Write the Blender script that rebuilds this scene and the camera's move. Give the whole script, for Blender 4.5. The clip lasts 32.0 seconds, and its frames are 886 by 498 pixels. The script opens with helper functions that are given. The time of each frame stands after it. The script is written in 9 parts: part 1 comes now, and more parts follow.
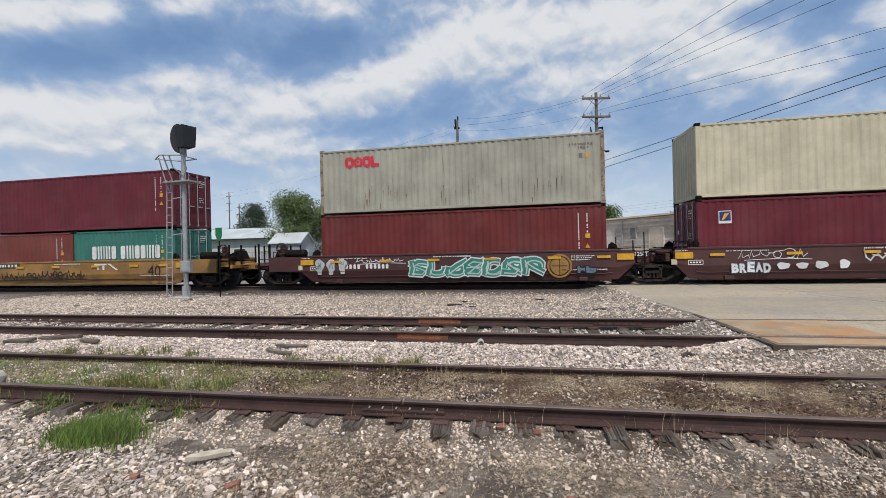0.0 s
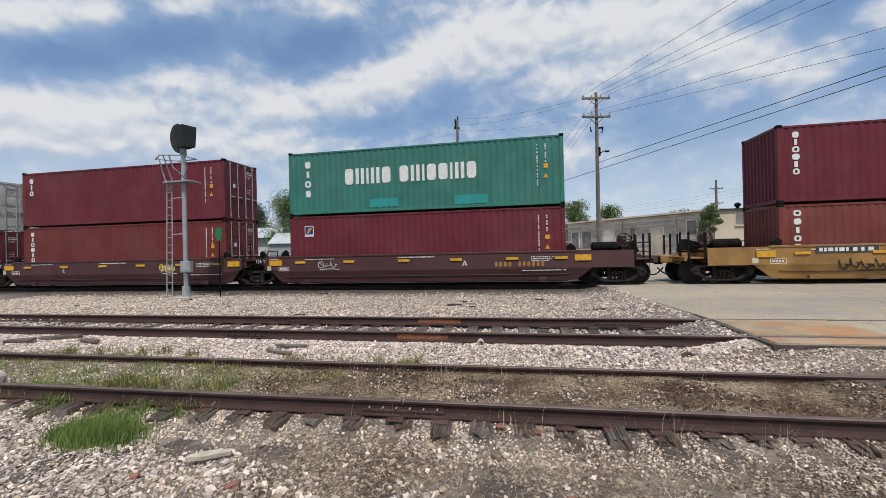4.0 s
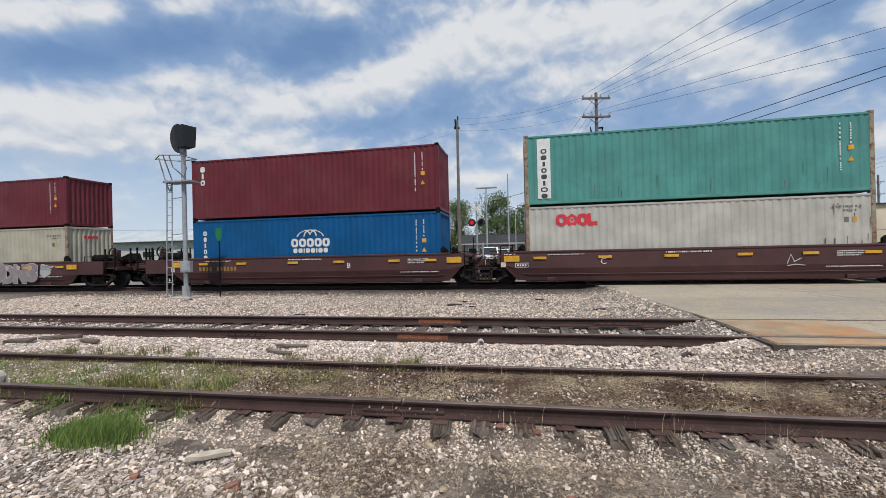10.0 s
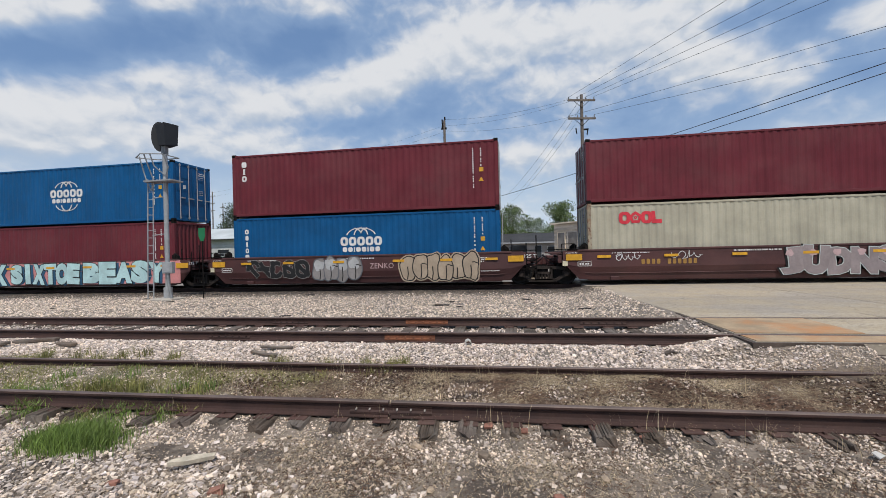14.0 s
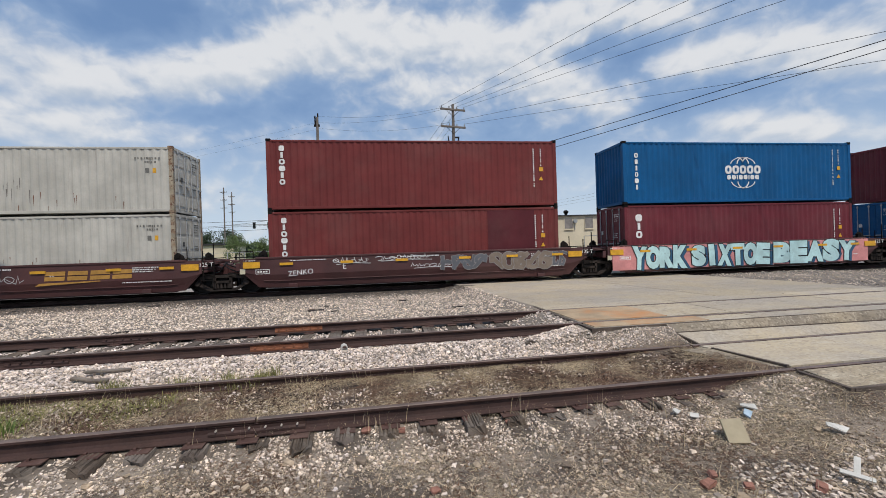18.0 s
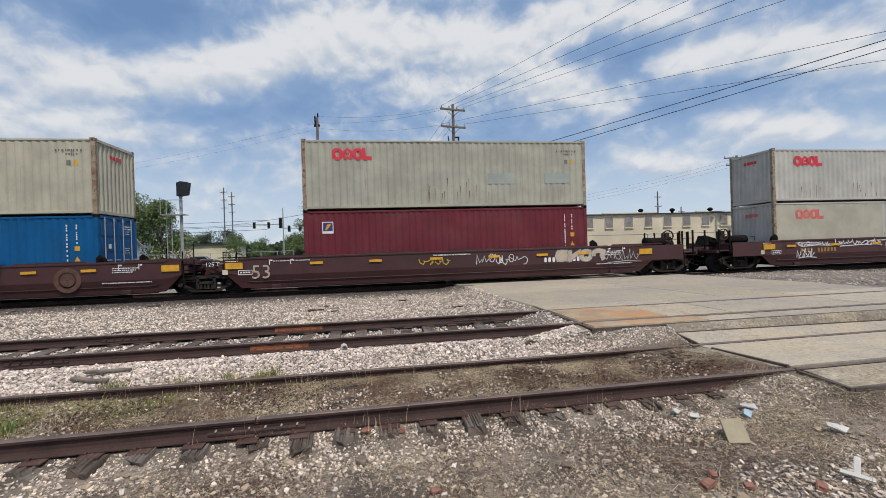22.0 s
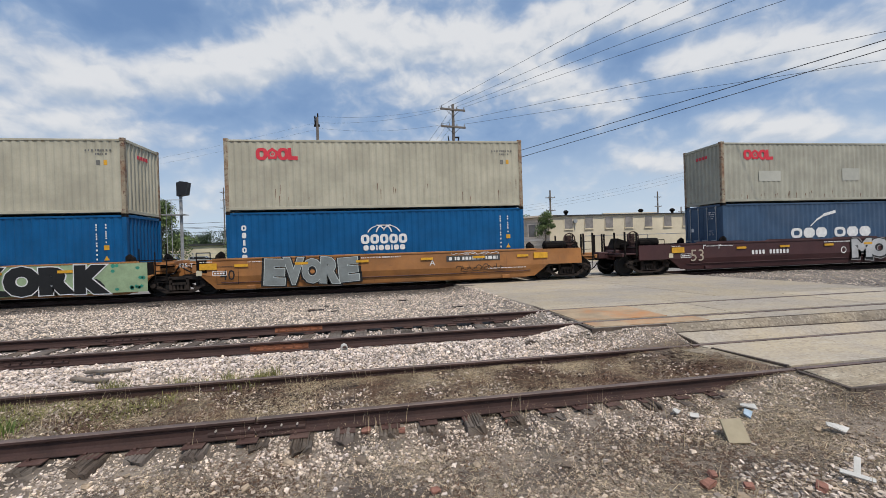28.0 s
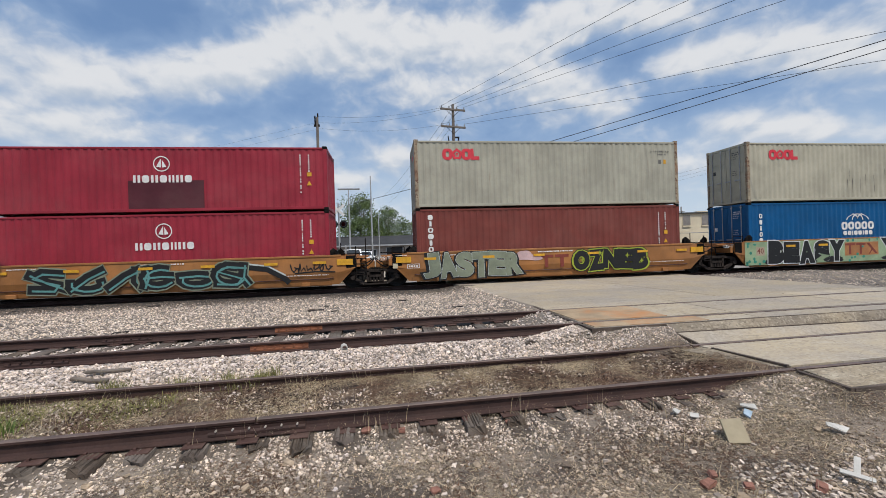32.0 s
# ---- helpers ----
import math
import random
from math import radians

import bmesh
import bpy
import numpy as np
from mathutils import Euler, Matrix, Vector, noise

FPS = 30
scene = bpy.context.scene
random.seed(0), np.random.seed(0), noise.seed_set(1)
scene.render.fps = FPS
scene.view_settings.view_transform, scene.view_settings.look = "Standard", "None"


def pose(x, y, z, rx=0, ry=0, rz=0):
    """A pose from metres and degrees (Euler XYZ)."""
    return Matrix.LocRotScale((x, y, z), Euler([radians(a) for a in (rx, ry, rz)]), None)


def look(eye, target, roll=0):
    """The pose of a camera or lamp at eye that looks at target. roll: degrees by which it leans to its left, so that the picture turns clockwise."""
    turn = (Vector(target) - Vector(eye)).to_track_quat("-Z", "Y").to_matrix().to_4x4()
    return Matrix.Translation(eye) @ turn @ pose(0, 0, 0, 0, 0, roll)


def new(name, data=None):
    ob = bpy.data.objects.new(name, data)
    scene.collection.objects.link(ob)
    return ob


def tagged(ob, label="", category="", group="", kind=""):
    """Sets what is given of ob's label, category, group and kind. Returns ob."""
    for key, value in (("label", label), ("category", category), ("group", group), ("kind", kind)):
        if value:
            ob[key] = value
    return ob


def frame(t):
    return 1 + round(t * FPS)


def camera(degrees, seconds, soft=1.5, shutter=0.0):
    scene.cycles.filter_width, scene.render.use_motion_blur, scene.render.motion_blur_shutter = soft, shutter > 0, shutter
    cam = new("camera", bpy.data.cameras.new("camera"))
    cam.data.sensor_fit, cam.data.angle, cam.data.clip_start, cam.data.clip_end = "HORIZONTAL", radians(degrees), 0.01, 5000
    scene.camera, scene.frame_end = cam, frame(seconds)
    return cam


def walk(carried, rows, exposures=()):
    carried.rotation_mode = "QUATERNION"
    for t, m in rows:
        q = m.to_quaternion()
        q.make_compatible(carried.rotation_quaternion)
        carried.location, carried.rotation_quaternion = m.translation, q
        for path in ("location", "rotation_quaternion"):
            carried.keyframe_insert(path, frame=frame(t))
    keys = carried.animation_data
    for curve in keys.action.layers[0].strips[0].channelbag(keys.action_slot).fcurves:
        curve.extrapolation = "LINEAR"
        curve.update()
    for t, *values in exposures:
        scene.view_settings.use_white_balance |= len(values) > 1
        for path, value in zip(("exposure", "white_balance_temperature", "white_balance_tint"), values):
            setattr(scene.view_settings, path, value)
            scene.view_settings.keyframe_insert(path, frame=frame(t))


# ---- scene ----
import collections
import itertools

# ---- camera ----
EYE = Vector((0.0, 0.0, 1.567))


def aim(yaw, pitch, roll):
    y, p = radians(yaw), radians(pitch)
    way = Vector((math.sin(y) * math.cos(p), math.cos(y) * math.cos(p), math.sin(p)))
    return look(EYE, EYE + way * 10, roll)


FIRST, LAST = aim(-10.856, 0.05, -1.374), aim(8.211, -0.176, -1.829)
cam = camera(94.91, 32.0, 0.55)
walk(cam, [(0, FIRST), (13.1, FIRST), (13.5, aim(-10.53, 0.08, -1.43)), (14.0, aim(-9.06, 0.05, -1.44)),
           (14.5, aim(-5.9, 0.03, -1.55)), (15.5, aim(1.75, -0.1, -1.7)), (16.5, aim(7.95, -0.19, -1.8)),
           (16.9, LAST), (32.0, LAST)])

# ---- light ----
SUN_AZ, SUN_EL = 160.0, 60.0   # degrees clockwise from the track's normal, and above the ground
sun = new("sun", bpy.data.lights.new("sun", "SUN"))
sun.data.energy, sun.data.angle, sun.data.color = 3.55, radians(1.2), (1.0, 0.94, 0.855)
sun_way = Vector((math.sin(radians(SUN_AZ)) * math.cos(radians(SUN_EL)), math.cos(radians(SUN_AZ)) * math.cos(radians(SUN_EL)), math.sin(radians(SUN_EL))))
sun.matrix_basis = look(sun_way * 60, (0, 0, 0))
scene.view_settings.exposure = 0.0

world = bpy.data.worlds.new("sky")
scene.world = world
world.use_nodes = True


class Nodes:
    """Short names for building a node tree."""

    def __init__(self, tree):
        self.tree = tree
        tree.nodes.clear()

    def add(self, kind, **values):
        n = self.tree.nodes.new(kind)
        for k, v in values.items():
            setattr(n, k, v)
        return n

    def put(self, socket, value):
        if isinstance(value, bpy.types.NodeSocket):
            self.tree.links.new(value, socket)
        elif isinstance(value, (tuple, list)) and len(value) == 3 and socket.type == "RGBA":
            socket.default_value = (*value, 1)
        else:
            socket.default_value = value

    def math(self, op, a, b=None, c=None):
        n = self.add("ShaderNodeMath", operation=op)
        for i, v in enumerate((a, b, c)):
            if v is not None:
                self.put(n.inputs[i], v)
        return n.outputs[0]

    def mix(self, fac, a, b, blend="MIX"):
        n = self.add("ShaderNodeMix", data_type="RGBA", blend_type=blend)
        self.put(n.inputs[0], fac), self.put(n.inputs[6], a), self.put(n.inputs[7], b)
        return n.outputs[2]

    def noise(self, vec, scale, detail=4.0, rough=0.55):
        n = self.add("ShaderNodeTexNoise")
        self.put(n.inputs["Vector"], vec)
        n.inputs["Scale"].default_value, n.inputs["Detail"].default_value, n.inputs["Roughness"].default_value = scale, detail, rough
        return n.outputs[0]

    def ramp(self, fac, lo, hi):
        n = self.add("ShaderNodeMapRange", interpolation_type="SMOOTHSTEP")
        self.put(n.inputs[0], fac)
        n.inputs[1].default_value, n.inputs[2].default_value = lo, hi
        return n.outputs[0]

    def scaled(self, vec, x, y, z):
        n = self.add("ShaderNodeMapping")
        self.put(n.inputs[0], vec)
        n.inputs["Scale"].default_value = (x, y, z)
        return n.outputs[0]


# clouds and the blue gaps between them: azimuth, elevation, half length, half width, tilt, weight
CLOUDS_WEST = [(-20.5, 22.0, 9.3, 2.2, 16, 0.30), (-9.7, 25.7, 9.5, 2.7, 23, 0.34), (2.8, 26.7, 11.2, 2.8, 1, 0.30), (6.4, 21.5, 8.7, 2.3, -7, 0.20), (-56.4, 22.4, 3.0, 1.8, 18, 0.34), (-50.4, 25.2, 3.6, 1.5, 16, 0.26),
               (-43.1, 27.4, 4.0, 1.3, 23, 0.20), (-36.6, 22.8, 5.2, 1.3, -12, 0.17), (-31.6, 18.6, 6.6, 2.1, -10, 0.28), (-42.7, 20.0, 5.0, 1.5, 10, 0.20), (-49.6, 15.2, 9.3, 2.3, 10, 0.28), (-56.0, 14.3, 4.4, 2.7, 12, 0.22),
               (-43.0, 12.8, 19.0, 2.1, 6, 0.20), (-25.2, 30.0, 6.8, 1.7, -5, 0.17)]
CLOUDS_EAST = [(16.1, 26.0, 9.4, 2.6, -13, 0.26), (22.6, 21.8, 6.6, 2.8, -14, 0.20), (29.1, 18.1, 4.4, 2.2, -16, 0.28), (25.8, 27.8, 7.9, 2.4, 1, 0.26), (42.2, 20.1, 8.7, 1.8, -2, 0.30), (52.6, 17.2, 6.0, 2.3, -13, 0.28),
               (50.0, 11.3, 8.8, 1.5, -17, 0.22), (37.8, 25.8, 5.4, 1.7, -14, 0.20), (35.4, 9.5, 4.7, 1.4, -7, 0.32), (3.6, 12.5, 4.6, 1.6, -5, 0.32), (-5.4, 9.4, 5.5, 1.5, -2, 0.28)]
BLUE_GAPS = [(-27.5, 25.7, 9.5, 2.6, 20, -0.36), (-52.8, 20.3, 6.5, 1.8, 15, -0.34), (-44.3, 24.0, 7.0, 2.0, 12, -0.32), (-21.8, 16.9, 8.5, 1.6, 2, -0.22), (27.8, 23.8, 3.9, 1.3, 7, -0.25), (0.0, 22.8, 3.4, 0.9, 15, -0.16),
             (19.5, 13.3, 8.8, 2.3, -9, -0.12), (-10.7, 18.6, 4.8, 1.4, -1, -0.14), (33.5, 21.9, 5.0, 1.7, 30, -0.24), (18.8, 29.2, 3.4, 2.4, 54, -0.16), (41.0, 15.6, 6.1, 1.4, 4, -0.18)]


def build_sky():
    k = Nodes(world.node_tree)
    sky = k.add("ShaderNodeTexSky", sky_type="NISHITA", sun_disc=False, sun_elevation=radians(SUN_EL), sun_rotation=radians(SUN_AZ))
    sky.air_density, sky.dust_density, sky.ozone_density = 1.0, 0.4, 1.2
    way = k.add("ShaderNodeTexCoord").outputs["Generated"]
    sep = k.add("ShaderNodeSeparateXYZ")
    k.put(sep.inputs[0], way)
    x, y, z = sep.outputs
    az = k.math("MULTIPLY", k.math("ARCTAN2", x, y), 57.2958)
    el = k.math("MULTIPLY", k.math("ARCSINE", z), 57.2958)

    def field(rise):
        """How thick the cloud is, at a direction raised by that many degrees."""
        up = k.math("ADD", el, rise)
        at = k.add("ShaderNodeCombineXYZ")
        k.put(at.inputs[0], k.math("MULTIPLY", az, 0.072)), k.put(at.inputs[1], k.math("MULTIPLY", up, 0.105))
        bend = k.add("ShaderNodeTexNoise")
        k.put(bend.inputs["Vector"], at.outputs[0])
        bend.inputs["Scale"].default_value, bend.inputs["Detail"].default_value = 2.2, 3.0
        shift = k.add("ShaderNodeVectorMath", operation="MULTIPLY_ADD")
        k.put(shift.inputs[0], bend.outputs["Color"])
        shift.inputs[1].default_value = (0.30, 0.30, 0.30)
        k.put(shift.inputs[2], at.outputs[0])
        lumps = k.noise(shift.outputs[0], 1.9, 3, 0.5)
        curls = k.noise(shift.outputs[0], 5.6, 5, 0.5)
        total = k.math("ADD", k.math("MULTIPLY", k.math("SUBTRACT", lumps, 0.5), 0.62), k.math("MULTIPLY", k.math("SUBTRACT", curls, 0.5), 0.42))
        wob = k.math("MULTIPLY", k.math("SUBTRACT", lumps, 0.5), 9.0)
        for a, e, sa, se, tilt, w in CLOUDS_WEST + CLOUDS_EAST + BLUE_GAPS:
            da = k.math("SUBTRACT", az, a)
            de = k.math("ADD", k.math("SUBTRACT", up, e), k.math("MULTIPLY", wob, 0.18))
            c, n = math.cos(radians(tilt)), math.sin(radians(tilt))
            p = k.math("ADD", k.math("MULTIPLY", da, c / sa), k.math("MULTIPLY", de, n / sa))
            q = k.math("SUBTRACT", k.math("MULTIPLY", de, c / se), k.math("MULTIPLY", da, n / se))
            r = k.math("ADD", k.math("MULTIPLY", p, p), k.math("MULTIPLY", q, q))
            total = k.math("ADD", total, k.math("MULTIPLY", k.math("EXPONENT", k.math("MULTIPLY", r, -1.0)), w * 1.25))
        return total, curls

    here, curls = field(0.0)
    above, _ = field(1.1)
    cover = k.ramp(here, -0.09, 0.32)
    # lit from above: bright upper rims, grey undersides
    lit = k.math("ADD", k.math("MULTIPLY", k.math("SUBTRACT", here, above), 1.5), k.math("ADD", k.math("MULTIPLY", here, 0.5), 0.40))
    lit = k.math("ADD", lit, k.math("MULTIPLY", k.math("SUBTRACT", curls, 0.5), 0.35))
    white = k.mix(k.ramp(lit, 0.05, 0.85), (5.6, 6.3, 7.3), (8.45, 8.55, 8.75))
    low = k.ramp(el, 17.0, 1.0)
    veil = k.math("ADD", k.math("MULTIPLY", k.ramp(here, -0.45, 0.1), 0.30), 0.06)
    blue = k.mix(veil, k.mix(0.55, sky.outputs[0], (1.75, 3.35, 6.6)), (5.2, 6.7, 8.7))
    blue = k.mix(k.math("MULTIPLY", low, 0.78), blue, (6.7, 7.8, 8.9))
    out = k.mix(k.math("MULTIPLY", cover, 0.93), blue, white)
    bg = k.add("ShaderNodeBackground")
    k.put(bg.inputs[0], out)
    bg.inputs[1].default_value = 0.09
    k.put(k.add("ShaderNodeOutputWorld").inputs[0], bg.outputs[0])


build_sky()

# ---- materials ----
MATS = {}


def surface(name, base, rough=0.6, metal=0.0, vary=0.25, grain=0.15, scale=3.0, fine=40.0, bump=0.2, deep=0.01,
            rust=None, rust_at=0.62, streak=0.0, streak_colour=(0.12, 0.05, 0.025), random_by=None, spread=0.3, dust=None, dust_amount=0.3, shine=0.5):
    """A painted, mineral or wooden surface: base colour varied at two scales, with stains, streaks that run down and fine relief."""
    if name in MATS:
        return MATS[name]
    m = MATS[name] = bpy.data.materials.new(name)
    m.use_nodes = True
    k = Nodes(m.node_tree)
    vec = k.add("ShaderNodeTexCoord").outputs["Object"]
    info = k.add("ShaderNodeObjectInfo").outputs["Random"]
    shift = k.add("ShaderNodeVectorMath", operation="ADD")
    k.put(shift.inputs[0], vec)
    comb = k.add("ShaderNodeCombineXYZ")
    for i in range(3):
        k.put(comb.inputs[i], k.math("MULTIPLY", info, 37.0 + 11 * i))
    k.put(shift.inputs[1], comb.outputs[0])
    vec = shift.outputs[0]
    large, small = k.noise(vec, scale, 5, 0.6), k.noise(vec, fine, 3, 0.6)
    dark = tuple(c * (1 - vary) for c in base)
    light = tuple(min(1, c * (1 + vary * 0.7)) for c in base)
    col = k.mix(k.ramp(large, 0.3, 0.72), dark, light)
    col = k.mix(k.math("MULTIPLY", k.ramp(small, 0.35, 0.75), grain), col, tuple(c * 0.55 for c in base))
    if random_by:
        rnd = k.add("ShaderNodeNewGeometry").outputs["Random Per Island"] if random_by == "island" else info
        tone = k.math("ADD", k.math("MULTIPLY", rnd, 2 * spread), 1 - spread)
        tint = k.add("ShaderNodeCombineXYZ")
        hue = k.math("FRACT", k.math("MULTIPLY", rnd, 17.3))
        for i, (w, d) in enumerate(((1.02, 0.0), (0.94, 0.06), (0.82, 0.2))):
            k.put(tint.inputs[i], k.math("MULTIPLY", tone, k.math("ADD", k.math("MULTIPLY", hue, d), w)))
        col = k.mix(1.0, col, tint.outputs[0], "MULTIPLY")
    if dust:
        col = k.mix(k.math("MULTIPLY", k.ramp(k.noise(vec, scale * 0.6, 6, 0.65), 0.42, 0.7), dust_amount), col, dust)
    if streak:
        s = k.noise(k.scaled(vec, 9.0, 9.0, 0.55), 1.0, 5, 0.65)
        col = k.mix(k.math("MULTIPLY", k.ramp(s, 0.58, 0.78), streak), col, streak_colour)
    if rust:
        r = k.ramp(k.noise(vec, scale * 2.2, 7, 0.7), rust_at, rust_at + 0.07)
        col = k.mix(r, col, rust)
    b = k.add("ShaderNodeBsdfPrincipled")
    k.put(b.inputs["Base Color"], col)
    k.put(b.inputs["Roughness"], k.math("ADD", k.math("MULTIPLY", small, 0.25), rough - 0.12))
    b.inputs["Metallic"].default_value = metal
    b.inputs["Specular IOR Level"].default_value = shine
    if bump:
        bp = k.add("ShaderNodeBump")
        bp.inputs["Strength"].default_value, bp.inputs["Distance"].default_value = bump, deep
        k.put(bp.inputs["Height"], k.math("ADD", small, k.math("MULTIPLY", large, 0.6)))
        k.put(b.inputs["Normal"], bp.outputs[0])
    k.put(k.add("ShaderNodeOutputMaterial").inputs[0], b.outputs[0])
    return m


def glowing(name, colour, strength):
    m = bpy.data.materials.new(name)
    m.use_nodes = True
    k = Nodes(m.node_tree)
    e = k.add("ShaderNodeEmission")
    e.inputs[0].default_value, e.inputs[1].default_value = (*colour, 1), strength
    k.put(k.add("ShaderNodeOutputMaterial").inputs[0], e.outputs[0])
    return m


def glazing(name, colour=(0.03, 0.035, 0.04)):
    m = bpy.data.materials.new(name)
    m.use_nodes = True
    k = Nodes(m.node_tree)
    b = k.add("ShaderNodeBsdfPrincipled")
    b.inputs["Base Color"].default_value, b.inputs["Roughness"].default_value = (*colour, 1), 0.08
    k.put(k.add("ShaderNodeOutputMaterial").inputs[0], b.outputs[0])
    return m


RUST = (0.13, 0.055, 0.028)


def box_paint(name, c, **kw):
    opts = dict(rough=0.5, vary=0.16, grain=0.12, scale=0.9, fine=22, bump=0.12, deep=0.004, streak=0.16, dust=(0.3, 0.27, 0.23), dust_amount=0.06, shine=0.22)
    opts.update(kw)
    return surface(name, c, **opts)


PAINT = {
    "maroon": box_paint("maroon_paint", (0.136, 0.022, 0.031), streak_colour=(0.07, 0.03, 0.025)),
    "darkmaroon": box_paint("dark_maroon_paint", (0.085, 0.015, 0.020), streak_colour=(0.06, 0.03, 0.025)),
    "tritonred": box_paint("brown_red_paint", (0.150, 0.029, 0.0275), streak_colour=(0.1, 0.04, 0.03)),
    "orangered": box_paint("faded_red_paint", (0.180, 0.046, 0.037), streak_colour=(0.1, 0.04, 0.03)),
    "crimson": box_paint("crimson_paint", (0.29, 0.026, 0.043), streak_colour=(0.13, 0.03, 0.03), streak=0.1),
    "cream": box_paint("cream_paint", (0.56, 0.51, 0.37), streak=0.12, rust=RUST, rust_at=0.77),
    "grey": box_paint("light_grey_paint", (0.40, 0.395, 0.335), streak=0.22, rust=RUST, rust_at=0.745),
    "greyrust": box_paint("stained_light_grey_paint", (0.37, 0.357, 0.29), streak=0.42, rust=RUST, rust_at=0.715),
    "greycream": box_paint("weathered_cream_paint", (0.43, 0.402, 0.312), streak=0.26, rust=RUST, rust_at=0.735),
    "palegrey": box_paint("pale_grey_paint", (0.475, 0.455, 0.405), streak=0.28, rust=RUST, rust_at=0.73),
    "green": box_paint("sea_green_paint", (0.042, 0.175, 0.14), streak=0.2),
    "brightgreen": box_paint("bright_sea_green_paint", (0.083, 0.272, 0.243), streak=0.22, rust=RUST, rust_at=0.75),
    "blue": box_paint("blue_paint", (0.002, 0.083, 0.228), dust_amount=0.012, streak=0.12, streak_colour=(0.02, 0.06, 0.1)),
    "aqua_patch": box_paint("aqua_patch_paint", (0.03, 0.28, 0.26)),
    "old_grey": box_paint("old_grey_patch_paint", (0.33, 0.36, 0.33), streak=0.2),
    "pale_patch": box_paint("pale_patch_paint", (0.43, 0.425, 0.37), streak=0.2),
    "darkcrimson": box_paint("dark_crimson_paint", (0.085, 0.02, 0.028)),
    "navy": box_paint("faded_navy_paint", (0.045, 0.085, 0.15), streak=0.15, streak_colour=(0.04, 0.05, 0.07)),
    "car_brown": surface("car_brown_paint", (0.066, 0.021, 0.020), 0.6, vary=0.25, scale=0.8, fine=18, streak=0.25, streak_colour=(0.05, 0.03, 0.025), dust=(0.10, 0.058, 0.050), dust_amount=0.2),
    "car_yellow": surface("car_yellow_paint", (0.335, 0.138, 0.036), 0.6, vary=0.28, scale=0.9, fine=18, streak=0.75, streak_colour=(0.13, 0.055, 0.028), rust=RUST, rust_at=0.655, dust=(0.2, 0.12, 0.07), dust_amount=0.3),
    "car_gold": surface("car_gold_paint", (0.32, 0.172, 0.046), 0.6, vary=0.35, grain=0.3, scale=0.9, fine=18, streak=0.75, streak_colour=(0.15, 0.07, 0.03), rust=RUST, rust_at=0.645, dust=(0.16, 0.085, 0.04), dust_amount=0.45),
    "car_maroon": surface("car_maroon_paint", (0.050, 0.0145, 0.0145), 0.6, vary=0.25, scale=0.8, fine=18, streak=0.25, streak_colour=(0.04, 0.022, 0.02), dust=(0.085, 0.045, 0.04), dust_amount=0.14),
    "car_black": surface("car_grime", (0.005, 0.0045, 0.0045), 0.85, vary=0.3, scale=3, fine=30, dust=(0.018, 0.014, 0.012), dust_amount=0.35, shine=0.12),
}
STEEL_DARK = surface("grimy_steel", (0.006, 0.0055, 0.0055), 0.8, 0.0, vary=0.35, scale=5, fine=40, dust=(0.035, 0.026, 0.022), dust_amount=0.45, shine=0.12)
STEEL_DUSTY = surface("dusty_cast_steel", (0.030, 0.024, 0.021), 0.8, vary=0.35, grain=0.3, scale=5, fine=40, dust=(0.07, 0.052, 0.044), dust_amount=0.5, shine=0.15)
WHEEL = surface("wheel_steel", (0.008, 0.007, 0.007), 0.7, 0.1, vary=0.3, scale=4, fine=40)
GALV = surface("galvanised_steel", (0.36, 0.37, 0.38), 0.5, 0.2, vary=0.2, scale=4, fine=30, bump=0.08)
GALV_DARK = surface("weathered_galvanised_steel", (0.24, 0.25, 0.26), 0.55, 0.2, vary=0.25, scale=4, fine=30, bump=0.08)
BLACK = surface("black_enamel", (0.011, 0.012, 0.015), 0.55, vary=0.2, scale=4, fine=40, bump=0.05)
WHITE_MARK = surface("white_marking", (0.72, 0.71, 0.69), 0.6, vary=0.12, grain=0.25, scale=5, fine=30, bump=0)
RED_MARK = surface("red_marking", (0.62, 0.03, 0.05), 0.55, vary=0.15, grain=0.2, scale=4, fine=30, bump=0)
FADED_RED_MARK = surface("faded_red_marking", (0.62, 0.14, 0.12), 0.6, vary=0.2, grain=0.3, scale=4, fine=30, bump=0)
YELLOW_MARK = surface("yellow_reflector", (0.66, 0.34, 0.02), 0.5, vary=0.2, grain=0.3, scale=5, fine=30, bump=0)
GOLD_MARK = surface("gold_marking", (0.33, 0.18, 0.04), 0.6, vary=0.25, grain=0.4, scale=5, fine=25, bump=0)
GOLD_BRIGHT = surface("bright_gold_marking", (0.42, 0.22, 0.045), 0.6, vary=0.2, grain=0.3, scale=5, fine=25, bump=0)
TAN_MARK = surface("dull_cream_marking", (0.42, 0.35, 0.27), 0.65, vary=0.25, grain=0.45, scale=6, fine=25, bump=0)
FAINT_MARK = surface("worn_off_marking", (0.105, 0.052, 0.034), 0.65, vary=0.35, grain=0.5, scale=6, fine=25, bump=0)
DARK_MARK = surface("dark_marking", (0.05, 0.05, 0.05), 0.6, vary=0.2, scale=5, fine=30, bump=0)
FADED_MARK = surface("faded_print", (0.16, 0.155, 0.14), 0.65, vary=0.3, grain=0.4, scale=6, fine=30, bump=0)
BLUE_MARK = surface("navy_marking", (0.02, 0.03, 0.16), 0.6, vary=0.2, scale=5, fine=30, bump=0)
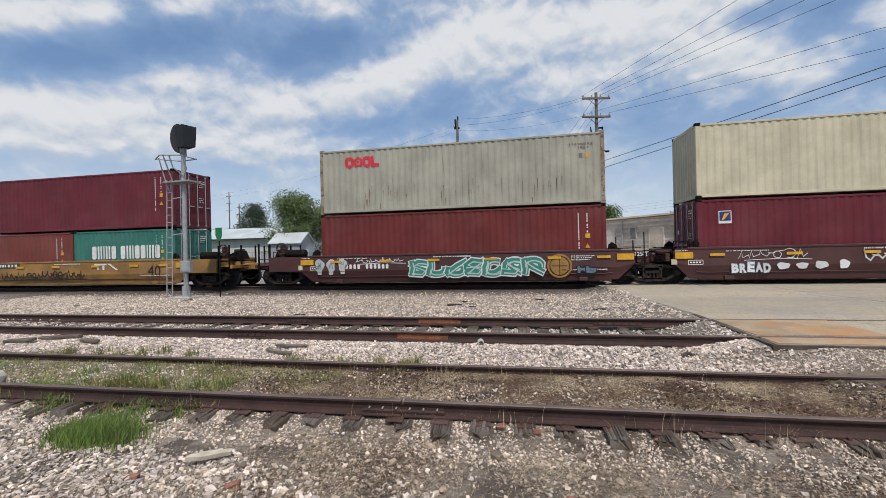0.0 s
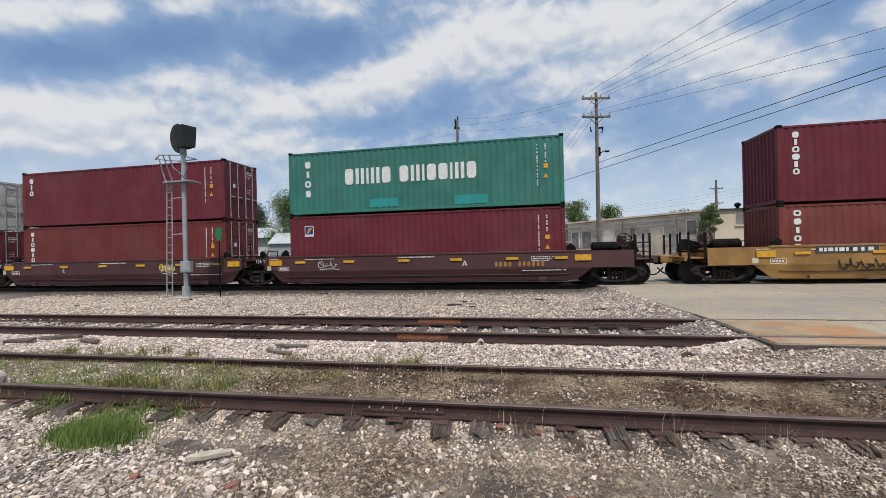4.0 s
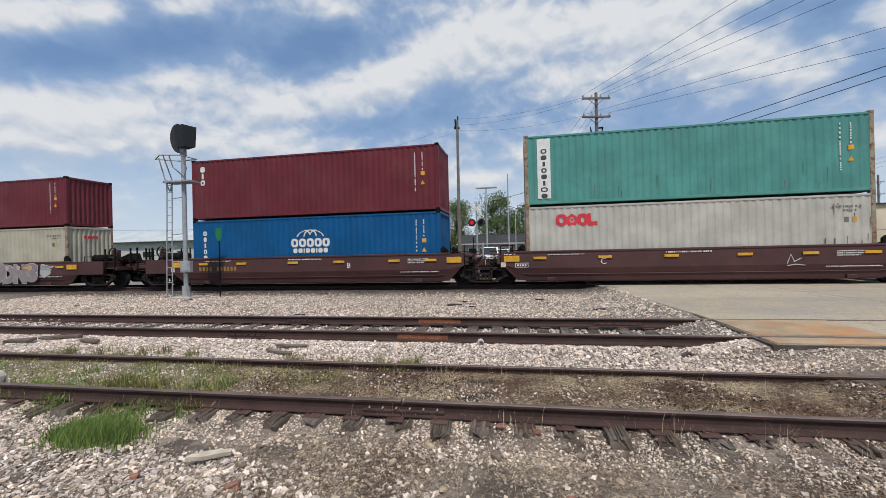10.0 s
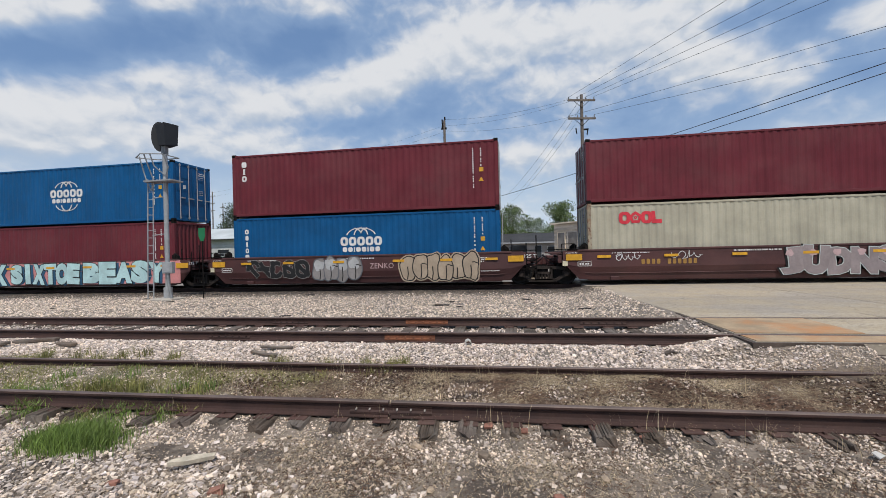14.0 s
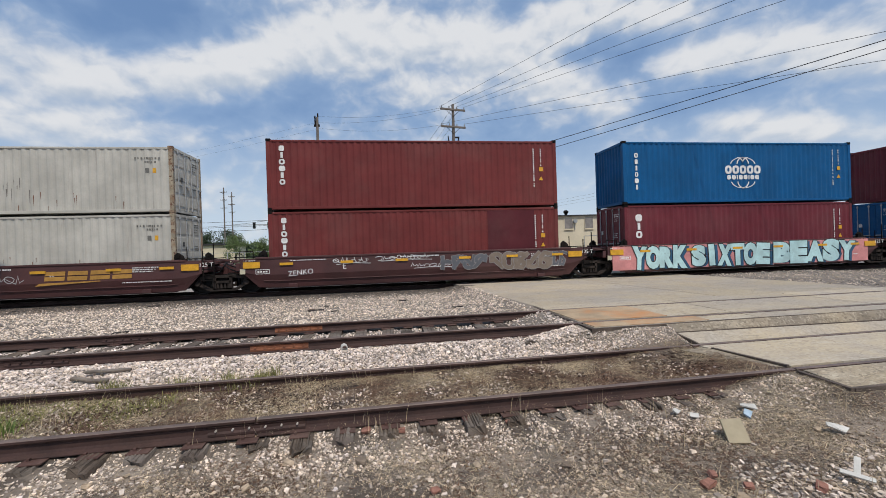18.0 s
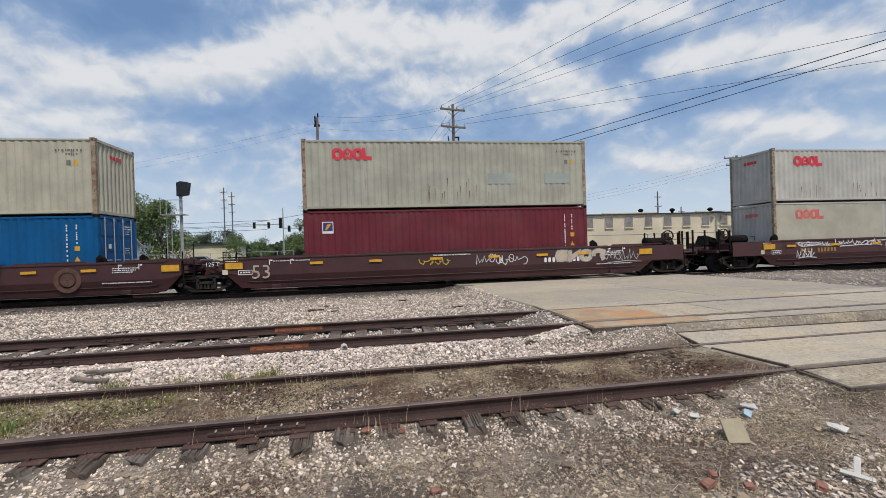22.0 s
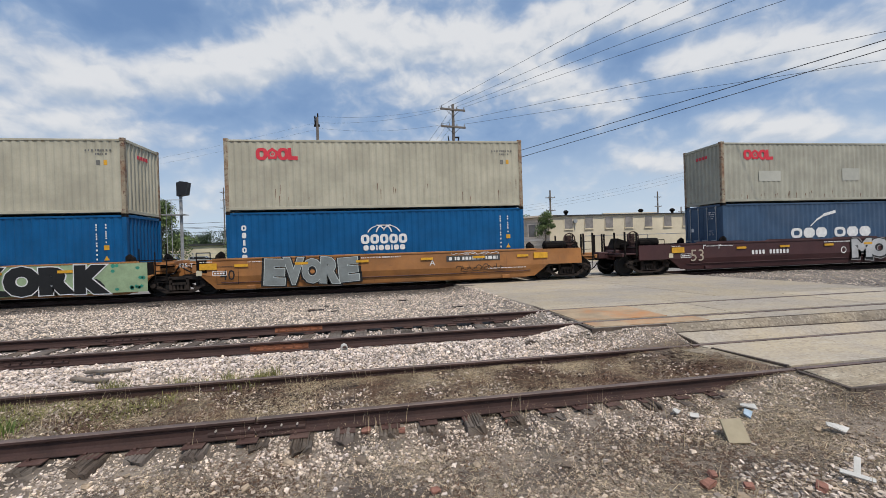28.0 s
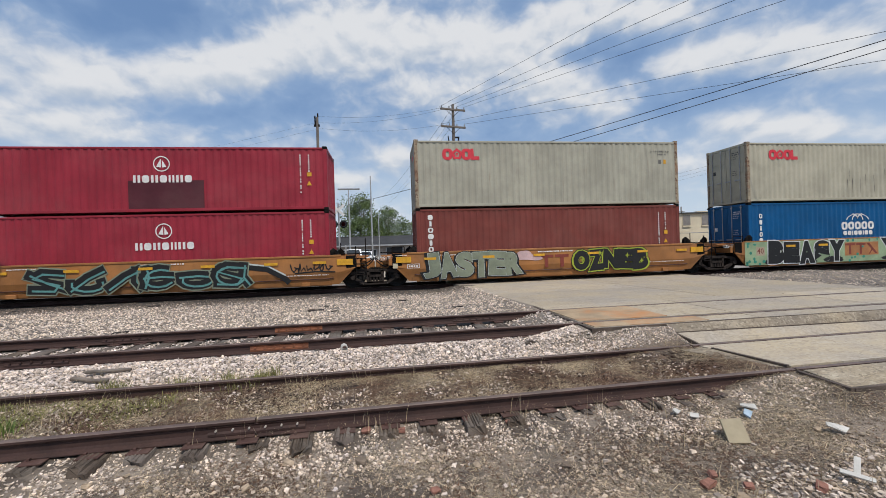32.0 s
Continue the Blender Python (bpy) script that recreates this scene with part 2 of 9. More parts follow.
RAIL_RUST = surface("rusted_rail", (0.050, 0.0245, 0.0205), 0.75, 0.1, vary=0.35, grain=0.35, scale=2.5, fine=45, bump=0.25, dust=(0.08, 0.042, 0.029), dust_amount=0.4)
PLATE_RUST = surface("red_brown_rusted_plate", (0.072, 0.034, 0.027), 0.85, vary=0.35, grain=0.4, scale=5, fine=45, bump=0.3, dust=(0.15, 0.10, 0.08), dust_amount=0.35)
RAIL_TOP = surface("worn_rail", (0.14, 0.10, 0.085), 0.55, 0.2, vary=0.3, grain=0.3, scale=2.5, fine=45, bump=0.1)
RUST_BRIGHT = surface("bright_rust", (0.21, 0.075, 0.035), 0.85, vary=0.35, grain=0.4, scale=6, fine=50, bump=0.3, dust=(0.16, 0.06, 0.03), dust_amount=0.6)
TIE_WOOD = surface("weathered_tie_wood", (0.105, 0.082, 0.067), 0.9, vary=0.4, grain=0.6, scale=3, fine=60, bump=0.6, deep=0.012, dust=(0.26, 0.23, 0.2), dust_amount=0.5, random_by="object", spread=0.3)
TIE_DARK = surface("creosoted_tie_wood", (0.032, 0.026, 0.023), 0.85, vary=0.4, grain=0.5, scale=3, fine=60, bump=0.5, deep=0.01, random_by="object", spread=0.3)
POLE_WOOD = surface("pole_wood", (0.17, 0.145, 0.125), 0.85, vary=0.25, grain=0.4, scale=2, fine=40, bump=0.3)
EDGE_WOOD = surface("worn_edge_timber", (0.10, 0.075, 0.06), 0.9, vary=0.4, grain=0.6, scale=4, fine=50, bump=0.5)


def worn_slab(name, grey, tan, pale, spots, grit, cracks):
    """Old road surface: grey and tan wear, scuffs, oil spots, cracks and grit, with a tone of its own for each slab."""
    m = bpy.data.materials.new(name)
    m.use_nodes = True
    k = Nodes(m.node_tree)
    vec = k.add("ShaderNodeTexCoord").outputs["Object"]
    tone = k.math("ADD", k.math("MULTIPLY", k.add("ShaderNodeObjectInfo").outputs["Random"], 0.22), 0.89)
    col = k.mix(k.ramp(k.noise(vec, 0.55, 6, 0.6), 0.36, 0.64), grey, tan)
    col = k.mix(k.math("MULTIPLY", k.ramp(k.noise(k.scaled(vec, 0.35, 1.6, 1.0), 1.6, 7, 0.65), 0.5, 0.72), 0.7), col, pale)
    col = k.mix(k.math("MULTIPLY", k.ramp(k.noise(vec, 1.9, 6, 0.6), 0.54, 0.74), 0.7), col, spots)
    cells = k.add("ShaderNodeTexVoronoi")
    cells.inputs["Scale"].default_value = grit
    k.put(cells.inputs["Vector"], vec)
    tint = k.add("ShaderNodeSeparateXYZ")
    k.put(tint.inputs[0], cells.outputs["Color"])
    col = k.mix(k.math("MULTIPLY", k.ramp(tint.outputs[0], 0.45, 1.0), 0.55), col, spots)
    col = k.mix(k.math("MULTIPLY", k.ramp(tint.outputs[1], 0.7, 1.0), 0.5), col, pale)
    warp = k.add("ShaderNodeVectorMath", operation="ADD")
    k.put(warp.inputs[0], vec), k.put(warp.inputs[1], k.add("ShaderNodeTexNoise").outputs["Color"])
    edge = k.add("ShaderNodeTexVoronoi", feature="DISTANCE_TO_EDGE")
    edge.inputs["Scale"].default_value = 0.42
    k.put(edge.inputs["Vector"], warp.outputs[0])
    crack = k.math("MULTIPLY", k.ramp(edge.outputs["Distance"], 0.008, 0.002), cracks)
    col = k.mix(crack, col, (0.06, 0.05, 0.042))
    comb = k.add("ShaderNodeCombineXYZ")
    for i in range(3):
        k.put(comb.inputs[i], tone)
    b = k.add("ShaderNodeBsdfPrincipled")
    k.put(b.inputs["Base Color"], k.mix(1.0, col, comb.outputs[0], "MULTIPLY"))
    b.inputs["Roughness"].default_value, b.inputs["Specular IOR Level"].default_value = 0.88, 0.3
    bp = k.add("ShaderNodeBump")
    bp.inputs["Strength"].default_value, bp.inputs["Distance"].default_value = 0.45, 0.006
    k.put(bp.inputs["Height"], k.math("SUBTRACT", k.math("ADD", k.noise(vec, 30, 4, 0.65), tint.outputs[2]), k.math("MULTIPLY", crack, 2.0)))
    k.put(b.inputs["Normal"], bp.outputs[0])
    k.put(k.add("ShaderNodeOutputMaterial").inputs[0], b.outputs[0])
    return m


CONCRETE = worn_slab("crossing_concrete", (0.325, 0.288, 0.245), (0.40, 0.332, 0.235), (0.425, 0.38, 0.315), (0.255, 0.215, 0.17), 26.0, 0.25)
ASPHALT = worn_slab("gritty_asphalt", (0.215, 0.182, 0.145), (0.30, 0.245, 0.17), (0.47, 0.41, 0.32), (0.11, 0.09, 0.07), 30.0, 0.4)
CONCRETE_PLAIN = surface("old_concrete", (0.42, 0.38, 0.33), 0.9, vary=0.25, grain=0.3, scale=4, fine=45, bump=0.35)
STONE = surface("ballast_stone", (0.49, 0.425, 0.365), 0.85, vary=0.3, grain=0.3, scale=9, fine=70, bump=0.35, deep=0.004, random_by="island", spread=0.55)
STONE_WHITE = surface("pale_ballast_stone", (0.62, 0.545, 0.495), 0.85, vary=0.25, grain=0.25, scale=9, fine=70, bump=0.3, deep=0.004, random_by="island", spread=0.45)
STONE_TAN = surface("tan_ballast_stone", (0.60, 0.52, 0.45), 0.88, vary=0.3, grain=0.3, scale=9, fine=70, bump=0.35, deep=0.004, random_by="island", spread=0.55)
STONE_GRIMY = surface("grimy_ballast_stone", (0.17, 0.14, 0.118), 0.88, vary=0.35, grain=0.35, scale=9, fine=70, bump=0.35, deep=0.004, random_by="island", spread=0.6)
CLOD = surface("red_brown_clod", (0.055, 0.03, 0.019), 0.95, vary=0.35, grain=0.35, scale=9, fine=70, bump=0.35, deep=0.004, random_by="island", spread=0.7)
STONE_SOILED = surface("soiled_grit", (0.31, 0.255, 0.205), 0.9, vary=0.35, grain=0.35, scale=9, fine=70, bump=0.35, deep=0.004, random_by="island", spread=0.65)
STONE_DIRTY = surface("dusty_ballast_stone", (0.38, 0.315, 0.25), 0.9, vary=0.35, grain=0.35, scale=9, fine=70, bump=0.35, deep=0.004, random_by="island", spread=0.55)
BRICK = surface("broken_brick", (0.27, 0.125, 0.09), 0.9, vary=0.3, grain=0.4, scale=12, fine=80, bump=0.4)
GRASS = surface("grass_blade", (0.15, 0.235, 0.05), 0.6, vary=0.3, scale=2, fine=20, bump=0, random_by="island", spread=0.4)
WEED = surface("weed_leaf", (0.22, 0.225, 0.075), 0.65, vary=0.35, scale=2, fine=20, bump=0, random_by="island", spread=0.45)
LITTER = surface("dead_leaf_litter", (0.10, 0.052, 0.029), 0.9, vary=0.35, scale=3, fine=20, bump=0, random_by="island", spread=0.5)
STRAW = surface("dry_grass", (0.44, 0.365, 0.25), 0.85, vary=0.3, scale=3, fine=20, bump=0, random_by="island", spread=0.6)
LEAF = surface("tree_leaf", (0.112, 0.168, 0.055), 0.6, vary=0.35, scale=0.7, fine=9, bump=0, random_by="island", spread=0.5)
LEAF_DARK = surface("dark_tree_leaf", (0.038, 0.066, 0.032), 0.65, vary=0.35, scale=0.7, fine=9, bump=0, random_by="island", spread=0.5)
BARK = surface("bark", (0.10, 0.085, 0.07), 0.9, vary=0.3, grain=0.4, scale=3, fine=30, bump=0.4)
WIRE = surface("cable", (0.02, 0.02, 0.022), 0.6, vary=0.1, bump=0)


# ---- mesh tools ----
class Shape:
    """Vertices and faces, gathered and then linked as one mesh."""

    def __init__(self):
        self.v, self.f = [], []

    def add(self, verts, faces):
        o = len(self.v)
        self.v += [tuple(p) for p in verts]
        self.f += [tuple(i + o for i in f) for f in faces]
        return self

    def box(self, x0, x1, y0, y1, z0, z1, c=0.0):
        if c <= 0:
            return self.add([(x, y, z) for x in (x0, x1) for y in (y0, y1) for z in (z0, z1)],
                            [(0, 1, 3, 2), (4, 6, 7, 5), (0, 4, 5, 1), (2, 3, 7, 6), (0, 2, 6, 4), (1, 5, 7, 3)])
        # chamfered: three points a corner
        v, f, ix = [], [], {}
        for i, j, k in itertools.product((0, 1), repeat=3):
            p = ((x0, x1)[i], (y0, y1)[j], (z0, z1)[k])
            d = (c if i == 0 else -c, c if j == 0 else -c, c if k == 0 else -c)
            ix[i, j, k] = len(v)
            v += [(p[0], p[1] + d[1], p[2] + d[2]), (p[0] + d[0], p[1], p[2] + d[2]), (p[0] + d[0], p[1] + d[1], p[2])]
            a = ix[i, j, k]
            f.append((a, a + 1, a + 2) if (i + j + k) % 2 else (a, a + 2, a + 1))
        q = lambda i, j, k, n: ix[i, j, k] + n
        for s in (0, 1):
            for n, face in ((0, [(s, 0, 0), (s, 1, 0), (s, 1, 1), (s, 0, 1)]), (1, [(0, s, 0), (1, s, 0), (1, s, 1), (0, s, 1)]), (2, [(0, 0, s), (1, 0, s), (1, 1, s), (0, 1, s)])):
                f.append(tuple(q(*t, n) for t in face))
        for a, b in itertools.product((0, 1), repeat=2):
            f.append((q(a, b, 0, 0), q(a, b, 1, 0), q(a, b, 1, 1), q(a, b, 0, 1)))
            f.append((q(a, 0, b, 0), q(a, 1, b, 0), q(a, 1, b, 2), q(a, 0, b, 2)))
            f.append((q(0, a, b, 1), q(1, a, b, 1), q(1, a, b, 2), q(0, a, b, 2)))
        return self.add(v, f)

    def rod(self, a, b, r, n=8, r2=None):
        a, b = Vector(a), Vector(b)
        d = (b - a).normalized()
        u = d.orthogonal().normalized()
        w = d.cross(u)
        r2 = r if r2 is None else r2
        ring = [(math.cos(2 * math.pi * i / n), math.sin(2 * math.pi * i / n)) for i in range(n)]
        v = [a + (u * c + w * s) * r for c, s in ring] + [b + (u * c + w * s) * r2 for c, s in ring]
        return self.add(v, [(i, (i + 1) % n, n + (i + 1) % n, n + i) for i in range(n)] + [tuple(range(n))[::-1], tuple(range(n, 2 * n))])

    def path(self, pts, r, n=6):
        """One tube through points, its rings shared from piece to piece."""
        pts = [Vector(p) for p in pts]
        if (pts[0] - pts[-1]).length < 1e-6:
            pts[-1] = pts[-1] + (pts[-2] - pts[-1]) * 0.01
        side = None
        v = []
        for i, p in enumerate(pts):
            d = (pts[min(i + 1, len(pts) - 1)] - pts[max(i - 1, 0)]).normalized()
            side = d.orthogonal() if side is None else side - d * side.dot(d)
            side.normalize()
            w = d.cross(side)
            v += [p + (side * math.cos(2 * math.pi * j / n) + w * math.sin(2 * math.pi * j / n)) * r for j in range(n)]
        f = [(i * n + j, i * n + (j + 1) % n, (i + 1) * n + (j + 1) % n, (i + 1) * n + j) for i in range(len(pts) - 1) for j in range(n)]
        return self.add(v, f + [tuple(range(n))[::-1], tuple(range(len(v) - n, len(v)))])

    def prism(self, outline, axis, lo, hi):
        """An outline in the two other axes, drawn out along axis from lo to hi."""
        put = {"x": lambda p, t: (t, p[0], p[1]), "y": lambda p, t: (p[0], t, p[1]), "z": lambda p, t: (p[0], p[1], t)}[axis]
        n = len(outline)
        return self.add([put(p, lo) for p in outline] + [put(p, hi) for p in outline],
                        [(i, (i + 1) % n, n + (i + 1) % n, n + i) for i in range(n)] + [tuple(range(n))[::-1], tuple(range(n, 2 * n))])

    def lathe(self, profile, centre, n=24):
        """A profile of (radius, y) turned about the y axis."""
        cx, cy, cz = centre
        m = len(profile)
        v = [(cx + r * math.cos(2 * math.pi * i / n), cy + y, cz + r * math.sin(2 * math.pi * i / n)) for i in range(n) for r, y in profile]
        f = [(i * m + j, ((i + 1) % n) * m + j, ((i + 1) % n) * m + j + 1, i * m + j + 1) for i in range(n) for j in range(m - 1)]
        return self.add(v, f)

    def ring(self, x, z, r_out, r_in, y0, y1, n=24, squash=1.0, a0=0.0, a1=360.0):
        k = n if a1 - a0 >= 360 else n + 1
        v = []
        for i in range(k):
            t = radians(a0 + (a1 - a0) * i / n)
            for r, y in ((r_out, y0), (r_in, y0), (r_in, y1), (r_out, y1)):
                v.append((x + r * math.cos(t), y, z + r * math.sin(t) * squash))
        f = []
        for i in range(n):
            a, b = 4 * i, 4 * ((i + 1) % k)
            f += [(a, b, b + 1, a + 1), (a + 1, b + 1, b + 2, a + 2), (a + 2, b + 2, b + 3, a + 3), (a + 3, b + 3, b, a)]
        return self.add(v, f)

    def mesh(self, name, *materials):
        me = bpy.data.meshes.new(name)
        me.from_pydata(self.v, [], self.f)
        for m in materials:
            me.materials.append(m)
        me.update()
        bm = bmesh.new()
        bm.from_mesh(me)
        bmesh.ops.recalc_face_normals(bm, faces=bm.faces)
        bm.to_mesh(me)
        bm.free()
        return me


def part(name, shape, material, parent, label=""):
    """Links a shape (or a mesh already made) as one mesh object under parent."""
    me = shape if isinstance(shape, bpy.types.Mesh) else shape.mesh(name, material)
    ob = new(name, me)
    ob.parent = parent
    if label:
        tagged(ob, label)
    return ob


def loose_parts(name, shape, material, parent, label=""):
    """Links each separate piece of a shape as a part of its own."""
    root = list(range(len(shape.v)))

    def top(i):
        while root[i] != i:
            i = root[i]
        return i

    for f in shape.f:
        for i in f[1:]:
            root[top(i)] = top(f[0])
    groups = collections.defaultdict(list)
    for f in shape.f:
        groups[top(f[0])].append(f)
    for faces in groups.values():
        ids = sorted({i for f in faces for i in f})
        at = {i: k for k, i in enumerate(ids)}
        part(name, Shape().add([shape.v[i] for i in ids], [tuple(at[i] for i in f) for f in faces]), material, parent, label)


def thing(name, label, category, m=None, group="", kind=""):
    ob = new(name)
    ob.empty_display_size = 0.2
    if m is not None:
        ob.matrix_basis = m
    return tagged(ob, label, category, group, kind)


def solid(name, shape, material, label, category="", m=None, group="", kind=""):
    """A thing of one mesh."""
    me = shape if isinstance(shape, bpy.types.Mesh) else shape.mesh(name, material)
    ob = new(name, me)
    if m is not None:
        ob.matrix_basis = m
    return tagged(ob, label, category, group, kind)


def quick_mesh(name, verts, faces, material):
    """A mesh from arrays of points and of triangles."""
    me = bpy.data.meshes.new(name)
    me.vertices.add(len(verts)), me.loops.add(faces.size), me.polygons.add(len(faces))
    me.vertices.foreach_set("co", verts.astype(np.float32).ravel())
    me.loops.foreach_set("vertex_index", faces.astype(np.int32).ravel())
    k = faces.shape[1]
    me.polygons.foreach_set("loop_start", np.arange(0, faces.size, k, dtype=np.int32))
    me.polygons.foreach_set("loop_total", np.full(len(faces), k, dtype=np.int32))
    me.materials.append(material)
    me.update(calc_edges=True)
    me.validate()
    me.shade_flat()
    return me


def words(text, size, material, name="lettering"):
    """Flat lettering in the plane y = 0, read from -y, as a mesh with a little thickness."""
    cu = bpy.data.curves.new(name, "FONT")
    cu.body, cu.size, cu.extrude, cu.resolution_u, cu.align_x, cu.align_y = text, size, 0.002, 2, "CENTER", "CENTER"
    ob = bpy.data.objects.new(name, cu)
    me = bpy.data.meshes.new_from_object(ob)
    bpy.data.objects.remove(ob)
    me.transform(Matrix.Rotation(radians(90), 4, "X"))
    me.materials.clear()
    me.materials.append(material)
    return me

# ---- ground ----
LEVELS = [(-60, -0.47), (1.5, -0.43), (3.9, -0.43), (4.36, -0.392), (4.48, -0.35), (4.6, -0.31), (5.9, -0.27), (6.3, -0.22), (6.85, -0.10), (7.1, -0.12), (7.3, -0.19), (8.8, -0.19), (9.0, -0.12), (9.6, -0.08),
          (12.5, -0.15), (15.6, -0.16), (16.6, -0.17), (19.6, -0.17), (21.5, -0.32), (40, -0.3), (3000, -0.3)]


WAVES = [(q.uniform(0, 6.283), q.uniform(0.8, 7.0), q.uniform(0, 6.283)) for q in [random.Random(3)] for i in range(26)]


def ground_z(x, y):
    """The ground with its small unevenness."""
    x, y = np.asarray(x, float), np.asarray(y, float)
    bumps = sum(np.sin(x * f * math.cos(a) + y * f * math.sin(a) + p) / (1 + f) for a, f, p in WAVES)
    deep = np.where((y > 7.0) & (y < 9.1), 0.004, np.where(y > 9, 0.009, 0.014))
    near = (np.abs(x) < 17.2) & (y > 0) & (y < 16.6)
    deep = np.where((x > 4.4) & (y > 3.6) & (y < 6.7), 0.003, deep)
    return ground_form(x, y) + np.where(near, bumps * deep, 0.0)


def ground_form(x, y):
    """The lie of the land, which drops a little to the east beside the near track."""
    along = y - 0.0347 * np.clip(x, -9, 5) * np.clip((6.8 - y) / 0.6, 0, 1) * np.clip((y - 2.0) / 1.5, 0, 1)
    z = np.interp(along, [a for a, b in LEVELS], [b for a, b in LEVELS])
    near = np.clip((7.0 - y) / 1.5, 0, 1) * np.clip((y + 5) / 5, 0, 1)
    z = z - 0.0072 * np.clip(x, -12, 12) * near
    bank = np.interp(y, [5.9, 6.1, 6.5, 6.62], [-0.27, -0.21, -0.02, 0.03])
    z = np.where((y > 5.9) & (y < 6.62), z + np.clip(bank - z, 0, 1) * np.clip((x - 3.3) / 0.9, 0, 1) * np.clip((5.25 - x) / 0.3, 0, 1), z)
    # dirt and gravel are packed up to the road slabs
    apron = np.clip((x - 3.9) / 1.2, 0, 1) * np.clip((y - 3.2) / 0.8, 0, 1) * np.clip((6.6 - y) / 0.3, 0, 1)
    z = z + np.clip(-0.224 - 0.0072 * (x - 5) - z, 0, 1) * apron
    west = np.interp(y, [9.4, 17.2], [3.62, 2.95])
    shoulder = np.clip((x - west + 1.1) / 1.0, 0, 1) * np.clip((y - 6.55) / 0.15, 0, 1) * np.clip((17.0 - y) / 0.6, 0, 1)
    return z + (np.interp(y, [6.6, 9.4, 16, 17], [0.05, 0.055, -0.012, -0.03]) - z) * shoulder * (x < 20)


def build_ground():
    def axis(lo, hi, step, far):
        mid = list(np.arange(lo, hi + 1e-6, step))
        out, d, p, q = [], step, lo, hi
        left, right = [], []
        while q < far:
            d *= 1.35
            q, p = q + d, p - d
            right.append(q), left.append(p)
        return np.array(left[::-1] + mid + right)

    xs, ys = axis(-17, 17, 0.2, 2500), axis(0, 19, 0.16, 2500)
    gx, gy = np.meshgrid(xs, ys)
    z = ground_z(gx, gy)
    # the road bed lies under the slabs
    road = (gx > 3.75) & (gx < 13.5) & (gy > 6.85) & (gy < 21)
    z = np.where(road, np.minimum(z, -0.12), z)
    road = (gx > np.where(gy > 6.05, 5.3, 5.62)) & (gx < 15) & (gy > 4.08 + 0.0347 * (gx - 5)) & (gy < 6.62)
    z = np.where(road, np.minimum(z, -0.36), z)
    n, m = len(ys), len(xs)
    i = np.arange(n * m).reshape(n, m)
    quads = np.stack([i[:-1, :-1], i[:-1, 1:], i[1:, 1:], i[1:, :-1]], -1).reshape(-1, 4)
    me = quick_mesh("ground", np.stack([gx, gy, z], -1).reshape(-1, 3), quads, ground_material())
    me.polygons.foreach_set("use_smooth", np.ones(len(quads), bool))
    tagged(new("ground", me), "grey dirt and crushed-stone ground beside the tracks", "ground", kind="structure")


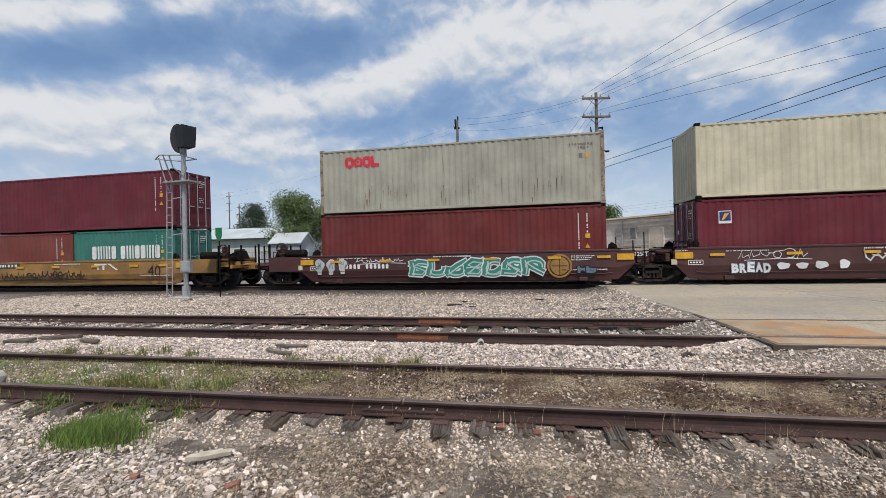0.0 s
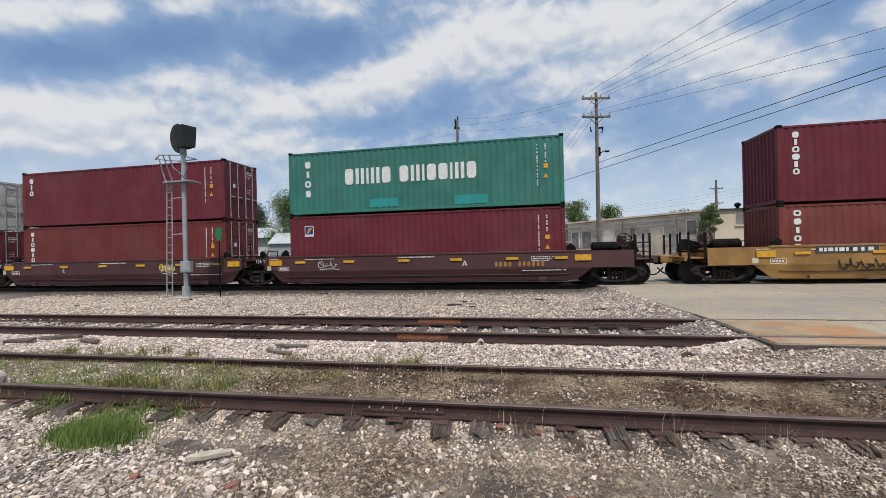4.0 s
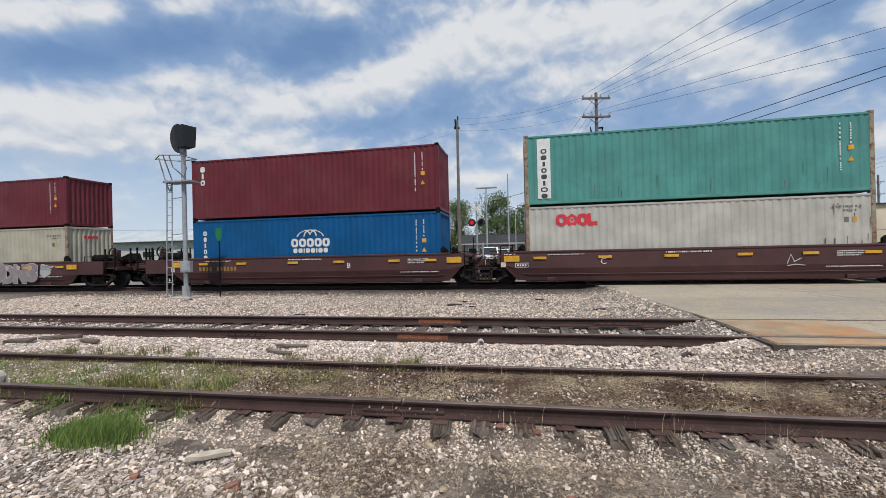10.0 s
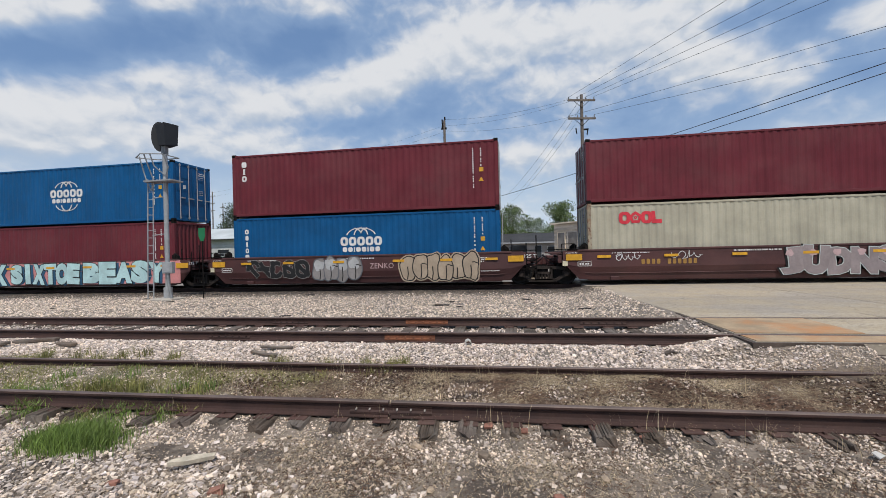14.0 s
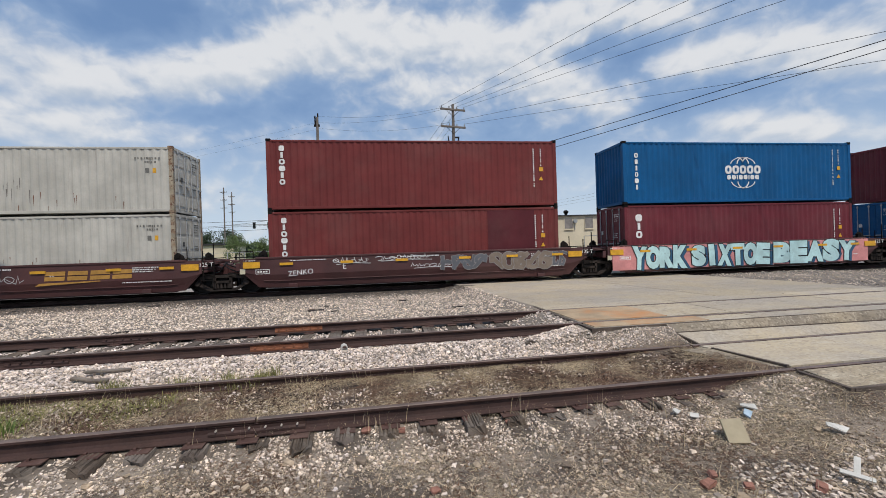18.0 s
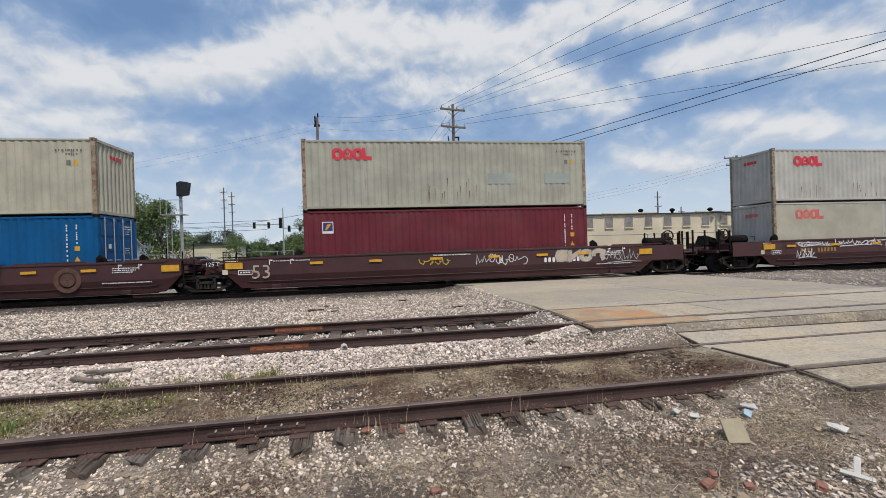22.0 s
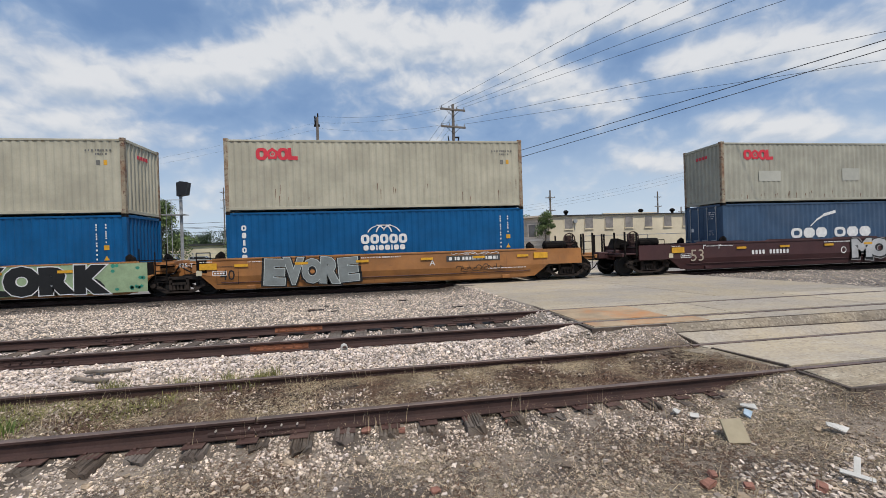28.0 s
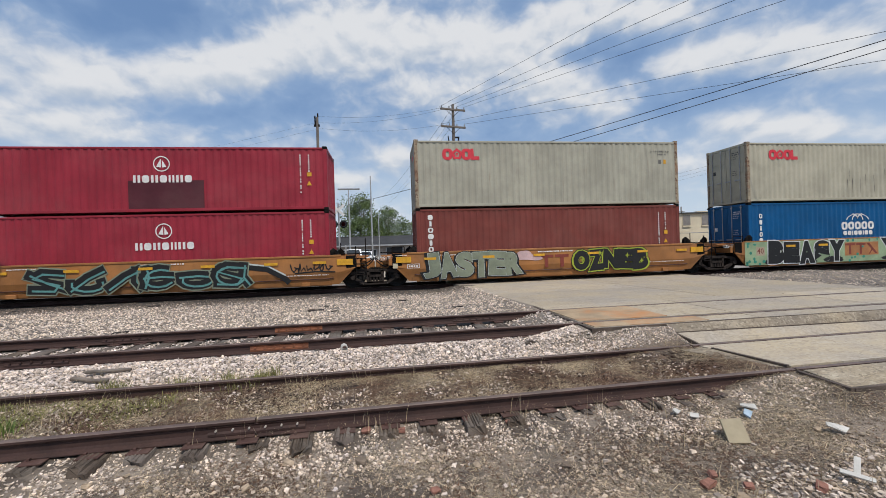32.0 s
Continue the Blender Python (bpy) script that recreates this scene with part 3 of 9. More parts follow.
def ground_material():
    m = bpy.data.materials.new("yard_ground")
    m.use_nodes = True
    k = Nodes(m.node_tree)
    vec = k.add("ShaderNodeTexCoord").outputs["Object"]
    sep = k.add("ShaderNodeSeparateXYZ")
    k.put(sep.inputs[0], vec)
    x, y = sep.outputs[0], sep.outputs[1]
    wob = k.math("MULTIPLY", k.math("SUBTRACT", k.noise(vec, 0.9, 5, 0.6), 0.5), 1.6)
    yy = k.math("ADD", y, wob)
    cells = k.add("ShaderNodeTexVoronoi")
    cells.inputs["Scale"].default_value = 24.0
    k.put(cells.inputs["Vector"], vec)
    tone = k.add("ShaderNodeSeparateXYZ")
    k.put(tone.inputs[0], cells.outputs["Color"])
    stone = k.mix(tone.outputs[0], (0.32, 0.265, 0.215), (0.68, 0.58, 0.48))
    stone = k.mix(k.ramp(cells.outputs["Distance"], 0.025, 0.012), (0.14, 0.12, 0.105), stone)
    stone = k.mix(k.math("MULTIPLY", k.ramp(k.noise(vec, 0.35, 6, 0.6), 0.4, 0.65), 0.5), stone, (0.33, 0.275, 0.215))
    dirt = k.mix(k.ramp(k.noise(vec, 1.7, 7, 0.65), 0.38, 0.64), (0.080, 0.062, 0.049), (0.250, 0.203, 0.160))
    mould = k.mix(k.ramp(k.noise(vec, 3.1, 7, 0.7), 0.38, 0.66), (0.034, 0.019, 0.012), (0.195, 0.128, 0.082))
    slant = k.math("SUBTRACT", y, k.math("MULTIPLY", x, 0.0347))
    pale = k.mix(k.ramp(k.noise(vec, 2.3, 7, 0.7), 0.36, 0.66), (0.10, 0.082, 0.055), (0.29, 0.245, 0.175))
    mould = k.mix(k.ramp(k.math("ADD", x, k.math("MULTIPLY", wob, 1.5)), -1.6, -3.4), mould, pale)
    soil = k.mix(k.ramp(slant, 4.42, 4.62), dirt, mould)
    soil = k.mix(k.math("MULTIPLY", k.ramp(k.noise(vec, 26.0, 3, 0.6), 0.55, 0.75), 0.5), soil, (0.28, 0.24, 0.2))
    grit = k.add("ShaderNodeTexVoronoi")
    grit.inputs["Scale"].default_value = 62.0
    k.put(grit.inputs["Vector"], vec)
    gt = k.add("ShaderNodeSeparateXYZ")
    k.put(gt.inputs[0], grit.outputs["Color"])
    some = k.math("MULTIPLY", k.ramp(gt.outputs[1], 0.5, 0.7), k.ramp(grit.outputs["Distance"], 0.009, 0.005))
    soil = k.mix(some, soil, k.mix(gt.outputs[0], (0.17, 0.135, 0.105), (0.50, 0.43, 0.36)))
    lot = k.mix(k.ramp(k.noise(vec, 0.25, 6, 0.6), 0.4, 0.65), (0.20, 0.185, 0.17), (0.31, 0.285, 0.26))
    turf = k.mix(k.ramp(k.noise(vec, 0.4, 6, 0.65), 0.35, 0.68), (0.05, 0.08, 0.025), (0.12, 0.13, 0.05))
    col = k.mix(k.ramp(yy, 6.0, 6.7), soil, stone)
    # oil-stained main-line ballast, darkened further to paint in shade beneath the train
    oil_and_shade = k.math("MULTIPLY", k.ramp(yy, 14.9, 16.6), k.ramp(yy, 21.5, 19.8))
    col = k.mix(k.math("MULTIPLY", oil_and_shade, 0.88), col, (0.032, 0.026, 0.022))
    col = k.mix(k.ramp(yy, 19.5, 22.0), col, lot)
    west = k.math("MULTIPLY", k.ramp(x, -22.0, -34.0), k.ramp(yy, 24.0, 30.0))
    col = k.mix(west, col, turf)
    col = k.mix(k.ramp(yy, 70.0, 90.0), col, turf)
    b = k.add("ShaderNodeBsdfPrincipled")
    k.put(b.inputs["Base Color"], col)
    b.inputs["Roughness"].default_value = 0.92
    bp = k.add("ShaderNodeBump")
    bp.inputs["Strength"].default_value, bp.inputs["Distance"].default_value = 0.8, 0.03
    k.put(bp.inputs["Height"], k.math("ADD", k.math("MULTIPLY", k.noise(vec, 30.0, 4, 0.7), 0.7), k.math("MULTIPLY", cells.outputs["Distance"], -0.8)))
    k.put(b.inputs["Normal"], bp.outputs[0])
    k.put(k.add("ShaderNodeOutputMaterial").inputs[0], b.outputs[0])
    return m


build_ground()

# ---- tracks ----
# y and z of each rail's head at x = 0, and their change with x
NEAR_A, NEAR_B = (4.524, 0.0347, -0.153, -0.0072), (5.966, 0.0347, -0.153, -0.0072)
MID_A, MID_B = (7.262, -0.0107, 0.067, 0.0031), (8.849, -0.0107, 0.067, 0.0031)
MAIN_A, MAIN_B = (17.52, 0.0, 0.0, 0.0), (19.025, 0.0, 0.0, 0.0)
RAIL_PROFILE = [(-0.07, -0.172), (0.07, -0.172), (0.07, -0.162), (0.018, -0.145), (0.009, -0.12), (0.009, -0.055), (0.03, -0.042), (0.036, -0.03), (0.036, -0.008), (0.026, 0.0), (-0.026, 0.0),
                (-0.036, -0.008), (-0.036, -0.03), (-0.03, -0.042), (-0.009, -0.055), (-0.009, -0.12), (-0.018, -0.145), (-0.07, -0.162)]


def rail_at(line, x):
    return Vector((x, line[0] + line[1] * x, line[2] + line[3] * x))


def rail_matrix(line, x):
    """A pose on the rail's head at x, turned along the rail."""
    return Matrix.Translation(rail_at(line, x)) @ pose(0, 0, 0, 0, -math.degrees(math.atan(line[3])), math.degrees(math.atan(line[1])))


RAIL_PARTS = (("rail_base", RAIL_PROFILE[0:4] + [(-0.018, -0.145), (-0.07, -0.162)]), ("rail_web", [(0.018, -0.145), (0.009, -0.12), (0.009, -0.055), (-0.009, -0.055), (-0.009, -0.12), (-0.018, -0.145)]), ("rail_head", RAIL_PROFILE[5:15]))


def build_rail(line, x0, x1, label, material=None):
    mid = (x0 + x1) / 2
    n = max(2, int(min(x1 - x0, 60) / 2))
    xs = np.linspace(x0 - mid, x1 - mid, n)
    t = thing("rail", label, "rail", rail_matrix(line, mid), "rails")
    for name, profile in RAIL_PARTS:
        s, m = Shape(), len(profile)
        for x in xs:
            s.v += [(x, p + 0.003 * math.sin(x * 0.9), q) for p, q in profile]
        for k in range(n - 1):
            o = k * m
            s.f += [(o + i, o + (i + 1) % m, o + m + (i + 1) % m, o + m + i) for i in range(m)]
        s.f += [tuple(range(m)), tuple(range(len(s.v) - m, len(s.v)))]
        ob = part(name, s, material or RAIL_RUST, t, "worn rail head" if name == "rail_head" else "")
        if name == "rail_head":
            ob.data.materials.append(RAIL_TOP)
            for p in ob.data.polygons:
                if p.center.z > -0.009 and abs(p.normal.z) > 0.5:
                    p.material_index = 1
    return t


NEAR_JOINT = -1.36
build_rail(NEAR_A, -60, NEAR_JOINT - 0.004, "rusty steel rail on weathered ties, its joint gap open")
build_rail(NEAR_A, NEAR_JOINT + 0.004, 5.35, "rusty steel rail on weathered ties, ending at the road slab")
build_rail(NEAR_B, -60, 5.0, "rusty steel rail half sunk in soil and dry weeds")
build_rail(NEAR_A, 5.36, 60, "rusty steel rail let into the road slab")
build_rail(NEAR_B, 5.01, 60, "rusty steel rail let into the road slab")
for side in (MID_A, MID_B):
    build_rail(side, -60, -1.82, "rusty brown steel rail on ballast")
    build_rail(side, -1.815, 60, "rusty brown steel rail running into the road crossing")
for side in (MAIN_A, MAIN_B):
    build_rail(side, -260, 260, "dark steel rail under the train")

# ties
rng = random.Random(5)


def tie_mesh(length, worn, seed):
    r = random.Random(seed)
    s, rows = Shape(), []
    n = 7
    for i in range(n + 1):
        t = -length / 2 + length * i / n
        end = i in (0, n)
        w, h = 0.115 - (0.012 if end else 0), 0.0
        j = lambda a: r.uniform(-a, a) * worn
        rows.append([(t + j(0.02), -w + j(0.012), -0.16), (t + j(0.03), -w + j(0.012), h - 0.012 + j(0.014)), (t + j(0.03), -w * 0.35 + j(0.01), h + j(0.012)),
                     (t + j(0.04), -w * 0.28 + j(0.008), h - 0.009 * worn), (t + j(0.03), -w * 0.18, h + j(0.01)), (t + j(0.03), w * 0.3 + j(0.01), h + j(0.01)),
                     (t + j(0.04), w * 0.38, h - 0.01 * worn), (t + j(0.03), w * 0.46, h + j(0.01)), (t + j(0.03), w + j(0.012), h - 0.012 + j(0.014)), (t + j(0.02), w + j(0.012), -0.16)])
    m = len(rows[0])
    s.v = [(p[1], p[0], p[2]) for row in rows for p in row]
    for i in range(n):
        s.f += [(i * m + j, i * m + (j + 1) % m, (i + 1) * m + (j + 1) % m, (i + 1) * m + j) for j in range(m)]
    s.f += [tuple(range(m)), tuple(range(n * m, n * m + m))]
    return s


def split_tie(length, seed):
    """An old tie split along its grain: ridges of uneven length and height with deep cracks between."""
    r = random.Random(seed)
    ridges, x = [], -0.105
    while x < 0.09:
        w = min(r.uniform(0.02, 0.05), 0.105 - x)
        ridges.append((x, w, -length / 2 + r.uniform(-0.03, 0.10), length / 2 + r.uniform(-0.10, 0.03), r.uniform(-0.024, 0.008), r.uniform(0.02, 0.05)))
        x += w
    s, n = Shape(), 7
    for i in range(n + 1):
        drop_end = 0.014 if i in (0, n) else 0.0
        row = [(-0.105, -length / 2 + length * i / n, -0.17)]
        for x, w, a, b, top, crack in ridges:
            t = a + (b - a) * i / n
            j = lambda d: r.uniform(-d, d)
            row += [(x + 0.003, t + j(0.012), top - 0.009 - drop_end + j(0.005)), (x + w * 0.45 + j(0.004), t + j(0.012), top - drop_end + j(0.004)), (x + w - 0.005, t + j(0.012), top - 0.007 - drop_end + j(0.006)), (x + w, t, top - crack)]
        s.v += row + [(0.105, -length / 2 + length * i / n, -0.17)]
    m = len(s.v) // (n + 1)
    for i in range(n):
        s.f += [(i * m + k, i * m + (k + 1) % m, (i + 1) * m + (k + 1) % m, (i + 1) * m + k) for k in range(m)]
    s.f += [tuple(range(m)), tuple(range(n * m, n * m + m))]
    return s


worn_ties = [split_tie(2.08, 60 + i).mesh("tie", TIE_WOOD) for i in range(8)]
plain_ties = [tie_mesh(2.5, 0.8, 20 + i).mesh("tie", TIE_WOOD) for i in range(4)]
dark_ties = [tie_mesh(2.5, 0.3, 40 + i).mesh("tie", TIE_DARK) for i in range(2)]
PLATE = Shape().box(-0.1, 0.1, -0.17, 0.17, -0.19, -0.174, 0.003).box(-0.06, -0.035, -0.105, -0.075, -0.18, -0.15).box(0.03, 0.055, 0.075, 0.105, -0.18, -0.15)
PLATE_MESH = PLATE.mesh("tie_plate", PLATE_RUST)


TIES_AT = []


def lay_ties(a, b, x0, x1, step, meshes, label, drop=0.188, jitter=0.05, shift=0.0, group=""):
    x = x0
    while x < x1:
        p, q = rail_at(a, x), rail_at(b, x)
        mid = (p + q) / 2
        t = solid("railroad_tie", rng.choice(meshes), None, label, "railroad tie",
                  pose(mid.x + rng.uniform(-jitter, jitter), mid.y + shift + rng.uniform(-0.09, 0.09), mid.z - drop + rng.uniform(-0.012, 0.006), rng.uniform(-1, 1), rng.uniform(-2, 2), rng.uniform(-2.5, 2.5) + math.degrees(math.atan(a[1]))), group)
        TIES_AT.append((mid.x, mid.y))
        for line in (a, b):
            pl = part("tie_plate", PLATE_MESH, None, t, "rusty tie plate with spikes")
            pl.matrix_parent_inverse = t.matrix_basis.inverted()
            pl.matrix_basis = rail_matrix(line, mid.x)
        x += step * rng.uniform(0.88, 1.12)


lay_ties(NEAR_A, NEAR_B, -11.5, 4.6, 0.46, worn_ties, "weathered split grey wooden tie half buried in gravel", drop=0.168, shift=0.0, group="ties of the near track")
lay_ties(MID_A, MID_B, -19, 3.2, 0.52, plain_ties, "weathered grey-brown wooden tie between pale ballast", group="ties of the middle track")
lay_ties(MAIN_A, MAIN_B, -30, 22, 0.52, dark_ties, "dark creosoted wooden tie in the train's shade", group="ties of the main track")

# splice bars
PALE_BOLT = surface("pale_bolt_head", (0.42, 0.38, 0.34), 0.7, vary=0.3, scale=9, fine=50, bump=0.1)
def splice(line, x, length, material, label, bolts=6, bolt_material=None):
    t = thing("joint_bar", label, "joint bar", rail_matrix(line, x), "joint bars")
    for side in (-1, 1):
        s = Shape().prism([(side * 0.012, -0.14), (side * 0.034, -0.145), (side * 0.036, -0.12), (side * 0.022, -0.1), (side * 0.022, -0.07), (side * 0.034, -0.048), (side * 0.012, -0.05)], "x", -length / 2, length / 2)
        bar = part("bar", s, material, t)
        for i in range(bolts):
            bx = -length / 2 + length * (i + 0.5) / bolts
            part("bolt", Shape().rod((bx, side * 0.02, -0.085), (bx, side * 0.05, -0.085), 0.017 if bolt_material is None else 0.010, 6), bolt_material or material, bar)


splice(NEAR_A, NEAR_JOINT, 0.95, RAIL_RUST, "rusty bolted joint bar with pale bolt heads", bolt_material=PALE_BOLT)
splice(NEAR_B, -2.1, 0.95, RAIL_RUST, "rusty bolted joint bar on a weedy rail", bolt_material=PALE_BOLT)
splice(NEAR_B, 2.55, 0.9, RAIL_RUST, "long rusty bolted joint bar")
for side in (MID_A, MID_B):
    splice(side, -1.82, 0.95, RUST_BRIGHT, "bright orange rusted joint bar with bolts")
splice(MID_A, -5.5, 0.9, RAIL_RUST, "rusty bolted joint bar")
splice(MID_B, -5.1, 0.9, RAIL_RUST, "rusty bolted joint bar")
splice(MID_B, 1.9, 0.9, RAIL_RUST, "rusty bolted joint bar beside the crossing")

# ---- road crossing ----
def slab(name, corners, thick, material, parent, label="", z=None):
    """A slab on four corners (x, y, z of its top)."""
    s = Shape()
    n = len(corners)
    s.v = [tuple(c) for c in corners] + [(c[0], c[1], c[2] - thick) for c in corners]
    s.f = [tuple(range(n)), tuple(range(n, 2 * n))[::-1]] + [(i, (i + 1) % n, n + (i + 1) % n, n + i) for i in range(n)]
    return part(name, s, material, parent, label)


PLATE_RUST = surface("rusted_steel_plate", (0.37, 0.275, 0.175), 0.8, vary=0.25, grain=0.3, scale=2.0, fine=40, bump=0.15, dust=(0.44, 0.195, 0.07), dust_amount=0.85)
crossing = thing("road_crossing", "worn pale concrete road slabs laid between and beside the rails", "road", kind="structure")
WEST = lambda y: 3.62 + (2.95 - 3.62) * max(0.0, (y - 9.4) / 7.8) if y > 9.4 else 3.62
EAST = 13.6


def band(y0, y1, z0, z1, cuts, name="slab", material=None, slope=0.0031, w0=None, w1=None, skew=0.0):
    w0, w1 = WEST(y0) if w0 is None else w0, WEST(y1) if w1 is None else w1
    for i in range(cuts):
        a0, a1 = w0 + (EAST - w0) * i / cuts, w0 + (EAST - w0) * (i + 1) / cuts
        b0, b1 = w1 + (EAST - w1) * i / cuts, w1 + (EAST - w1) * (i + 1) / cuts
        g = 0.012
        slab(name, [(a0 + g, y0 + skew * a0, z0 + slope * a0), (a1 - g, y0 + skew * a1, z0 + slope * a1), (b1 - g, y1 + skew * b1, z1 + slope * b1), (b0 + g, y1 + skew * b0, z1 + slope * b0)], 0.2, material or CONCRETE, crossing)


band(6.78, 7.20, 0.056, 0.058, 3, skew=-0.0107)
band(7.38, 8.79, 0.058, 0.058, 3, skew=-0.0107)
band(8.91, 9.5, 0.058, 0.055, 3, skew=-0.0107)
band(9.44, 12.6, 0.058, 0.03, 2, slope=0.002)
band(12.62, 16.1, 0.03, -0.005, 2, slope=0.001)
band(16.12, 17.47, -0.008, -0.008, 3, slope=0.0)
band(17.64, 18.97, -0.006, -0.006, 3, slope=0.0)
band(19.12, 24.0, -0.006, -0.1, 2, slope=0.0)
band(24.02, 62.0, -0.1, -0.26, 1, slope=0.0, w0=-4.0, w1=-9.0)
# slabs of the near track
NZ = lambda x, y: -0.161 - 0.0072 * x
for y0, y1, w0, w1, cuts, lift in ((3.98, 4.63, 5.3, 5.42, 3, 0.0), (4.82, 6.08, 5.45, 5.12, 2, 0.0), (6.21, 6.52, 5.24, 5.06, 2, 0.13)):
    for i in range(cuts):
        a0, a1 = w0 + (15 - w0) * i / cuts, w0 + (15 - w0) * (i + 1) / cuts
        b0, b1 = w1 + (15 - w1) * i / cuts, w1 + (15 - w1) * (i + 1) / cuts
        off = 0.0347 * 9
        slab("slab", [(a0 + 0.01, y0 + 0.0347 * (a0 - 5), NZ(a0, y0)), (a1 - 0.01, y0 + 0.0347 * (a1 - 5), NZ(a1, y0)), (b1 - 0.01, min(6.56, y1 + 0.0347 * (b1 - 5)), min(0.07, NZ(b1, y1) + lift)), (b0 + 0.01, min(6.56, y1 + 0.0347 * (b0 - 5)), min(0.06, NZ(b0, y1) + lift))], 0.2, CONCRETE if y0 > 4.5 else ASPHALT, crossing)
# an asphalt ramp between the near and the middle slabs, and a broken tongue of it before the near ones
for a, b in ((4.98, 13.6),):
    slab("asphalt_ramp", [(a, 6.55, -0.062 - 0.0072 * (a - 5)), (b, 6.575, -0.062 - 0.0072 * (b - 5)), (b, 6.675, 0.055 + 0.0031 * b), (a, 6.675, 0.055 + 0.0031 * a)], 0.2, ASPHALT, crossing, "worn tan asphalt ramp")
slab("asphalt_tongue", [(4.72, 5.98, -0.215), (4.9, 5.72, -0.225), (4.88, 5.5, -0.228), (5.1, 5.3, -0.226), (5.14, 5.02, -0.23), (5.42, 4.84, -0.222), (5.4, 5.0, -0.2), (5.16, 5.96, -0.2)], 0.12, ASPHALT, crossing, "broken tongue of old asphalt")
slab("steel_plate", [(3.66, 6.76, 0.079), (5.9, 6.74, 0.086), (5.9, 7.12, 0.088), (3.64, 7.15, 0.081)], 0.012, PLATE_RUST, crossing, "orange rust-stained steel plate")
slab("steel_plate", [(3.66, 7.36, 0.081), (5.5, 7.34, 0.087), (5.5, 8.71, 0.087), (3.63, 8.73, 0.081)], 0.012, PLATE_RUST, crossing, "orange rust-stained steel plate")
# edge timbers and angle irons
for a, b, w in (((3.57, 6.70, 0.07), (3.57, 9.5, 0.07), 0.06), ((3.55, 6.69, 0.066), (13.0, 6.69, 0.096), 0.045), ((5.03, 6.53, -0.052), (5.2, 6.2, -0.18), 0.05), ((5.04, 6.536, -0.055), (13.4, 6.57, -0.115), 0.03), ((5.2, 5.9, -0.185), (5.42, 4.84, -0.187), 0.05), ((5.3, 4.6, -0.185), (5.26, 3.94, -0.19), 0.05), ((5.28, 3.95, -0.19), (14.5, 4.3, -0.25), 0.05)):
    a, b = Vector(a), Vector(b)
    d = (b - a).normalized()
    n = Vector((-d.y, d.x, 0)) * w / 2
    slab("edge_timber", [a - n, b - n, b + n, a + n], 0.16, EDGE_WOOD, crossing, "dark worn edge timber")

# ---- the train ----
SPEED, GAIN, TRACK_Y = 9.6376, 0.00396, 18.27
MOVING, WHEELS = [], []


def travel(t):
    """How far the train has gone from its place at 14 s."""
    return SPEED * (t - 14) + GAIN * (t - 14) ** 2


MESHES = {}


def shared(key, make):
    if key not in MESHES:
        MESHES[key] = make()
    return MESHES[key]


def corrugated(length, z0, z1, y_out, depth, pitch=0.278, along="x", span=None):
    """A trapezoid-folded steel sheet, with a back face so that it has thickness."""
    s = Shape()
    n = max(1, round(length / pitch))
    p = length / n
    line = []
    for i in range(n):
        x = -length / 2 + i * p
        line += [(x, 0), (x + p * 0.26, 0), (x + p * 0.5, 1), (x + p * 0.76, 1)]
    line.append((length / 2, 0))
    sg = 1 if y_out > 0 else -1
    pts = [(x, y_out - sg * depth * d) for x, d in line]
    for z in (z0, z1):
        s.v += [(x, y, z) if along == "x" else (y, x, z) for x, y in pts]
    m = len(pts)
    s.f = [(i, i + 1, m + i + 1, m + i) for i in range(m - 1)]
    return s


def bars(rows, y, s=None, t=0.003):
    """Flat marks (x0, x1, z0, z1) on a side, in the plane y."""
    s = s or Shape()
    for x0, x1, z0, z1 in rows:
        s.box(x0, x1, y - t, y, z0, z1)
    return s


def blob(s, cx, cz, rx, rz, y, seed, n=18, square=2.6, wob=0.1, t=0.003):
    """A rounded, slightly uneven patch."""
    r = random.Random(seed)
    a, b = r.uniform(0, 6.28), r.uniform(0, 6.28)
    out = []
    for i in range(n):
        q = 2 * math.pi * i / n
        c, d = math.cos(q), math.sin(q)
        k = (abs(c) ** square + abs(d) ** square) ** (-1 / square) * (1 + wob * math.sin(3 * q + a) + wob * 0.7 * math.sin(5 * q + b))
        out.append((cx + rx * c * k, cz + rz * d * k))
    return s.prism(out, "y", y - t, y)


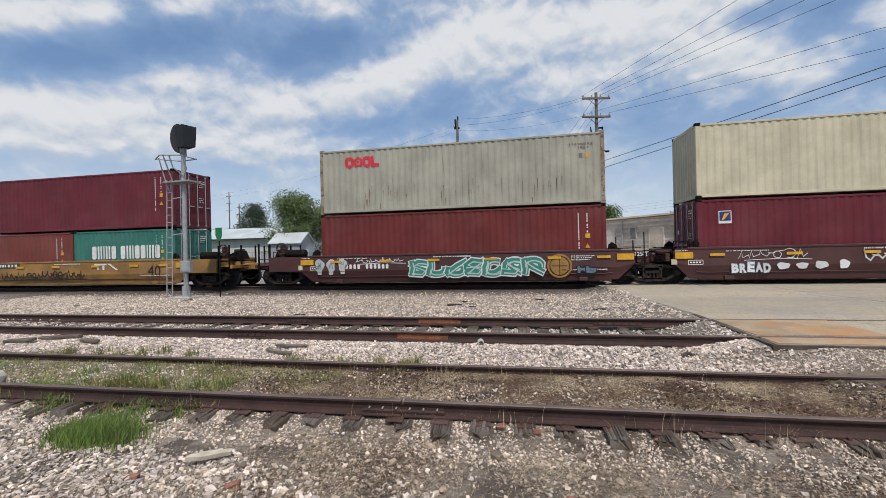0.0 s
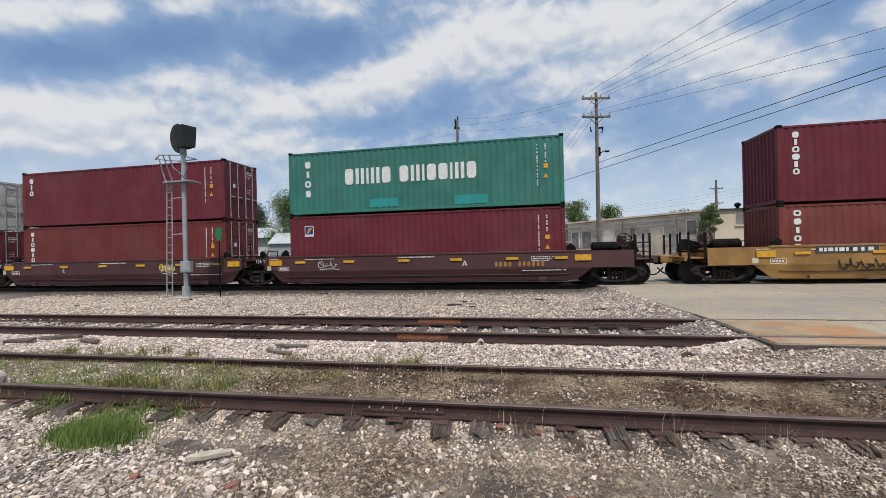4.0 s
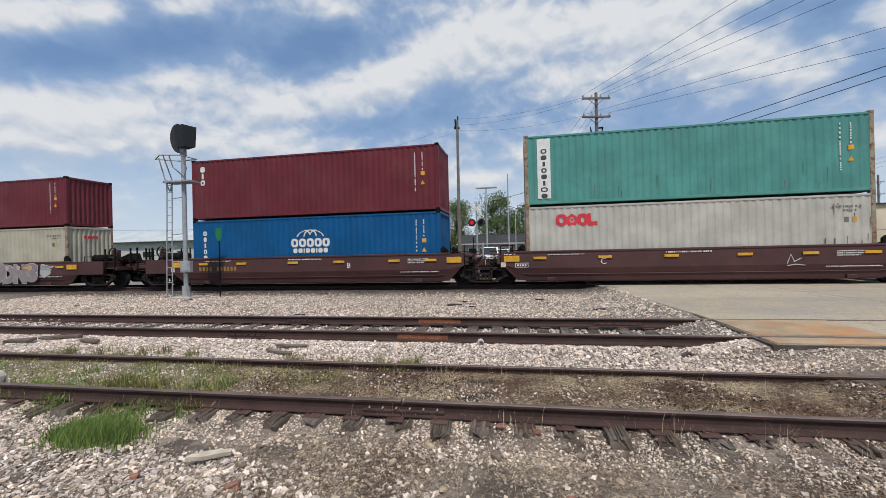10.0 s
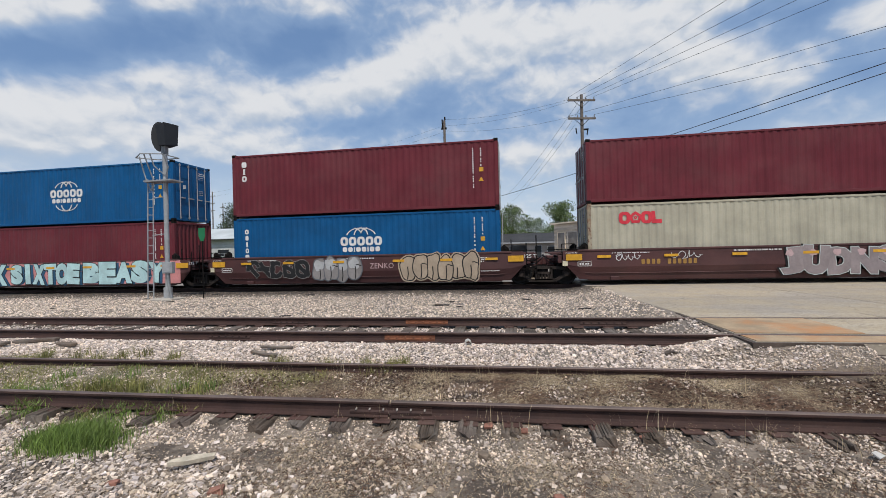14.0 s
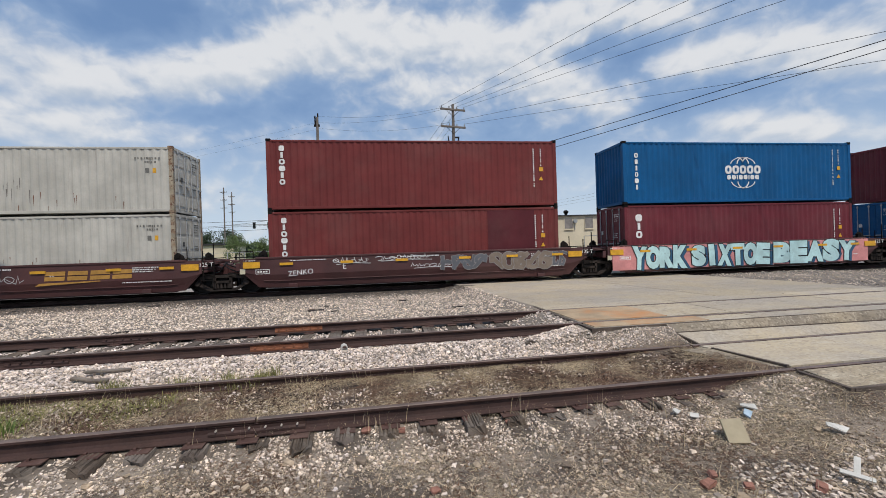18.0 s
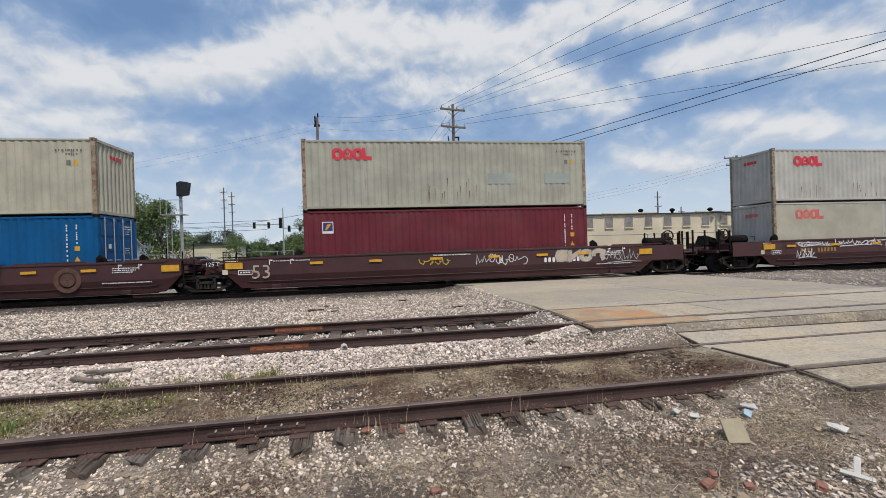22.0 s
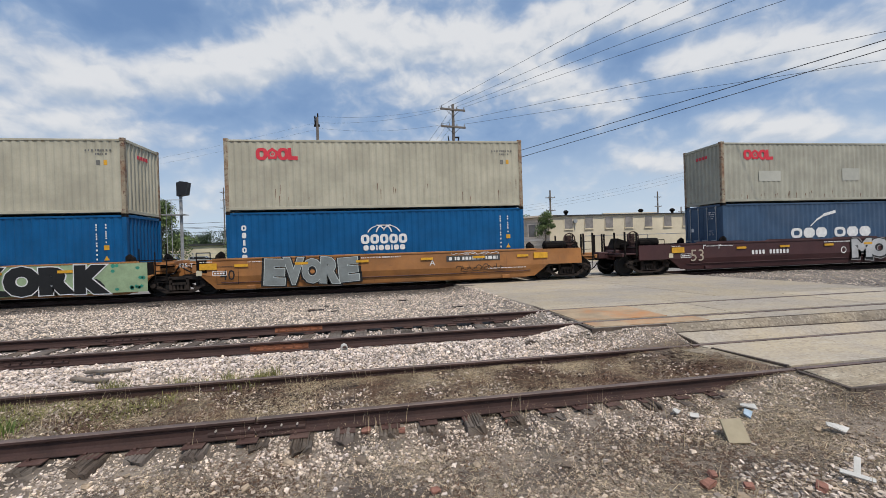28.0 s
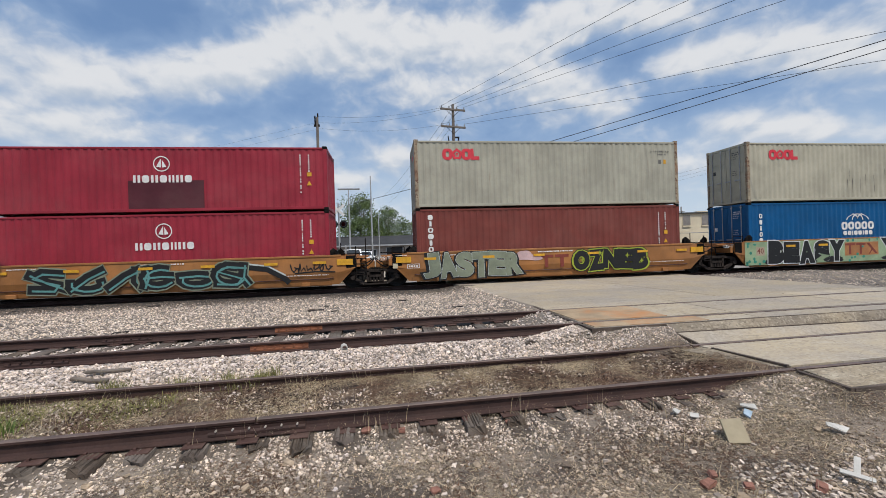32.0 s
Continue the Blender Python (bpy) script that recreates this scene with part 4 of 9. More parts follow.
def ribbon(s, pts, w, y, t=0.0026, rise=0.0016):
    """A stroke of even width through points (x, z), in one piece, each part of it a hair prouder than the last."""
    keep = [pts[0]]
    for p in pts[1:]:
        if math.hypot(p[0] - keep[-1][0], p[1] - keep[-1][1]) > w * 0.12:
            keep.append(p)
    if len(keep) < 2:
        keep.append((keep[0][0] + w * 0.3, keep[0][1]))
    ways = [Vector((b[0] - a[0], b[1] - a[1])).normalized() for a, b in zip(keep, keep[1:])]
    n = len(keep)
    for i, (x, z) in enumerate(keep):
        d0, d1 = ways[max(i - 1, 0)], ways[min(i, n - 2)]
        m = d0 + d1
        m = m.normalized() if m.length > 0.3 else d1
        k = min(1.5, 1 / max(0.3, m.dot(d1))) * w / 2
        out = w * 0.3 * (-1 if i == 0 else 1 if i == n - 1 else 0)
        x, z = x + m.x * out, z + m.y * out
        f = y - t - rise * i / n
        s.v += [(x - m.y * k, f, z + m.x * k), (x + m.y * k, f, z - m.x * k), (x + m.y * k, y, z - m.x * k), (x - m.y * k, y, z + m.x * k)]
    o = len(s.v) - 4 * n
    for i in range(n - 1):
        a, b = o + 4 * i, o + 4 * i + 4
        s.f += [(a + j, a + (j + 1) % 4, b + (j + 1) % 4, b + j) for j in range(4)]
    s.f += [(o, o + 1, o + 2, o + 3), (o + 4 * n - 4, o + 4 * n - 3, o + 4 * n - 2, o + 4 * n - 1)]
    return s


def column(x, w, ztop, n, h, gap, y, shape=None, uneven=0.25, seed=0):
    """An upright row of plain rounded blocks, stems and rings."""
    r, s = random.Random(seed), shape or Shape()
    for i in range(n):
        z = ztop - i * (h + gap)
        ww = w * (1 - uneven * r.random()) / 2
        kind = "bio"[(i + seed) % 3]
        row_shapes(x - ww * (0.45 if kind == "i" else 1), x + ww * (0.45 if kind == "i" else 1), z - h, z, kind, y, 0.0, s)
    return s


def smalls(x0, x1, z, n, h, y, seed, shape=None):
    """A line of small, unreadable print as short bars."""
    r, s = random.Random(seed), shape or Shape()
    x = x0
    while x < x1:
        w = r.uniform(0.4, 1.3) * h
        s.box(x, min(x + w, x1), y - 0.003, y, z, z + h)
        x += w + h * r.choice((0.35, 0.35, 0.9))
    return s


def serials(y, L, H, tall=True, seed=0):
    """The columns of code marks by the right-hand end."""
    r, s = random.Random(seed), Shape()
    for x, z0, z1 in ((L / 2 - 1.05, H * 0.28, H * 0.87), (L / 2 - 0.72, H * 0.62, H * 0.87)):
        z = z1
        while z > z0:
            h = r.uniform(0.045, 0.075)
            s.box(x - 0.024, x + 0.024, y - 0.003, y, z - h, z)
            z -= h + r.choice((0.03, 0.03, 0.1))
    return s


def triangle(x, z, r, y):
    return Shape().prism([(x - r, z - r * 0.8), (x + r, z - r * 0.8), (x, z + r)], "y", y - 0.003, y)




def row_shapes(x0, x1, z0, z1, kinds, y, gap=0.16, shape=None):
    """A level row of plain shapes: o rounded rings, i stems, u paired stems, b solid rounded blocks, spaces between."""
    s = shape or Shape()
    wide = {"i": 0.42, " ": 0.6}
    unit = (x1 - x0) / sum(wide.get(k, 1.0) for k in kinds)
    h, x = z1 - z0, x0
    for j, k in enumerate(kinds):
        w = unit * wide.get(k, 1.0)
        a, b = x + unit * gap / 2, x + w - unit * gap / 2
        x += w
        t = min((b - a) * 0.34, h * 0.3)
        if k == "o":
            n, v = 20, []
            for i in range(n):
                q = 2 * math.pi * i / n
                c, d = math.cos(q), math.sin(q)
                e = (abs(c) ** 3 + abs(d) ** 3) ** (-1 / 3)
                v += [((a + b) / 2 + rx * c * e, yy, (z0 + z1) / 2 + rz * d * e) for rx, rz, yy in (((b - a) / 2, h / 2, y - 0.003), ((b - a) / 2 - t, h / 2 - t * 0.85, y - 0.003), ((b - a) / 2 - t, h / 2 - t * 0.85, y), ((b - a) / 2, h / 2, y))]
            s.add(v, [(4 * i + m, 4 * ((i + 1) % n) + m, 4 * ((i + 1) % n) + (m + 1) % 4, 4 * i + (m + 1) % 4) for i in range(n) for m in range(4)])
        elif k == "i":
            s.box(a, b, y - 0.003, y, z0, z1)
        elif k == "u":
            s.box(a, a + t * 1.1, y - 0.003, y, z0, z1).box(b - t * 1.1, b, y - 0.003, y, z0, z1)
        elif k == "b":
            c = (b - a) * 0.22
            s.prism([(a + c, z0), (b - c, z0), (b, z0 + c), (b, z1 - c), (b - c, z1), (a + c, z1), (a, z1 - c), (a, z0 + c)], "y", y - 0.003, y)
    return s


def logo_four(box, L, H, y, mark=None):
    """Three linked rings, the middle one five-sided round a small star, and a wedge, in red."""
    x0, z0, h = -L / 2 + 1.2, H - 0.86, 0.48
    s = row_shapes(x0, x0 + 0.44, z0, z0 + h, "o", y, 0.0)
    s.ring(x0 + 0.63, z0 + h * 0.5, 0.255, 0.125, y - 0.004, y - 0.0005, 5, 1.0, 90, 450)
    row_shapes(x0 + 0.83, x0 + 1.25, z0, z0 + h, "o", y - 0.0008, 0.0, s)
    s.prism([(x0 + 1.22, z0), (x0 + 1.60, z0), (x0 + 1.60, z0 + 0.15), (x0 + 1.37, z0 + 0.15), (x0 + 1.35, z0 + h), (x0 + 1.22, z0 + h)], "y", y - 0.003, y)
    s.ring(x0 + 0.63, z0 + h * 0.5, 0.07, 0.02, y - 0.003, y, 5, 1.0, -90, 270)
    loose_parts("logo_piece", s, mark or RED_MARK, box, "red ring-shaped shipping logo")
    t = smalls(L / 2 - 1.35, L / 2 - 0.45, H - 0.52, 9, 0.075, y, 3)
    smalls(L / 2 - 1.0, L / 2 - 0.6, H - 0.66, 4, 0.075, y, 4, t)
    t.box(L / 2 - 0.98, L / 2 - 0.84, y - 0.003, y, H - 1.05, H - 0.86)
    tagged(part("code_marking", t, FADED_MARK, box, "dark printed code marks"), kind="stuff")
    part("sticker", Shape().box(L / 2 - 0.72, L / 2 - 0.6, y - 0.003, y, H - 1.05, H - 0.86), YELLOW_MARK, box, "small yellow sticker")


def end_logo(box, L, H, doors, mark):
    """The small red mark on a box's plain end."""
    ex = 1 if doors == "L" else -1
    x0, x1 = sorted((ex * (L / 2 - 0.024), ex * (L / 2 - 0.016)))
    s = Shape()
    for i in range(4):
        y = -0.36 + 0.19 * i
        s.box(x0, x1, y, y + 0.15, H * 0.78, H * 0.78 + 0.15)
    tagged(part("end_logo", s, mark, box, "small red logo on the plain end"), kind="stuff")


def logo_plain(box, L, H, y, n=3, w=0.24, h=0.26, gap=0.1, top=0.35, x=0.6):
    loose_parts("logo_piece", column(-L / 2 + x, w, H - top, n, h, gap, y, seed=n), WHITE_MARK, box, "white upright logo blocks")
    marks(box, L, H, y)


def marks(box, L, H, y, seed=1):
    tagged(part("code_marking", serials(y, L, H, seed=seed), WHITE_MARK, box, "white code marks"), kind="stuff")
    part("warning_sign", triangle(L / 2 - 0.72, H * 0.42, 0.1, y), YELLOW_MARK, box, "yellow warning triangle")
    part("sticker", Shape().box(L / 2 - 0.8, L / 2 - 0.62, y - 0.003, y, H * 0.53, H * 0.59), YELLOW_MARK, box, "small yellow sticker")


def logo_dome(box, L, H, y, cx=0.05, full=False):
    """A wide row of rings over a row of small shapes, under a dome of crossing arcs, or across a whole lattice globe."""
    lift = -0.10 if full else 0.0
    k = 0.97
    s = row_shapes(cx - k, cx + k, 1.47 + lift, 1.86 + lift, "ooooo", y, 0.1)
    row_shapes(cx - 0.88, cx + 0.88, 1.2 + lift, 1.41 + lift, "bbibbibb", y, 0.2, s)
    for rx, rz in ((0.68, 0.36), (0.34, 0.37)):
        s.ring(cx, 1.90 + lift, rx, rx - 0.055, y - 0.003, y, 20, rz / rx, 8, 172)
    s.ring(cx - 0.30, 1.90 + lift, 0.36, 0.31, y - 0.0035, y, 12, 1.0, 20, 88), s.ring(cx + 0.30, 1.90 + lift, 0.36, 0.31, y - 0.0035, y, 12, 1.0, 92, 160)
    if full:
        for rx, rz in ((0.66, 0.36), (0.32, 0.37)):
            s.ring(cx, 1.14 + lift, rx, rx - 0.055, y - 0.003, y, 20, rz / rx, 188, 352)
    loose_parts("logo_piece", s, WHITE_MARK, box, "white round lattice logo" if full else "white domed shipping logo")
    part("upright_marking", column(-L / 2 + 0.66, 0.2, H - 0.55, 6, 0.22, 0.07, y, seed=8), WHITE_MARK, box, "white upright marks")
    marks(box, L, H, y, 2)


def logo_words(box, L, H, y, x0, x1, z0, z1, upright=True):
    loose_parts("logo_piece", row_shapes(x0, x1, z0, z1, "buiub buibbiub", y, 0.22), WHITE_MARK, box, "large white block logo")
    if upright:
        part("upright_marking", column(-L / 2 + 0.95, 0.3, H - 0.45, 4, 0.3, 0.14, y, seed=9), WHITE_MARK, box, "white upright marks")
    marks(box, L, H, y, 3)


def logo_square(box, L, H, y):
    x, z = -L / 2 + 0.95, H - 0.72
    part("logo", Shape().box(x - 0.22, x + 0.22, y - 0.003, y, z - 0.24, z + 0.24), WHITE_MARK, box, "white square plate")
    part("logo_field", Shape().box(x - 0.19, x + 0.19, y - 0.006, y - 0.003, z - 0.14, z + 0.21), BLUE_MARK, box, "navy field")
    part("logo_sweep", Shape().prism([(x - 0.12, z - 0.1), (x - 0.04, z - 0.1), (x + 0.16, z + 0.16), (x - 0.02, z + 0.13)], "y", y - 0.009, y - 0.006), YELLOW_MARK, box, "yellow sweep")
    marks(box, L, H, y, 4)


def logo_panel(box, L, H, y):
    x = -L / 2 + 0.78
    part("logo_panel", Shape().box(x - 0.26, x + 0.26, y - 0.004, y, 0.28, H - 0.18), WHITE_MARK, box, "white upright panel")
    loose_parts("logo_piece", column(x, 0.28, H - 0.6, 8, 0.19, 0.07, y - 0.004, seed=5), DARK_MARK, box, "dark upright lettering blocks")
    marks(box, L, H, y, 5)


def logo_ship(box, L, H, y, cx=-0.1, zc=None):
    zc = H - 0.7 if zc is None else zc
    s = Shape().ring(cx, zc, 0.30, 0.26, y - 0.003, y, 24)
    s.prism([(cx - 0.2, zc - 0.12), (cx - 0.02, zc - 0.14), (cx - 0.02, zc + 0.2)], "y", y - 0.003, y)
    s.prism([(cx + 0.02, zc - 0.14), (cx + 0.17, zc - 0.12), (cx + 0.02, zc + 0.16)], "y", y - 0.003, y)
    row_shapes(cx - 1.05, cx + 1.1, zc - 0.72, zc - 0.44, "ububiiub", y, 0.2, s)
    loose_parts("logo_piece", s, WHITE_MARK, box, "white round ship logo over blocks")
    marks(box, L, H, y, 6)


def logo_swoosh(box, L, H, y):
    s = row_shapes(-2.45, -0.35, 1.14, 1.62, "obb", y, 0.12)
    row_shapes(0.0, 2.2, 1.14, 1.62, "obb", y, 0.12, s)
    pts = [(-1.3, 1.7), (-0.95, 2.0), (-0.5, 2.24), (0.1, 2.38)]
    for w, (a, b) in zip((0.05, 0.09, 0.14), zip(pts, pts[1:])):
        ribbon(s, [a, b], w, y)
    part("logo", s, WHITE_MARK, box, "white sweeping logo")
    marks(box, L, H, y, 7)


def patch(box, x0, x1, z0, z1, y, material, label="repainted patch"):
    part("patch", Shape().box(x0, x1, y - 0.002, y, z0, z1), material, box, label)


def container(name_label, paint, L=12.192, H=2.896, doors="R", m=None, rusted=False):
    """A steel shipping box on its base's centre: folded sides, rails, posts, castings, roof and a door end."""
    mat = PAINT[paint]
    frame_mat = PAINT.get(paint + "_frame", mat)
    box = thing("shipping_container", name_label, "shipping container", m, "containers on the train")
    hw, hl = 1.219, L / 2
    k = (paint, L, H)

    def mk(key, fn):
        return shared(("box", key) + k, lambda: fn().mesh(key, mat))

    for sd in (-1, 1):
        part("side_panel", mk("side%d" % sd, lambda: corrugated(L - 0.28, 0.155, H - 0.12, sd * (hw - 0.012), 0.024)), mat, box)
        part("bottom_rail", mk("bottom_rail%d" % sd, lambda: Shape().box(-hl + 0.15, hl - 0.15, min(sd * hw, sd * (hw - 0.06)), max(sd * hw, sd * (hw - 0.06)), 0.055, 0.16, 0.006)), mat, box)
        part("top_rail", mk("top_rail%d" % sd, lambda: Shape().box(-hl + 0.15, hl - 0.15, min(sd * hw, sd * (hw - 0.06)), max(sd * hw, sd * (hw - 0.06)), H - 0.125, H - 0.05, 0.006)), mat, box)
    for ex in (-1, 1):
        for sd in (-1, 1):
            pm = shared(("post", rusted or paint, H, ex, sd, L), lambda: Shape().box(min(ex * hl, ex * (hl - 0.15)), max(ex * hl, ex * (hl - 0.15)), min(sd * hw, sd * (hw - 0.13)), max(sd * hw, sd * (hw - 0.13)), 0.118, H - 0.118, 0.012).mesh("post", RUST_POST if rusted else mat))
            part("corner_post", pm, mat, box, "rust-streaked corner post" if rusted else "")
            for z0 in (0.0, H - 0.118):
                cm = shared(("casting", paint, L, H, ex, sd, z0), lambda: casting(ex * hl, sd * hw, z0, ex, sd).mesh("corner_casting", STEEL_DARK if not rusted else RUST_POST))
                part("corner_casting", cm, None, box)
    part("roof", mk("roof", lambda: Shape().box(-hl + 0.14, hl - 0.14, -hw + 0.05, hw - 0.05, H - 0.08, H - 0.055)), mat, box)
    part("floor", mk("floor", lambda: Shape().box(-hl + 0.1, hl - 0.1, -hw + 0.06, hw - 0.06, 0.05, 0.15)), mat, box)
    for ex, side in ((-1, "L"), (1, "R")):
        e = ex * hl
        for nm, za, zb in (("end_header", H - 0.14, H - 0.03), ("end_sill", 0.03, 0.16)):
            part(nm, mk(nm + str(ex), lambda: Shape().box(min(e - ex * 0.1, e), max(e - ex * 0.1, e), -hw + 0.13, hw - 0.13, za, zb, 0.006)), mat, box)
        if doors != side:
            part("end_panel", mk("end%d" % ex, lambda: corrugated(2 * hw - 0.26, 0.16, H - 0.14, e - ex * 0.02, 0.045, 0.25, "y")), mat, box)
            continue
        for sd in (-1, 1):
            leaf = part("door", mk("door%d%d" % (ex, sd), lambda: door_leaf(e, ex, sd, hw, H)), mat, box)
            for ry in (0.28, 0.82):
                rod = shared(("rod", ex, sd, ry, H, L), lambda: Shape().rod((e + ex * 0.015, sd * ry, 0.1), (e + ex * 0.015, sd * ry, H - 0.09), 0.02, 8).box(min(e, e + ex * 0.04), max(e, e + ex * 0.04), sd * ry - 0.04, sd * ry + 0.04, 0.15, 0.22).box(min(e, e + ex * 0.04), max(e, e + ex * 0.04), sd * ry - 0.04, sd * ry + 0.04, H - 0.22, H - 0.15)
                             .box(min(e, e + ex * 0.05), max(e, e + ex * 0.05), sd * ry - 0.02, sd * ry + 0.3, 1.12, 1.17).mesh("lock_rod", GALV))
                part("lock_rod", rod, None, leaf, "galvanised lock rod")
        tagged(part("door_marking", shared(("doormark", ex, L, H, paint in LIGHT), lambda: door_marks(e, ex, H).mesh("door_marking", DARK_MARK if paint in LIGHT else WHITE_MARK)), None, box), kind="stuff")
    MOVING.append(box)
    return box


LIGHT = ("cream", "palegrey", "grey", "greyrust", "greycream")
SCRAPE = surface("dark_scrape", (0.13, 0.115, 0.10), 0.75, vary=0.35, grain=0.5, scale=3, fine=25, bump=0.1)
RUST_RUN = surface("rust_run", (0.19, 0.095, 0.055), 0.8, vary=0.4, grain=0.4, scale=2.5, fine=30, bump=0.3, dust=(0.12, 0.05, 0.025), dust_amount=0.9)
RUST_POST = surface("rust_streaked_post", (0.33, 0.28, 0.20), 0.7, vary=0.3, grain=0.4, scale=3.5, fine=30, bump=0.2, dust=(0.21, 0.10, 0.048), dust_amount=0.95, rust=(0.11, 0.045, 0.025), rust_at=0.535)


def casting(cx, cy, z0, ex, sd):
    s = Shape()
    x0, x1 = sorted((cx, cx - ex * 0.178))
    y0, y1 = sorted((cy + sd * 0.003, cy - sd * 0.16))
    s.box(x0 - (0.003 if ex < 0 else 0), x1 + (0.003 if ex > 0 else 0), y0, y1, z0, z0 + 0.118, 0.01)
    mx = cx - ex * 0.09
    s.ring(mx, z0 + 0.06, 0.045, 0.028, cy + sd * 0.003, cy + sd * 0.007, 12, 0.75)
    return s


def door_leaf(e, ex, sd, hw, H):
    s = Shape()
    a, b = sorted((sd * 0.01, sd * (hw - 0.135)))
    x0, x1 = sorted((e - ex * 0.06, e - ex * 0.02))
    s.box(x0, x1, a, b, 0.17, H - 0.15, 0.006)
    for i in range(4):
        z = 0.3 + i * (H - 0.5) / 4
        q0, q1 = sorted((e - ex * 0.02, e - ex * 0.005))
        s.box(q0, q1, a + 0.07, b - 0.07, z, z + (H - 0.5) / 4 - 0.14, 0.007)
    return s


def door_marks(e, ex, H):
    """Short lines of print and two labels on the door leaves."""
    s = Shape()
    r = random.Random(7)
    x0, x1 = sorted((e, e + ex * 0.004))
    for i in range(7):
        z, y = H - 0.42 - i * 0.095 - (0.5 if i > 3 else 0), 0.40
        while y < 0.40 + (0.42 if i < 2 else 0.28):
            w = r.uniform(0.02, 0.06)
            s.box(x0, x1, y * ex, y * ex + w, z, z + (0.05 if i < 2 else 0.028))
            y += w + r.uniform(0.018, 0.05)
    s.box(x0, x1, -ex * 0.62, -ex * 0.62 + 0.16, H - 1.3, H - 1.12)
    return s


# ---- well cars ----
def side_sill(hw, left, right, sd):
    """A car side: an upright upper plate over a lower plate that leans in, drawn up over the trucks."""
    cols = [(-left[0], left[1]), (-hw - 0.62, left[1]), (-hw - 0.02, 0.24), (-hw + 0.4, 0.22), (hw - 0.4, 0.22), (hw + 0.02, 0.24), (hw + 0.62, right[1]), (right[0], right[1])]
    lean = lambda z: 1.45 - max(0.0, 0.72 - z) * 0.17
    s = Shape()
    zs = lambda zb: [zb, max(zb, 0.46), max(zb, 0.72), max(zb, 0.735), 1.32, 1.38]
    for x, zb in cols:
        for i, z in enumerate(zs(zb)):
            s.v.append((x, sd * (lean(z) + (0.02 if i in (2, 3) else 0)), z))
        for z in zs(zb)[::-1]:
            s.v.append((x, sd * (lean(z) - 0.05), z))
    m = 12
    for i in range(len(cols) - 1):
        s.f += [(i * m + j, i * m + (j + 1) % m, (i + 1) * m + (j + 1) % m, (i + 1) * m + j) for j in range(m)]
    s.f += [tuple(range(m)), tuple(range((len(cols) - 1) * m, len(cols) * m))]
    return s


def truck_frame():
    """The bolster between the side frames."""
    s = Shape()
    s.box(-0.2, 0.2, -1.15, 1.15, 0.44, 0.66, 0.03)
    s.box(-0.3, 0.3, -0.35, 0.35, 0.6, 0.8, 0.03)
    return s


def truck_side(sd):
    """A cast side frame with an arched top, springs and journal boxes."""
    s = Shape()
    if sd:
        y0, y1 = sorted((sd * 1.10, sd * 1.24))
        def bar(pts, w):
            for (xa, za), (xb, zb) in zip(pts, pts[1:]):
                d = math.hypot(xb - xa, zb - za)
                nx, nz = -(zb - za) / d * w / 2, (xb - xa) / d * w / 2
                s.prism([(xa + nx, za + nz), (xa - nx, za - nz), (xb - nx, zb - nz), (xb + nx, zb + nz)], "y", y0, y1)
        bar([(-1.08, 0.52), (-0.86, 0.66), (-0.4, 0.72), (0.4, 0.72), (0.86, 0.66), (1.08, 0.52)], 0.11)
        bar([(-0.98, 0.5), (-0.48, 0.2), (0.48, 0.2), (0.98, 0.5)], 0.11)
        bar([(-0.3, 0.2), (-0.3, 0.72)], 0.1), bar([(0.3, 0.2), (0.3, 0.72)], 0.1)
        bar([(-0.3, 0.5), (0.3, 0.5)], 0.09), bar([(-0.26, 0.24), (0.26, 0.24)], 0.06)
        for i in range(4):
            x = -0.2 + i * 0.133
            s.rod((x, sd * 1.17, 0.25), (x, sd * 1.17, 0.47), 0.05, 8)
        for x in (-0.9, 0.9):
            s.box(x - 0.14, x + 0.14, y0, y1 + 0.03 * (sd > 0), 0.36, 0.6, 0.03)
            s.rod((x, sd * 1.18, 0.46), (x, sd * 1.29, 0.46), 0.095, 12)
    return s


def wheelset():
    s = Shape()
    s.rod((0, -1.1, 0), (0, 1.1, 0), 0.075, 10)
    for sd in (-1, 1):
        prof = [(0.0, 0.10), (0.11, 0.10), (0.12, 0.05), (0.36, 0.02), (0.385, 0.065), (0.455, 0.065), (0.462, -0.06), (0.487, -0.07), (0.487, -0.09), (0.385, -0.09), (0.36, -0.03), (0.12, -0.03), (0.0, -0.03)]
        s.lathe([(r, y * sd) for r, y in prof], (0, sd * 0.79, 0), 28)
        # cast marks and holes that show the wheel turning
        for i in range(3):
            a = 2 * math.pi * i / 3
            s.rod((0.24 * math.cos(a), sd * 0.81, 0.24 * math.sin(a)), (0.24 * math.cos(a), sd * 0.835, 0.24 * math.sin(a)), 0.035, 6)
    return s


def add_truck(car, x, label="cast steel truck, black with grime"):
    fr = part("truck", shared("truck", lambda: truck_frame().mesh("truck", STEEL_DARK)), None, car, label)
    fr.location.x = x
    for sd in (-1, 1):
        part("side_frame", shared("side_frame%d" % sd, lambda: truck_side(sd).mesh("side_frame", STEEL_DUSTY)), None, fr)
    for dx in (-0.9, 0.9):
        w = part("wheelset", shared("wheelset", lambda: wheelset().mesh("wheelset", WHEEL)), None, fr, "steel wheels on an axle")
        w.location = (dx, 0, 0.462)
        WHEELS.append(w)


